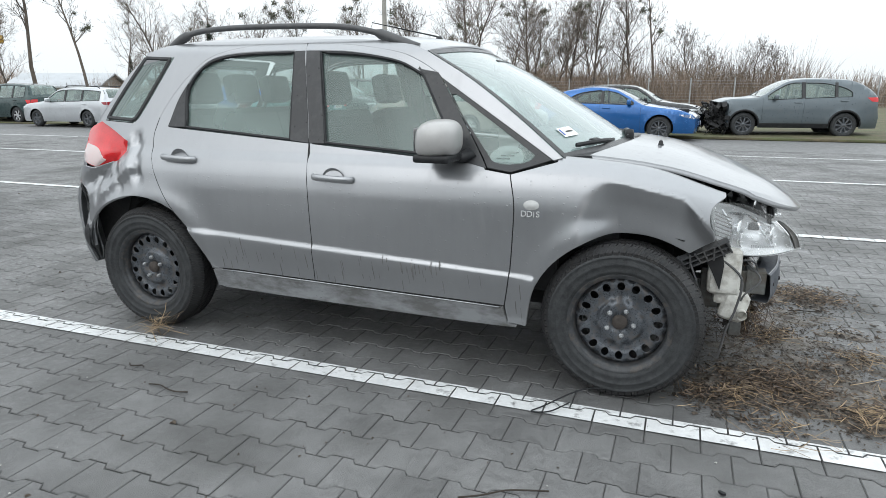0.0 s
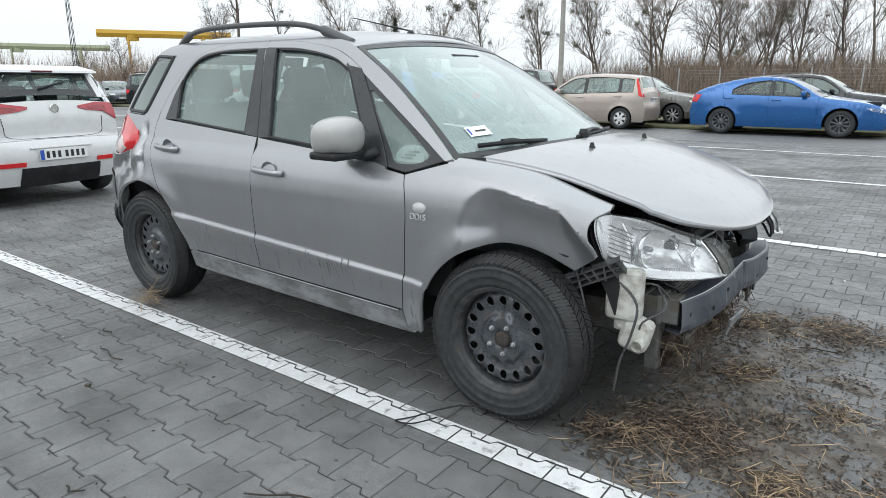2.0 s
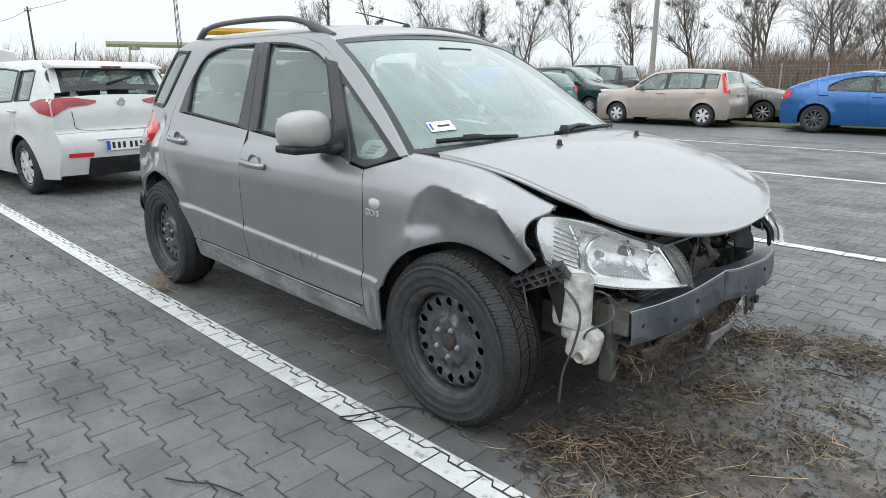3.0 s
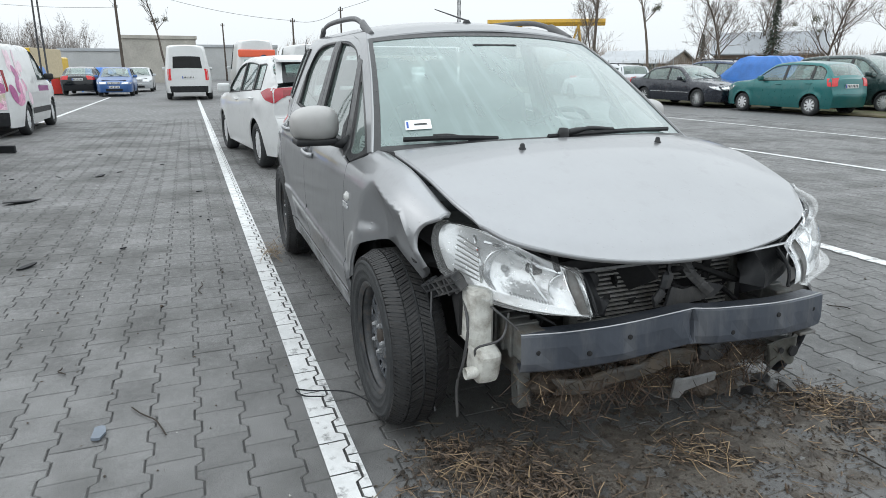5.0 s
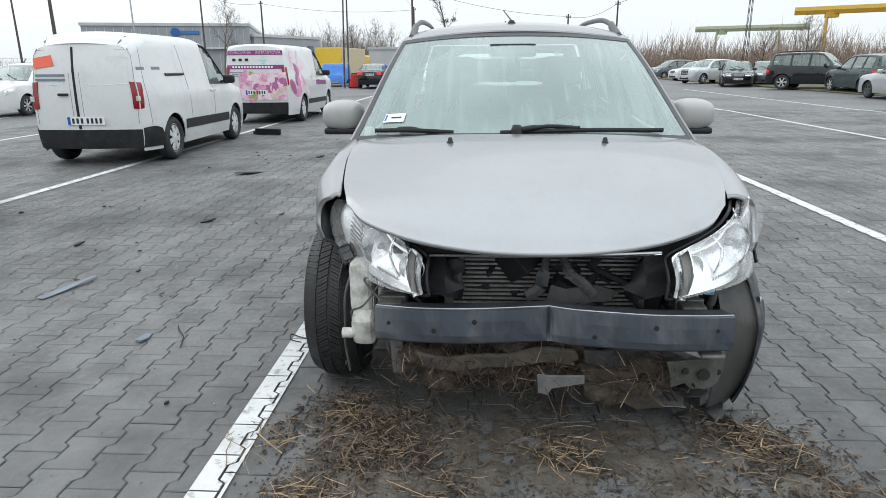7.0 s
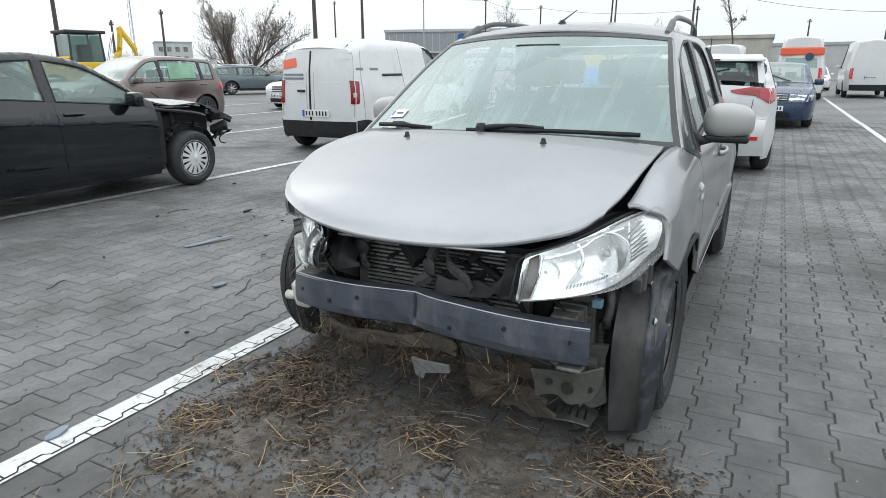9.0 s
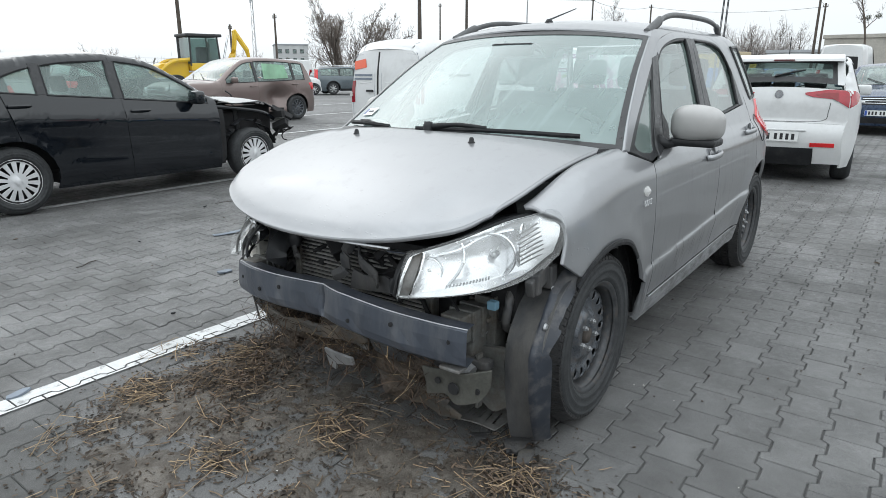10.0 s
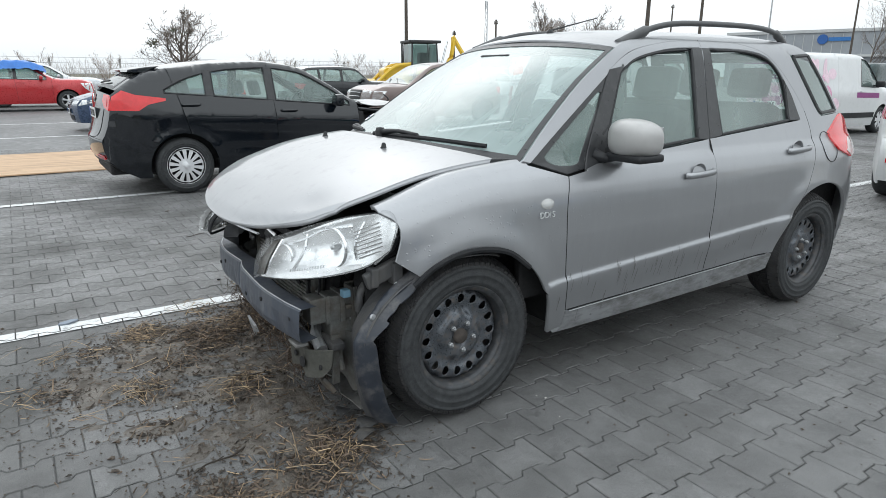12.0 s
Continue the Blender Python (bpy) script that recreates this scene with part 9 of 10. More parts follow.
def tarp(name, m, size, seed):
    """A plastic sheet pulled over a car."""
    bm = bmesh.new()
    bmesh.ops.create_grid(bm, x_segments=46, y_segments=30, size=1.0)
    for v in bm.verts:
        x, y = v.co.x, v.co.y
        roof_ = (1 - ease(0.35, 1.0, abs(x))) * 0.42 + 0.58 if x < 0 else (1 - ease(0.25, 0.62, abs(x))) * 0.42 + 0.58
        edge = 1 - ease(0.78, 1.0, abs(y)) * 0.62 - ease(0.90, 1.0, abs(x)) * 0.5
        z = size[2] * roof_ * max(edge, 0.15)
        z += 0.05 * noise.noise((x * 4 + seed, y * 5, 0)) + 0.03 * noise.noise((x * 11, y * 11 + seed, 3))
        v.co = Vector((x * size[0] / 2 * (0.97 + 0.03 * z), y * size[1] / 2, z))
    ob = part(name, bm, shade("blue_tarpaulin", (0.03, 0.16, 0.50), 0.38, var=0.15, scale=4, bump=0.006, bscale=9), smooth=True)
    ob.matrix_world = m
    return ob


tagged(tarp("tarpaulin", pose(-16.0, 18.6, 0.12, 0, 0, 8), (3.7, 1.95, 1.62), 1), "bright blue tarpaulin pulled over a parked car", "tarpaulin", "tarpaulins")
tagged(tarp("tarpaulin", pose(-43.5, -10.3, -0.20, 0, 0, 0), (4.2, 1.9, 1.7), 2), "bright blue tarpaulin pulled over a parked car", "tarpaulin", "tarpaulins")
tagged(tarp("tarpaulin", pose(-45.5, -6.6, -0.20, 0, 0, 0), (4.2, 1.9, 1.65), 4), "bright blue tarpaulin pulled over a parked car", "tarpaulin", "tarpaulins")
tagged(tarp("tarpaulin", pose(1.1, -25.5, 1.30, 0, 0, 0), (2.0, 1.75, 0.42), 6), "blue sheet tied over the roof of the red car", "tarpaulin", "tarpaulins")

# ---- backhoe loader ----
jcb = thing("backhoe_loader", "yellow backhoe loader with a glazed cab", "machine", pose(-19.3, -31.3, 0, 0, 0, -12) @ Matrix.Scale(1.13, 4))
M_MACHINE = shade("machine_black", (0.03, 0.03, 0.032), 0.55, var=0.2)
part("chassis", box((3.2, 0.9, 0.5), (0, 0, 0.85), 0.05), C_YELLOW, jcb)
hd = slab(loop([(0.55, 0.9), (1.9, 0.85)], [(1.9, 0.85), (1.95, 1.35), (1.8, 1.5)], [(1.8, 1.5), (0.55, 1.65)], [(0.55, 1.65), (0.55, 0.9)]), 0.95, 0.03)
part("engine_hood", hd, C_YELLOW, jcb)
cab = part("cab_floor", box((1.5, 1.5, 0.35), (-0.25, 0, 1.35), 0.05), C_YELLOW, jcb)
for x in (-0.95, 0.5):
    for y in (-0.72, 0.72):
        part("cab_post", tube([(x, y, 1.4), (x * 0.92, y * 0.93, 2.75)], 0.045, 6), M_MACHINE, jcb)
for y in (-0.70, 0.70):
    g = slab([(-0.9, 1.5), (0.46, 1.5), (0.44, 2.7), (-0.86, 2.7)], 0.012)
    bmesh.ops.translate(g, verts=g.verts, vec=(0, y, 0))
    part("cab_window", g, M_TINTED, jcb)
for x in (-0.93, 0.49):
    g = slab([(-0.66, 1.5), (0.66, 1.5), (0.62, 2.7), (-0.62, 2.7)], 0.012, plane="yz")
    bmesh.ops.translate(g, verts=g.verts, vec=(x, 0, 0))
    part("cab_window", g, M_TINTED, jcb)
part("cab_roof", box((1.75, 1.6, 0.14), (-0.22, 0, 2.82), 0.05), M_MACHINE, jcb)
part("operator_seat", box((0.5, 0.5, 0.9), (-0.35, 0, 1.85), 0.1), M_SEAT, jcb)
part("exhaust", tube([(0.9, 0.3, 1.5), (0.9, 0.3, 2.75)], 0.05, 8), M_MACHINE, jcb)
for y in (-0.62, 0.62):
    part("loader_arm", tube(bend([(0.5, y, 1.7), (1.4, y, 1.55), (2.3, y, 0.8), (2.6, y, 0.5)], 4), 0.10, 6, squash=(0.6, 1)), C_YELLOW, jcb)
bk = slab(loop([(2.5, 0.15), (3.3, 0.12)], [(3.3, 0.12), (2.9, 0.5), (2.6, 0.95)], [(2.6, 0.95), (2.45, 0.6), (2.5, 0.15)]), 2.2)
part("front_bucket", bk, C_YELLOW, jcb)
part("boom", tube(bend([(-1.5, 0, 1.0), (-2.0, 0, 2.2), (-2.1, 0, 3.1)], 4), 0.17, 6, squash=(0.7, 1)), C_YELLOW, jcb)
part("dipper_arm", tube([(-2.05, 0, 3.15), (-2.7, 0, 2.2), (-2.9, 0, 1.3)], 0.13, 6, squash=(0.7, 1)), C_YELLOW, jcb)
part("ram", tube([(-1.4, 0, 1.6), (-1.75, 0, 2.9)], 0.05, 8), M_CHROME, jcb)
part("rear_lamp_panel", box((0.05, 0.25, 0.9), (-0.98, -0.70, 2.1), 0.02), C_ORANGE, jcb)
for x, r_ in ((1.35, 0.5), (-0.9, 0.72)):
    for s_ in (1, -1):
        road_wheel(jcb, Matrix.Translation((x, s_ * 0.85, r_)), r_, 0.4, s_, 6, C_YELLOW, True, 0.5)

truck = thing("box_truck", "yellow-fronted lorry with a tan box body", "truck", pose(-53.5, -11.4, 0, 0, 0, 171) @ Matrix.Diagonal((0.92, 0.92, 0.80, 1)))
part("box_body", box((6.2, 2.4, 2.5), (-1.5, 0, 2.2), 0.05), shade("tan_canvas", (0.50, 0.42, 0.28), 0.7, var=0.12), truck)
part("rear_panel", box((0.05, 2.3, 2.4), (-4.63, 0, 2.2), 0.02), C_YELLOW, truck)
part("cab", box((1.7, 2.2, 2.2), (2.6, 0, 1.7), 0.15), C_YELLOW, truck)
part("cab_window", box((0.05, 1.9, 0.8), (3.44, 0, 2.2), 0.02), M_GLASS2, truck)
part("frame", box((7.6, 0.8, 0.3), (-0.6, 0, 0.75), 0.03), M_DARK, truck)
for x in (2.4, -3.0):
    for s_ in (1, -1):
        road_wheel(truck, Matrix.Translation((x, s_ * 1.0, 0.48)), 0.48, 0.3, s_, 6, M_STEEL_RIM, True, 0.55)
rb = thing("red_barrier", "red plastic barrier at the foot of a pole", "barrier", pose(-38.7, -8.1, 0, 0, 0, 10) @ Matrix.Diagonal((0.8, 0.62, 0.85, 1)))
o = slab(loop([(-0.42, 0.0), (0.42, 0.0)], [(0.42, 0.0), (0.36, 0.5), (0.30, 1.0)], [(0.30, 1.0), (-0.30, 1.0)], [(-0.30, 1.0), (-0.36, 0.5), (-0.42, 0.0)]), 0.4, 0.03, plane="yz")
part("barrier_body", o, shade("red_plastic", (0.55, 0.03, 0.02), 0.5, var=0.15), rb)
part("foot", box((0.5, 1.0, 0.08), (0, 0, 0.04), 0.02), M_DARK, rb)

# ---- distance: bare trees, fence, poles, cranes, buildings ----
M_BARK = shade("grey_brown_bark", (0.115, 0.095, 0.08), 0.9, var=0.3, scale=3, bump=0.01, bscale=30, rand=0.15)
M_TWIGS = shade("fine_twigs", (0.17, 0.14, 0.12), 0.9, var=0.25, scale=1, rand=0.2)
M_BRUSH = shade("brown_brushwood", (0.23, 0.175, 0.135), 0.9, var=0.3, scale=1, rand=0.25)
# paler and greyer than the near brushwood: distance haze put into the colour
M_HAZEWOOD = shade("haze_paled_brushwood", (0.36, 0.335, 0.32), 0.9, var=0.25, scale=0.4)
M_MISTLE = shade("mistletoe_green", (0.10, 0.105, 0.07), 0.8, var=0.3, scale=2)
M_EVER = shade("dark_needles", (0.028, 0.042, 0.026), 0.85, var=0.3, scale=2)


def limb(V, F, a, b, ra, rb, sides):
    d = (b - a).normalized()
    s = d.cross(Vector((0.3, 0.1, 1)) if abs(d.z) < 0.9 else Vector((1, 0, 0))).normalized()
    t = s.cross(d)
    k = len(V)
    if sides == 1:
        # a twig thinner than can be seen round
        V += [tuple(a - s * ra), tuple(a + s * ra), tuple(b + t * rb)]
        F.append((k, k + 1, k + 2))
        return
    for p, r in ((a, ra), (b, rb)):
        for q in range(sides):
            w = 2 * math.pi * q / sides
            V.append(tuple(p + (s * math.cos(w) + t * math.sin(w)) * r))
    for q in range(sides):
        F.append((k + q, k + (q + 1) % sides, k + sides + (q + 1) % sides, k + sides + q))


def bare_tree(seed, H, trunk=0.28, thick=0.13, kids=(16, 7, 5, 5), angle=46, reach=0.42, stems=1, fan=0.0, up=0.35, twig=0.012):
    """Limbs in one mesh, fine twigs in another, and where clumps can hang. angle: how far limbs leave the stem;
    reach: the longest limb as a share of the height; up: how they curve skywards."""
    r = random.Random(seed)
    V, F, TV, TF, spots = [], [], [], [], []
    last = len(kids)

    def turn(d, deg):
        s = d.cross(Vector((r.gauss(0, 1), r.gauss(0, 1), r.gauss(0, 1)))).normalized()
        w = math.radians(deg)
        return (d * math.cos(w) + s * math.sin(w)).normalized()

    def grow(p, d, L, rad, lev):
        n = (7, 4, 3, 2, 1)[lev] if lev < last else 1
        pts = [p]
        for k in range(n):
            wob = 0.09 if lev == 0 else 0.16
            d = (d + Vector((r.gauss(0, wob), r.gauss(0, wob), r.gauss(0, wob * 0.6) + (up * 0.35 if 0 < lev < last else 0)))).normalized()
            pts.append(pts[-1] + d * (L / n))
        for k in range(n):
            f0, f1 = 1 - 0.82 * k / n, 1 - 0.82 * (k + 1) / n
            if lev < last - 1:
                limb(V, F, pts[k], pts[k + 1], rad * f0, rad * f1, 7 if lev == 0 else 5 if lev == 1 else 3)
            else:
                limb(TV, TF, pts[k], pts[k + 1], max(rad * f0, twig) * (1.5 if lev >= last else 1), max(rad * f1, twig * 0.6), 1 if lev >= last else 3)
        if lev == 2:
            spots.append(pts[-1])
        if lev >= last:
            return
        for c in range(kids[lev]):
            f = trunk + (1 - trunk) * (c + r.random()) / kids[lev] if lev == 0 else r.uniform(0.22, 1.0)
            i = min(int(f * n), n - 1)
            q = pts[i] + (pts[i + 1] - pts[i]) * (f * n - i)
            g = (f - trunk) / (1 - trunk)
            here = (pts[i + 1] - pts[i]).normalized()
            if lev == 0:
                ln_ = H * reach * (0.55 + 0.45 * math.sin(math.pi * min(g * 1.15 + 0.12, 1))) * (1 - 0.45 * g) * r.uniform(0.7, 1.15)
                grow(q, turn(here, angle * r.uniform(0.75, 1.2) * (1 - 0.4 * g)), ln_, max(rad * (1 - 0.82 * f) * 0.62, 0.02), 1)
            else:
                grow(q, turn(here, r.uniform(24, 58)), L * r.uniform(0.34, 0.62), max(rad * (1 - 0.8 * f) * 0.6, twig), lev + 1)
    for k in range(stems):
        w = 2 * math.pi * k / stems + r.uniform(-0.3, 0.3)
        d = Vector((math.cos(w) * fan, math.sin(w) * fan, 1)).normalized()
        grow(Vector((0.12 * math.cos(w) * (stems > 1), 0.12 * math.sin(w) * (stems > 1), -0.2)), d, H * 0.93 * r.uniform(0.85, 1.0), thick, 0)
    a, b = bpy.data.meshes.new("limbs"), bpy.data.meshes.new("twigs")
    a.from_pydata(V, [], F)
    b.from_pydata(TV, [], TF)
    return a, b, spots


def leaf_ball(seed, R, n, size):
    r = random.Random(seed)
    V, F = [], []
    for _ in range(n):
        d = Vector((r.gauss(0, 1), r.gauss(0, 1), r.gauss(0, 1))).normalized() * R * r.uniform(0.35, 1.0)
        u = Vector((r.gauss(0, 1), r.gauss(0, 1), r.gauss(0, 1))).normalized()
        w = u.cross(d).normalized() * size * 0.4
        u = u * size
        k = len(V)
        V += [tuple(d - u), tuple(d + w), tuple(d + u), tuple(d - w)]
        F.append((k, k + 1, k + 2, k + 3))
    me = bpy.data.meshes.new("leaves")
    me.from_pydata(V, [], F)
    return me


KINDS = [bare_tree(1, 11.5, 0.20, 0.13, (17, 7, 5, 4), 50, 0.40, twig=0.009), bare_tree(2, 13.0, 0.24, 0.14, (18, 7, 5, 4), 44, 0.36, twig=0.009),
         bare_tree(3, 10.0, 0.18, 0.13, (17, 7, 5, 4), 55, 0.46, twig=0.009), bare_tree(4, 14.0, 0.28, 0.14, (18, 7, 5, 4), 36, 0.31, twig=0.009),
         bare_tree(5, 13.5, 0.42, 0.16, (9, 5, 4, 3), 42, 0.24)]
BUSH = [bare_tree(20 + k, 4.6, 0.08, 0.035, (9, 6, 4), 38, 0.42, 5, 0.50, 0.3, 0.006) for k in range(3)]
WILLOW = bare_tree(30, 8.8, 0.08, 0.12, (12, 7, 5, 3), 34, 0.40, 9, 0.85, 0.42, 0.010)
ROUND = bare_tree(31, 6.2, 0.22, 0.15, (14, 7, 5, 4), 52, 0.46, 2, 0.16, 0.25, 0.010)
BALL = leaf_ball(1, 0.40, 110, 0.085)


def plant(kind, x, y, s=1.0, rot=0.0, balls=0, name="bare_tree", label="tall bare winter tree with fine grey-brown twigs", zscale=1.0, mat=None, seed=0):
    a, b, spots = kind
    t = thing(name, label, "tree" if name != "bare_bush" else "bush", group="tree row" if name == "bare_tree" else "")
    t.location, t.rotation_euler, t.scale = (x, y, 0), (0, 0, rot), (s, s, s * zscale)
    if not a.materials:
        a.materials.append(mat or M_BARK)
        b.materials.append(mat or M_TWIGS)
    for nm, me in (("trunk", a), ("crown", b)):
        o = new(nm, me)
        o.parent = t
    r = random.Random(seed + int(x * 7))
    for k in range(balls):
        o = new("mistletoe", BALL)
        if not BALL.materials:
            BALL.materials.append(M_MISTLE)
        o.parent = t
        o.location = r.choice(spots)
        q = r.uniform(0.5, 1.15)
        o.scale = (q, q, q)
    return t


rt = random.Random(12)
NORTH = [(-64, 58, 0, 0.95, 3), (-56, 60, 1, 0.95, 2), (-46, 58, 2, 1.15, 14), (-40, 60, 1, 0.95, 8), (-31, 57, 0, 0.95, 10), (-26, 60, 2, 1.1, 6), (-19, 57, 1, 1.0, 9), (-17, 62, 3, 0.9, 4), (-13.7, 58, 0, 1.1, 4), (-10.5, 60, 1, 1.0, 4),
         (-8.0, 57, 3, 0.95, 2), (-2.5, 57, 4, 0.92, 14), (3.0, 61, 2, 0.60, 0), (5.6, 63, 2, 0.66, 0), (8.2, 61, 2, 0.60, 0), (-14.5, 61, 2, 1.05, 5), (-8.4, 61, 2, 1.0, 4), (-11.5, 57, 2, 1.0, 6), (-5.0, 60, 1, 0.9, 3), (-20.5, 60, 0, 1.1, 5), (0.4, 63, 2, 0.8, 0), (-36, 66, 3, 0.9, 4), (-22, 66, 0, 1.1, 3), (-51, 66, 3, 0.8, 2),
         (-15.5, 66, 2, 1.2, 3), (-12.0, 65, 3, 0.95, 2), (-6.0, 63, 0, 0.95, 0), (-28.5, 64, 1, 0.9, 3)]
for x, y, k, s, n in NORTH:
    plant(KINDS[k], x, y, s, rt.uniform(0, 6.28), n)
for k in range(58):
    x = -72 + k * 1.78 + rt.uniform(-0.8, 0.8)
    s = rt.uniform(0.5, 0.95) * (1.25 if -20 < x < 8 else 0.85)
    plant(BUSH[k % 3], x, 50.5 + rt.uniform(0, 12), s, rt.uniform(0, 6.28), 0, "bare_bush", "tangled brown bare bush behind the fence", mat=M_BRUSH)
for x, y, k, s, n in ((-35.5, 23.9, 4, 0.86, 6), (-44.7, 36.1, 4, 0.9, 6), (-42.6, 41.5, 1, 0.85, 0), (-40.5, 44, 0, 0.8, 0), (-60.7, 39.4, 3, 0.8, 0), (-62.6, 42.0, 1, 0.8, 0), (-67.6, -3.1, 4, 0.85, 7), (-67.4, -27.6, 0, 0.75, 0),
                      (-104, -29, 2, 0.8, 0), (-115, -26, 0, 0.75, 0), (-110, -22, 2, 0.9, 0), (-118, -19, 0, 0.8, 0), (-112, -15, 0, 0.7, 0), (-48, 46, 2, 0.8, 0), (-86, 42, 2, 0.8, 0), (-80, 34, 2, 0.6, 0)):
    plant(KINDS[k], x, y, s, rt.uniform(0, 6.28), n)
plant(WILLOW, -41.9, -42.2, 1.0, 0.5, 0, label="broad many-stemmed bare willow")
plant(ROUND, -8.0, -41.3, 0.95, 2.0, 3, label="bare tree with clumps of mistletoe")
for k in range(16):
    plant(BUSH[k % 3], -90 + k * 8.0, -95 - rt.uniform(0, 22), rt.uniform(0.8, 1.5), rt.uniform(0, 6.28), 0, "bare_bush", "distant bare scrub along the field", mat=M_BRUSH)
for k in range(16):
    plant(BUSH[k % 3], -104 + rt.uniform(-6, 6), 14 + k * 3.2, rt.uniform(0.7, 1.2), rt.uniform(0, 6.28), 0, "bare_bush", "distant bare scrub by the cranes", mat=M_BRUSH)


def thicket(seed, n, a, b, depth, hs, mat, label, r0=0.018):
    """A belt of bare brushwood stems and side shoots from a to b."""
    r = random.Random(seed)
    V, F = [], []
    A, B = Vector((*a, 0)), Vector((*b, 0))
    side = Vector((-(B - A).y, (B - A).x, 0)).normalized()
    for _ in range(n):
        t_ = r.random()
        p = A.lerp(B, t_) + side * depth * (r.random() - 0.5)
        h = r.uniform(*hs) * (0.65 + 0.5 * noise.noise((p.x * 0.16, p.y * 0.16, seed)) + 0.25 * r.random())
        d = Vector((r.gauss(0, 0.30), r.gauss(0, 0.30), 1)).normalized()
        limb(V, F, p - d * 0.1, p + d * h, r0, r0 * 0.3, 3)
        for _k in range(2):
            q = p + d * h * r.uniform(0.25, 0.9)
            e = (d + Vector((r.gauss(0, 0.5), r.gauss(0, 0.5), 0.2))).normalized()
            limb(V, F, q, q + e * h * r.uniform(0.2, 0.45), r0 * 0.8, r0 * 0.25, 1)
    me = bpy.data.meshes.new("thicket")
    me.from_pydata(V, [], F)
    tagged(link("brushwood_belt", me, mat), label, "brushwood", kind="stuff")


thicket(1, 14000, (-78, 58), (44, 58), 16, (1.8, 3.8), M_BRUSH, "dense belt of brown brushwood behind the fence")
thicket(4, 6000, (-26, 63), (10, 63), 14, (2.6, 6.0), M_BRUSH, "close stand of slim bare young trees", 0.016)
# the three far belts below carry their haze in their pale colour
thicket(2, 5000, (-150, -112), (70, -126), 22, (2.0, 4.6), M_HAZEWOOD, "distant belt of bare woodland, greyed as by haze", 0.028)
thicket(3, 3000, (-128, 75), (-128, -60), 14, (2.5, 5.5), M_HAZEWOOD, "distant belt of bare woodland, greyed as by haze", 0.035)
thicket(6, 2600, (-118, -42), (-118, -17), 10, (4.5, 8.6), M_HAZEWOOD, "bare trees behind the warehouses, greyed as by haze", 0.035)
thicket(5, 4200, (-97, 12), (-84, 62), 12, (2.4, 6.2), M_BRUSH, "brown scrub behind the far row of cars", 0.030)
for x, y, s in ((-38.5, 43, 1.0), (-66, 61, 0.8)):
    t = thing("conifer", "dark narrow evergreen tree", "tree", pose(x, y, 0))
    part("trunk", tube([(0, 0, -0.1), (0, 0, 5 * s)], [0.14, 0.05], 6), M_BARK, t)
    V, F = [], []
    rc = random.Random(int(x))
    for _ in range(900):
        z = rc.uniform(0.12, 1.0)
        a, q = rc.uniform(0, 6.28), (1 - z) * 1.3 * rc.uniform(0.3, 1) * s
        p = Vector((q * math.cos(a), q * math.sin(a), z * 7 * s))
        d = Vector((math.cos(a), math.sin(a), -0.4)) * 0.28
        w = Vector((-math.sin(a), math.cos(a), 0)) * 0.10
        k = len(V)
        V += [tuple(p - w), tuple(p + w), tuple(p + d)]
        F.append((k, k + 1, k + 2))
    me = bpy.data.meshes.new("needles")
    me.from_pydata(V, [], F)
    link("crown", me, M_EVER, t)

# fences
fence = thing("wire_fence", "grey wire fence on thin posts along the verge", "fence", kind="structure")
post = tube([(0, 0, -0.1), (0, 0, 2.15)], 0.045, 6)
pme = bpy.data.meshes.new("post")
post.to_mesh(pme)
post.free()
pme.materials.append(M_GALV)
for k in range(42):
    o = new("post", pme)
    o.parent = fence
    o.location = (-78 + 2.9 * k, 47, 0.2)
V, F = [], []
for k in range(9):
    limb(V, F, Vector((-78, 47, 0.4 + 0.22 * k)), Vector((43, 47, 0.4 + 0.22 * k)), 0.005, 0.005, 3)
for k in range(480):
    limb(V, F, Vector((-78 + 0.25 * k, 47, 0.35)), Vector((-78 + 0.25 * k, 47, 2.2)), 0.0035, 0.0035, 3)
me = bpy.data.meshes.new("wires")
me.from_pydata(V, [], F)
tagged(link("wire_mesh", me, M_GALV, fence), kind="stuff")
M_CONC = shade("weathered_concrete", (0.33, 0.32, 0.30), 0.85, var=0.18, scale=1.5, bump=0.003, bscale=40)
south = thing("yard_fence", "bent-topped concrete fence posts with barbed wire", "fence", kind="structure")
sp = tube(bend([(0, 0, -0.1), (0, 0, 1.9), (0, 0.06, 2.15), (0, 0.30, 2.40)], 3), 0.07, 5)
sme = bpy.data.meshes.new("post")
sp.to_mesh(sme)
sp.free()
sme.materials.append(M_CONC)
for k in range(22):
    o = new("post", sme)
    o.parent = south
    o.location = (-75 + 4.6 * k, -52 - 0.05 * k, 0)
V, F = [], []
for k in range(6):
    limb(V, F, Vector((-75, -52, 0.5 + 0.38 * k)), Vector((22, -53, 0.5 + 0.38 * k)), 0.012, 0.012, 3)
me = bpy.data.meshes.new("wires")
me.from_pydata(V, [], F)
tagged(link("barbed_wire", me, M_GALV, south), kind="stuff")

# poles and wires
M_LATTICE = shade("dark_lattice_steel", (0.06, 0.062, 0.066), 0.6, metal=0.3, var=0.2, scale=6)
M_TIMBER = shade("dark_timber_pole", (0.085, 0.07, 0.058), 0.85, var=0.25, scale=3)


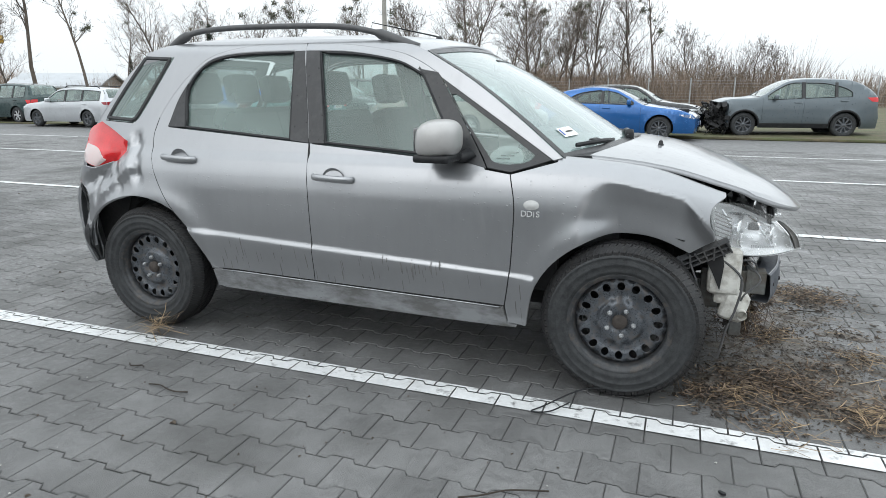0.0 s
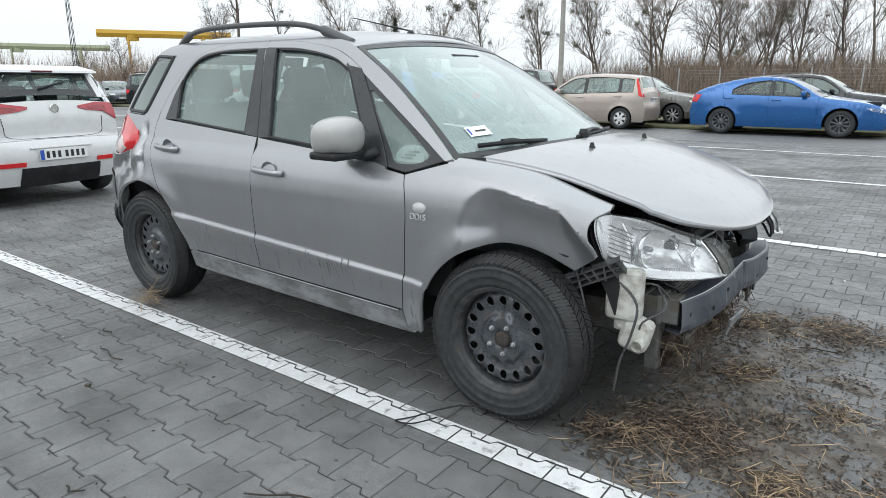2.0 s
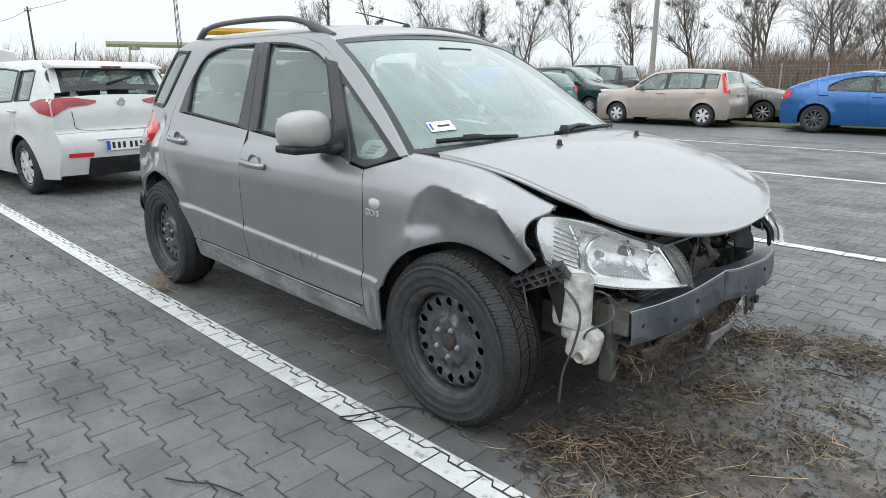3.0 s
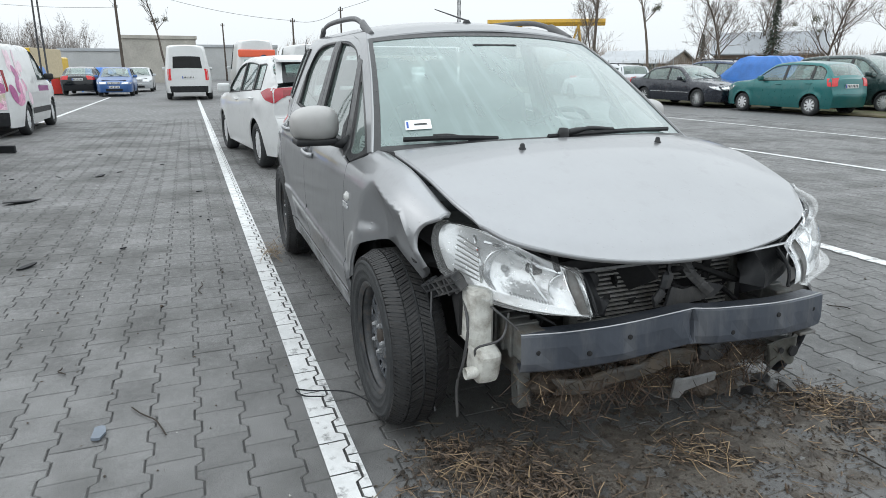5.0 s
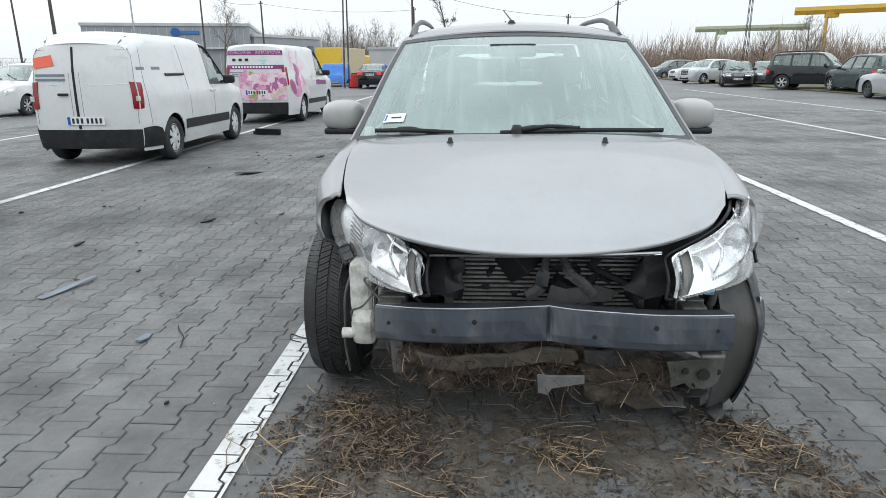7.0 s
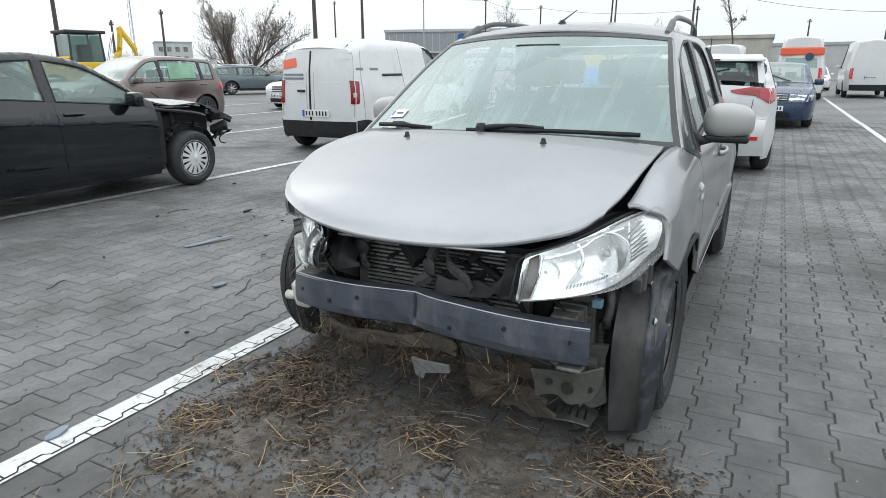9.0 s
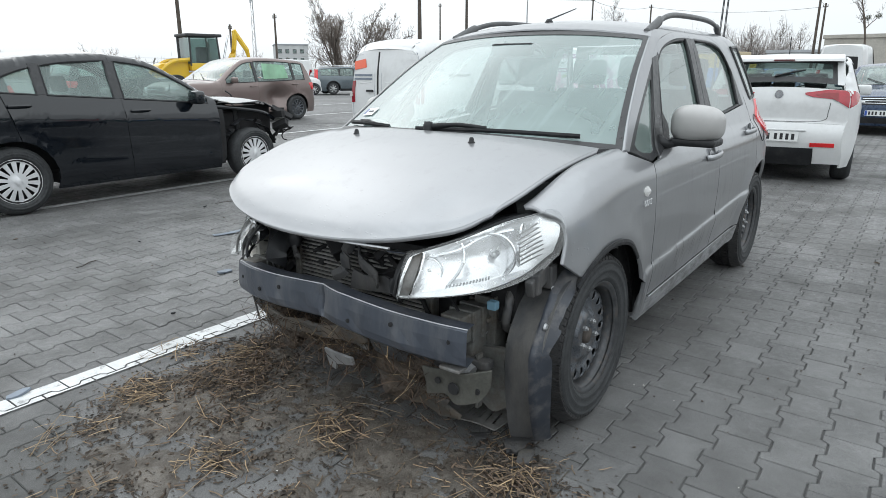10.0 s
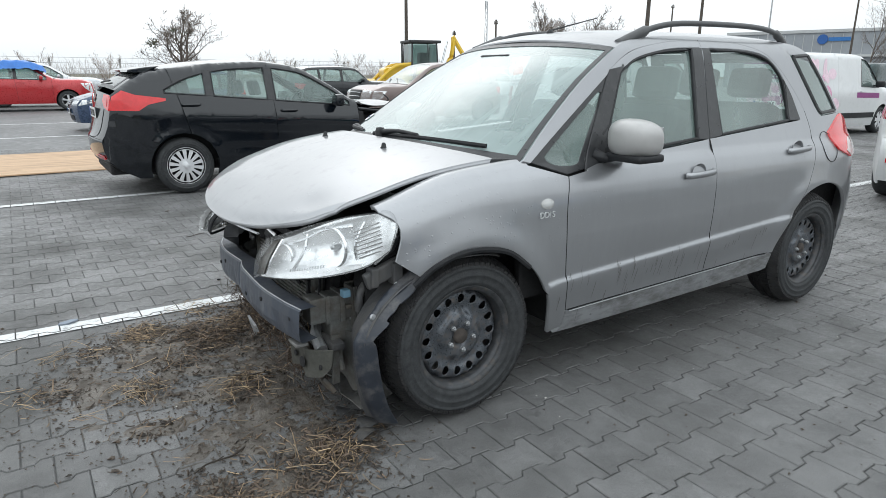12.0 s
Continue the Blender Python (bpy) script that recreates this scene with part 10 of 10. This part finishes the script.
def pole(x, y, h, r=0.13, mat=None, lean=0.0, kind="plain", label="tall dark power-line pole"):
    p = thing("utility_pole", label, "pole", pose(x, y, 0, 0, lean, 0), "poles")
    if kind == "lattice":
        for sx, sy in ((-1, -1), (1, -1), (1, 1), (-1, 1)):
            part("leg", tube([(sx * 0.15, sy * 0.15, -0.1), (sx * 0.07, sy * 0.07, h)], 0.024, 4), mat or M_LATTICE, p)
        n = int(h / 0.8)
        for k in range(n):
            z0, z1 = k * h / n, (k + 1) * h / n
            w0, w1 = 0.15 - 0.08 * z0 / h, 0.15 - 0.08 * z1 / h
            part("brace", tube([(-w0, -w0, z0), (w1, -w1, z1)], 0.016, 4), mat or M_LATTICE, p)
            part("brace", tube([(w0, w0, z0), (-w1, w1, z1)], 0.016, 4), mat or M_LATTICE, p)
    else:
        part("shaft", tube([(0, 0, -0.1), (0, 0, h)], [r, r * 0.65], 8), mat or M_TIMBER, p)
    if kind == "lamp":
        part("lamp_arm", tube(bend([(0, 0, h - 0.1), (0.3, 0.2, h + 0.25), (0.9, 0.6, h + 0.35)], 3), 0.04, 6), M_GALV, p)
        part("lamp_head", box((0.5, 0.2, 0.1), (1.05, 0.7, h + 0.35), 0.03), M_GALV, p)
    else:
        part("crossarm", box((0.06, 0.44, 0.07), (0, 0, h - 0.3), 0.01), mat or M_TIMBER, p)
        for yy_ in (-0.18, 0.18):
            ins = lathe([(0.0, 0.16), (0.03, 0.15), (0.05, 0.08), (0.03, 0.05), (0.03, 0.0)], 8, "z")
            bmesh.ops.translate(ins, verts=ins.verts, vec=(0, yy_, h - 0.26))
            part("insulator", ins, M_CONC, p)
    return p


pole(-23.5, 46.2, 13.5, 0.24, M_CONC, label="tall grey concrete pole behind the fence")
pole(-53.2, 21.6, 11.5, kind="lattice", label="dark steel lattice pole")
pole(-38.9, -8.6, 12.0, kind="lattice", lean=-5.5, label="leaning steel lattice pole above a barrier")
for x, y, h, r in ((-67.4, -7.0, 7.2, 0.12), (-73.9, -25.2, 8.6, 0.13), (-71.4, -31.2, 9.5, 0.13), (-19.9, -33.5, 9.4, 0.13), (-52.7, -42, 10.5, 0.26), (-62, -46.3, 9.0, 0.12), (-59.7, -40.9, 10.5, 0.2), (-57.8, -6.2, 8.2, 0.12), (-57.2, 7.6, 5.6, 0.10), (-56.5, 11.7, 6.6, 0.10),
                   (30, -37.8, 9.2, 0.12), (-30.5, -38.0, 5.4, 0.10), (-28.0, -40.0, 4.6, 0.10), (-80, 3, 6.5, 0.11)):
    pole(x, y, h, r)
pole(-54.5, -30.3, 7.6, 0.09, M_GALV, kind="lamp", label="grey street lamp beside the warehouse")
mast = thing("radio_mast", "pale lattice radio mast far off", "mast", pose(-89.8, -117.2, 0))
for sx, sy in ((-1, -1), (1, -1), (0, 1)):
    part("leg", tube([(sx * 0.4, sy * 0.4, 0), (sx * 0.2, sy * 0.2, 17)], 0.07, 4), M_GALV, mast)
for k in range(12):
    part("brace", tube([(-0.38 + 0.015 * k, -0.38 + 0.015 * k, 1.4 * k), (0.38 - 0.015 * k, -0.38 + 0.015 * k, 1.4 * k + 1.4)], 0.035, 4), M_GALV, mast)
part("antenna", box((0.3, 0.3, 1.8), (0.4, 0, 16.2), 0.05), M_GALV, mast)


def wire(a, b, sag=0.6, r=0.014):
    pts = [Vector(a).lerp(Vector(b), t / 16) - Vector((0, 0, 4 * sag * (t / 16) * (1 - t / 16))) for t in range(17)]
    tagged(part("overhead_wire", tube(pts, r, 4), M_MACHINE), "thin black overhead wire between poles", "wire", "overhead wires")


for a, b in (((-38.0, -8.6, 11.4), (-53.2, 21.6, 11.2)), ((-53.2, 21.6, 11.2), (-23.5, 46.2, 13.2)), ((-38.0, -8.6, 11.2), (-67.4, -7.0, 7.0)), ((-67.4, -7, 6.9), (-73.9, -25.2, 8.3)), ((-73.9, -25.2, 8.3), (-71.4, -31.2, 9.2)),
             ((-71.4, -31.2, 9.2), (-52.7, -42, 10.2)), ((-52.7, -42, 10.2), (-19.9, -33.5, 9.1)), ((-19.9, -33.5, 9.1), (30, -37.8, 9.0)), ((-19.9, -33.5, 8.8), (30, -37.8, 8.8)), ((-57.8, -6.2, 8.0), (-57.2, 7.6, 5.4)), ((-57.2, 7.6, 5.4), (-56.5, 11.7, 6.4)), ((-56.5, 11.7, 6.4), (-53.2, 21.6, 11.0))):
    wire(a, b, 0.5)

# gantry cranes
def gantry(p0, p1, h, mat, legs, label):
    """A bridge beam on splayed lattice legs."""
    g = thing("gantry_crane", label, "crane", group="gantry cranes")
    a, b = Vector((*p0, h)), Vector((*p1, h))
    d = (b - a).normalized()
    n = Vector((-d.y, d.x, 0))
    for s_ in (-0.5, 0.5):
        q = tube([a + n * s_, b + n * s_], 0.55, 4, squash=(0.35, 1.0))
        part("bridge_beam", q, mat, g)
    for k in range(9):
        c = a.lerp(b, (k + 0.5) / 9)
        part("cross_tie", tube([c - n * 0.5, c + n * 0.5], 0.10, 4), mat, g)
    for f, w in legs:
        c = a.lerp(b, f)
        for s_ in (-1, 1):
            part("leg", tube([c + n * 0.4 * s_ + Vector((0, 0, -0.3)), c + n * 2.4 * s_ + d * w * 0.4 + Vector((0, 0, -h))], 0.20, 5), mat, g)
            if w:
                part("leg", tube([c + n * 0.4 * s_ + Vector((0, 0, -0.3)), c + n * 2.4 * s_ - d * w + Vector((0, 0, -h))], 0.16, 5), mat, g)
        part("sill_beam", tube([c - n * 2.4 + Vector((0, 0, 0.5 - h)), c + n * 2.4 + Vector((0, 0, 0.5 - h))], 0.25, 4), mat, g)
    part("trolley", box((1.2, 1.6, 0.8), a.lerp(b, 0.25) + Vector((0, 0, -0.7)), 0.05), mat, g)
    return g


gantry((-104.8, 48.5), (-95.0, 66.0), 9.0, shade("yellow_crane_paint", (0.55, 0.33, 0.04), 0.6, var=0.15), ((0.22, 0.0), (0.78, 2.6)), "yellow gantry crane beyond the yard")
gantry((-140.4, 44.9), (-132.7, 64.3), 8.2, shade("faded_green_crane_paint", (0.33, 0.36, 0.24), 0.6, var=0.15), ((0.2, 0.0), (0.75, 1.6)), "faded green gantry crane far off")

# buildings
M_SHEET = shade("grey_sheet_cladding", (0.30, 0.32, 0.34), 0.6, var=0.08, scale=0.6, metal=0.2)
M_SHEET2 = shade("pale_sheet_cladding", (0.46, 0.47, 0.47), 0.6, var=0.08, scale=0.6)
M_RENDER_W = shade("dirty_beige_wall", (0.42, 0.40, 0.36), 0.85, var=0.15, scale=0.7)
M_BRICKW = shade("dull_brick_wall", (0.20, 0.15, 0.12), 0.9, var=0.2, scale=2)
M_ROOFW = shade("pale_metal_roof", (0.40, 0.42, 0.44), 0.5, var=0.1, scale=0.8)


def hall(name, label, a, b, depth, h, wall, roofm, pitch=0.0, windows=(), doors=(), group=""):
    """A long building whose front runs from a to b."""
    a, b = Vector((*a, 0)), Vector((*b, 0))
    L, ang = (b - a).length, math.degrees(math.atan2((b - a).y, (b - a).x))
    t = thing(name, label, "building", pose(a.x, a.y, 0, 0, 0, ang), group)
    part("wall", box((L, depth, h + 0.3), (L / 2, depth / 2, h / 2 - 0.15)), wall, t)
    if pitch:
        ro = slab([(-0.4, h - 0.05), (depth / 2, h + pitch), (depth + 0.4, h - 0.05), (depth + 0.4, h + 0.12), (depth / 2, h + pitch + 0.18), (-0.4, h + 0.12)], L + 0.8, plane="yz")
        bmesh.ops.translate(ro, verts=ro.verts, vec=(L / 2, 0, 0))
        part("roof", ro, roofm, t)
        ga = slab([(0.02, h - 0.02), (depth - 0.02, h - 0.02), (depth / 2, h + pitch - 0.05)], L, plane="yz")
        bmesh.ops.translate(ga, verts=ga.verts, vec=(L / 2, 0, 0))
        part("gable", ga, wall, t)
    else:
        part("roof", box((L + 0.3, depth + 0.3, 0.35), (L / 2, depth / 2, h + 0.17), 0.02), roofm, t)
    for x, z, w, hh in windows:
        wd = part("window", box((w, 0.10, hh), (x, -0.02, z), 0.01), M_BLACK, t)
        part("pane", box((w - 0.16, 0.04, hh - 0.16), (x, -0.075, z)), M_GLASS2, wd)
    for x, w, hh in doors:
        part("door", box((w, 0.12, hh), (x, -0.03, hh / 2), 0.01), M_SHEET2, t)
    return t


w = hall("warehouse", "long grey sheet-clad warehouse with a blue sign", (-75.0, -47.6), (-80.0, -28.9), 30, 6.2, M_SHEET, M_SHEET2)
for k in range(19):
    part("cladding_rib", box((0.06, 0.06, 6.0), (0.6 + k * 1.0, -0.03, 3.0)), M_SHEET2, w)
part("sign_shape", lathe([(0.0, 0.0), (0.55, 0.0), (0.55, 0.12), (0.0, 0.12)], 24), shade("sign_blue", (0.02, 0.10, 0.32), 0.5), w).location = (10.6, -0.16, 5.45)
part("sign_shape", box((2.2, 0.1, 0.42), (12.3, -0.08, 5.45), 0.02), shade("sign_blue_pale", (0.03, 0.16, 0.42), 0.5), w)
part("awning", box((19.0, 0.5, 0.25), (9.6, -0.3, 3.6), 0.02), M_SHEET2, w)
hall("warehouse", "lower grey factory wing with small windows", (-80.3, -28.5), (-92.0, -23.0), 25, 5.0, M_SHEET, M_SHEET2, windows=[(2 + 2.2 * k, 3.6, 1.2, 0.9) for k in range(5)])
hall("office_block", "plain beige flat-roofed block", (-87.6, -0.6), (-87.4, -7.8), 14, 4.4, M_RENDER_W, M_RENDER_W, windows=[(1.2, 3.2, 0.9, 1.0), (3.0, 3.2, 0.9, 1.0), (1.2, 1.5, 0.9, 1.0)], doors=[(4.5, 1.0, 2.1)])
hall("hall", "low pale hall with a white roof edge", (-107.4, -8.6), (-106.4, -17.6), 14, 3.6, M_SHEET2, M_ROOFW, doors=[(3, 3, 2.8), (6.5, 3, 2.8)])
hall("hall", "low pale hall behind the vans", (-106.0, 12.0), (-107.4, -1.0), 14, 4.2, M_SHEET2, M_ROOFW, doors=[(3, 3.2, 3.2), (8.5, 3.2, 3.2)])
hall("barn", "old brick barn with a pale metal roof", (-71.0, 48.0), (-62.0, 52.0), 8, 1.9, M_RENDER_W, M_ROOFW, 1.5, windows=[(3, 1.6, 1.0, 0.9), (8, 1.6, 1.0, 0.9)])
hall("barn", "grey timber shed with a pale roof", (-57.0, 54.5), (-49.0, 62.0), 9, 2.8, M_BRICKW, M_SHEET, 2.4)
hall("shed", "reddish shed roof behind the bushes", (-22.0, 72.0), (-11.0, 74.0), 7, 2.0, M_BRICKW, shade("rusty_roof", (0.20, 0.13, 0.105), 0.8, var=0.2), 1.0)
hall("tower_block", "pale far apartment block", (-130.0, -160.0), (-138.0, -154.0), 12, 9.0, M_SHEET2, M_SHEET, windows=[(1.5 + 2.2 * k, 2 + 2.6 * j, 1.1, 1.2) for k in range(4) for j in range(3)])
low = hall("perimeter_wall", "long low concrete wall closing the yard", (-122, 60), (-122, -60), 1.0, 1.3, M_CONC, M_CONC)
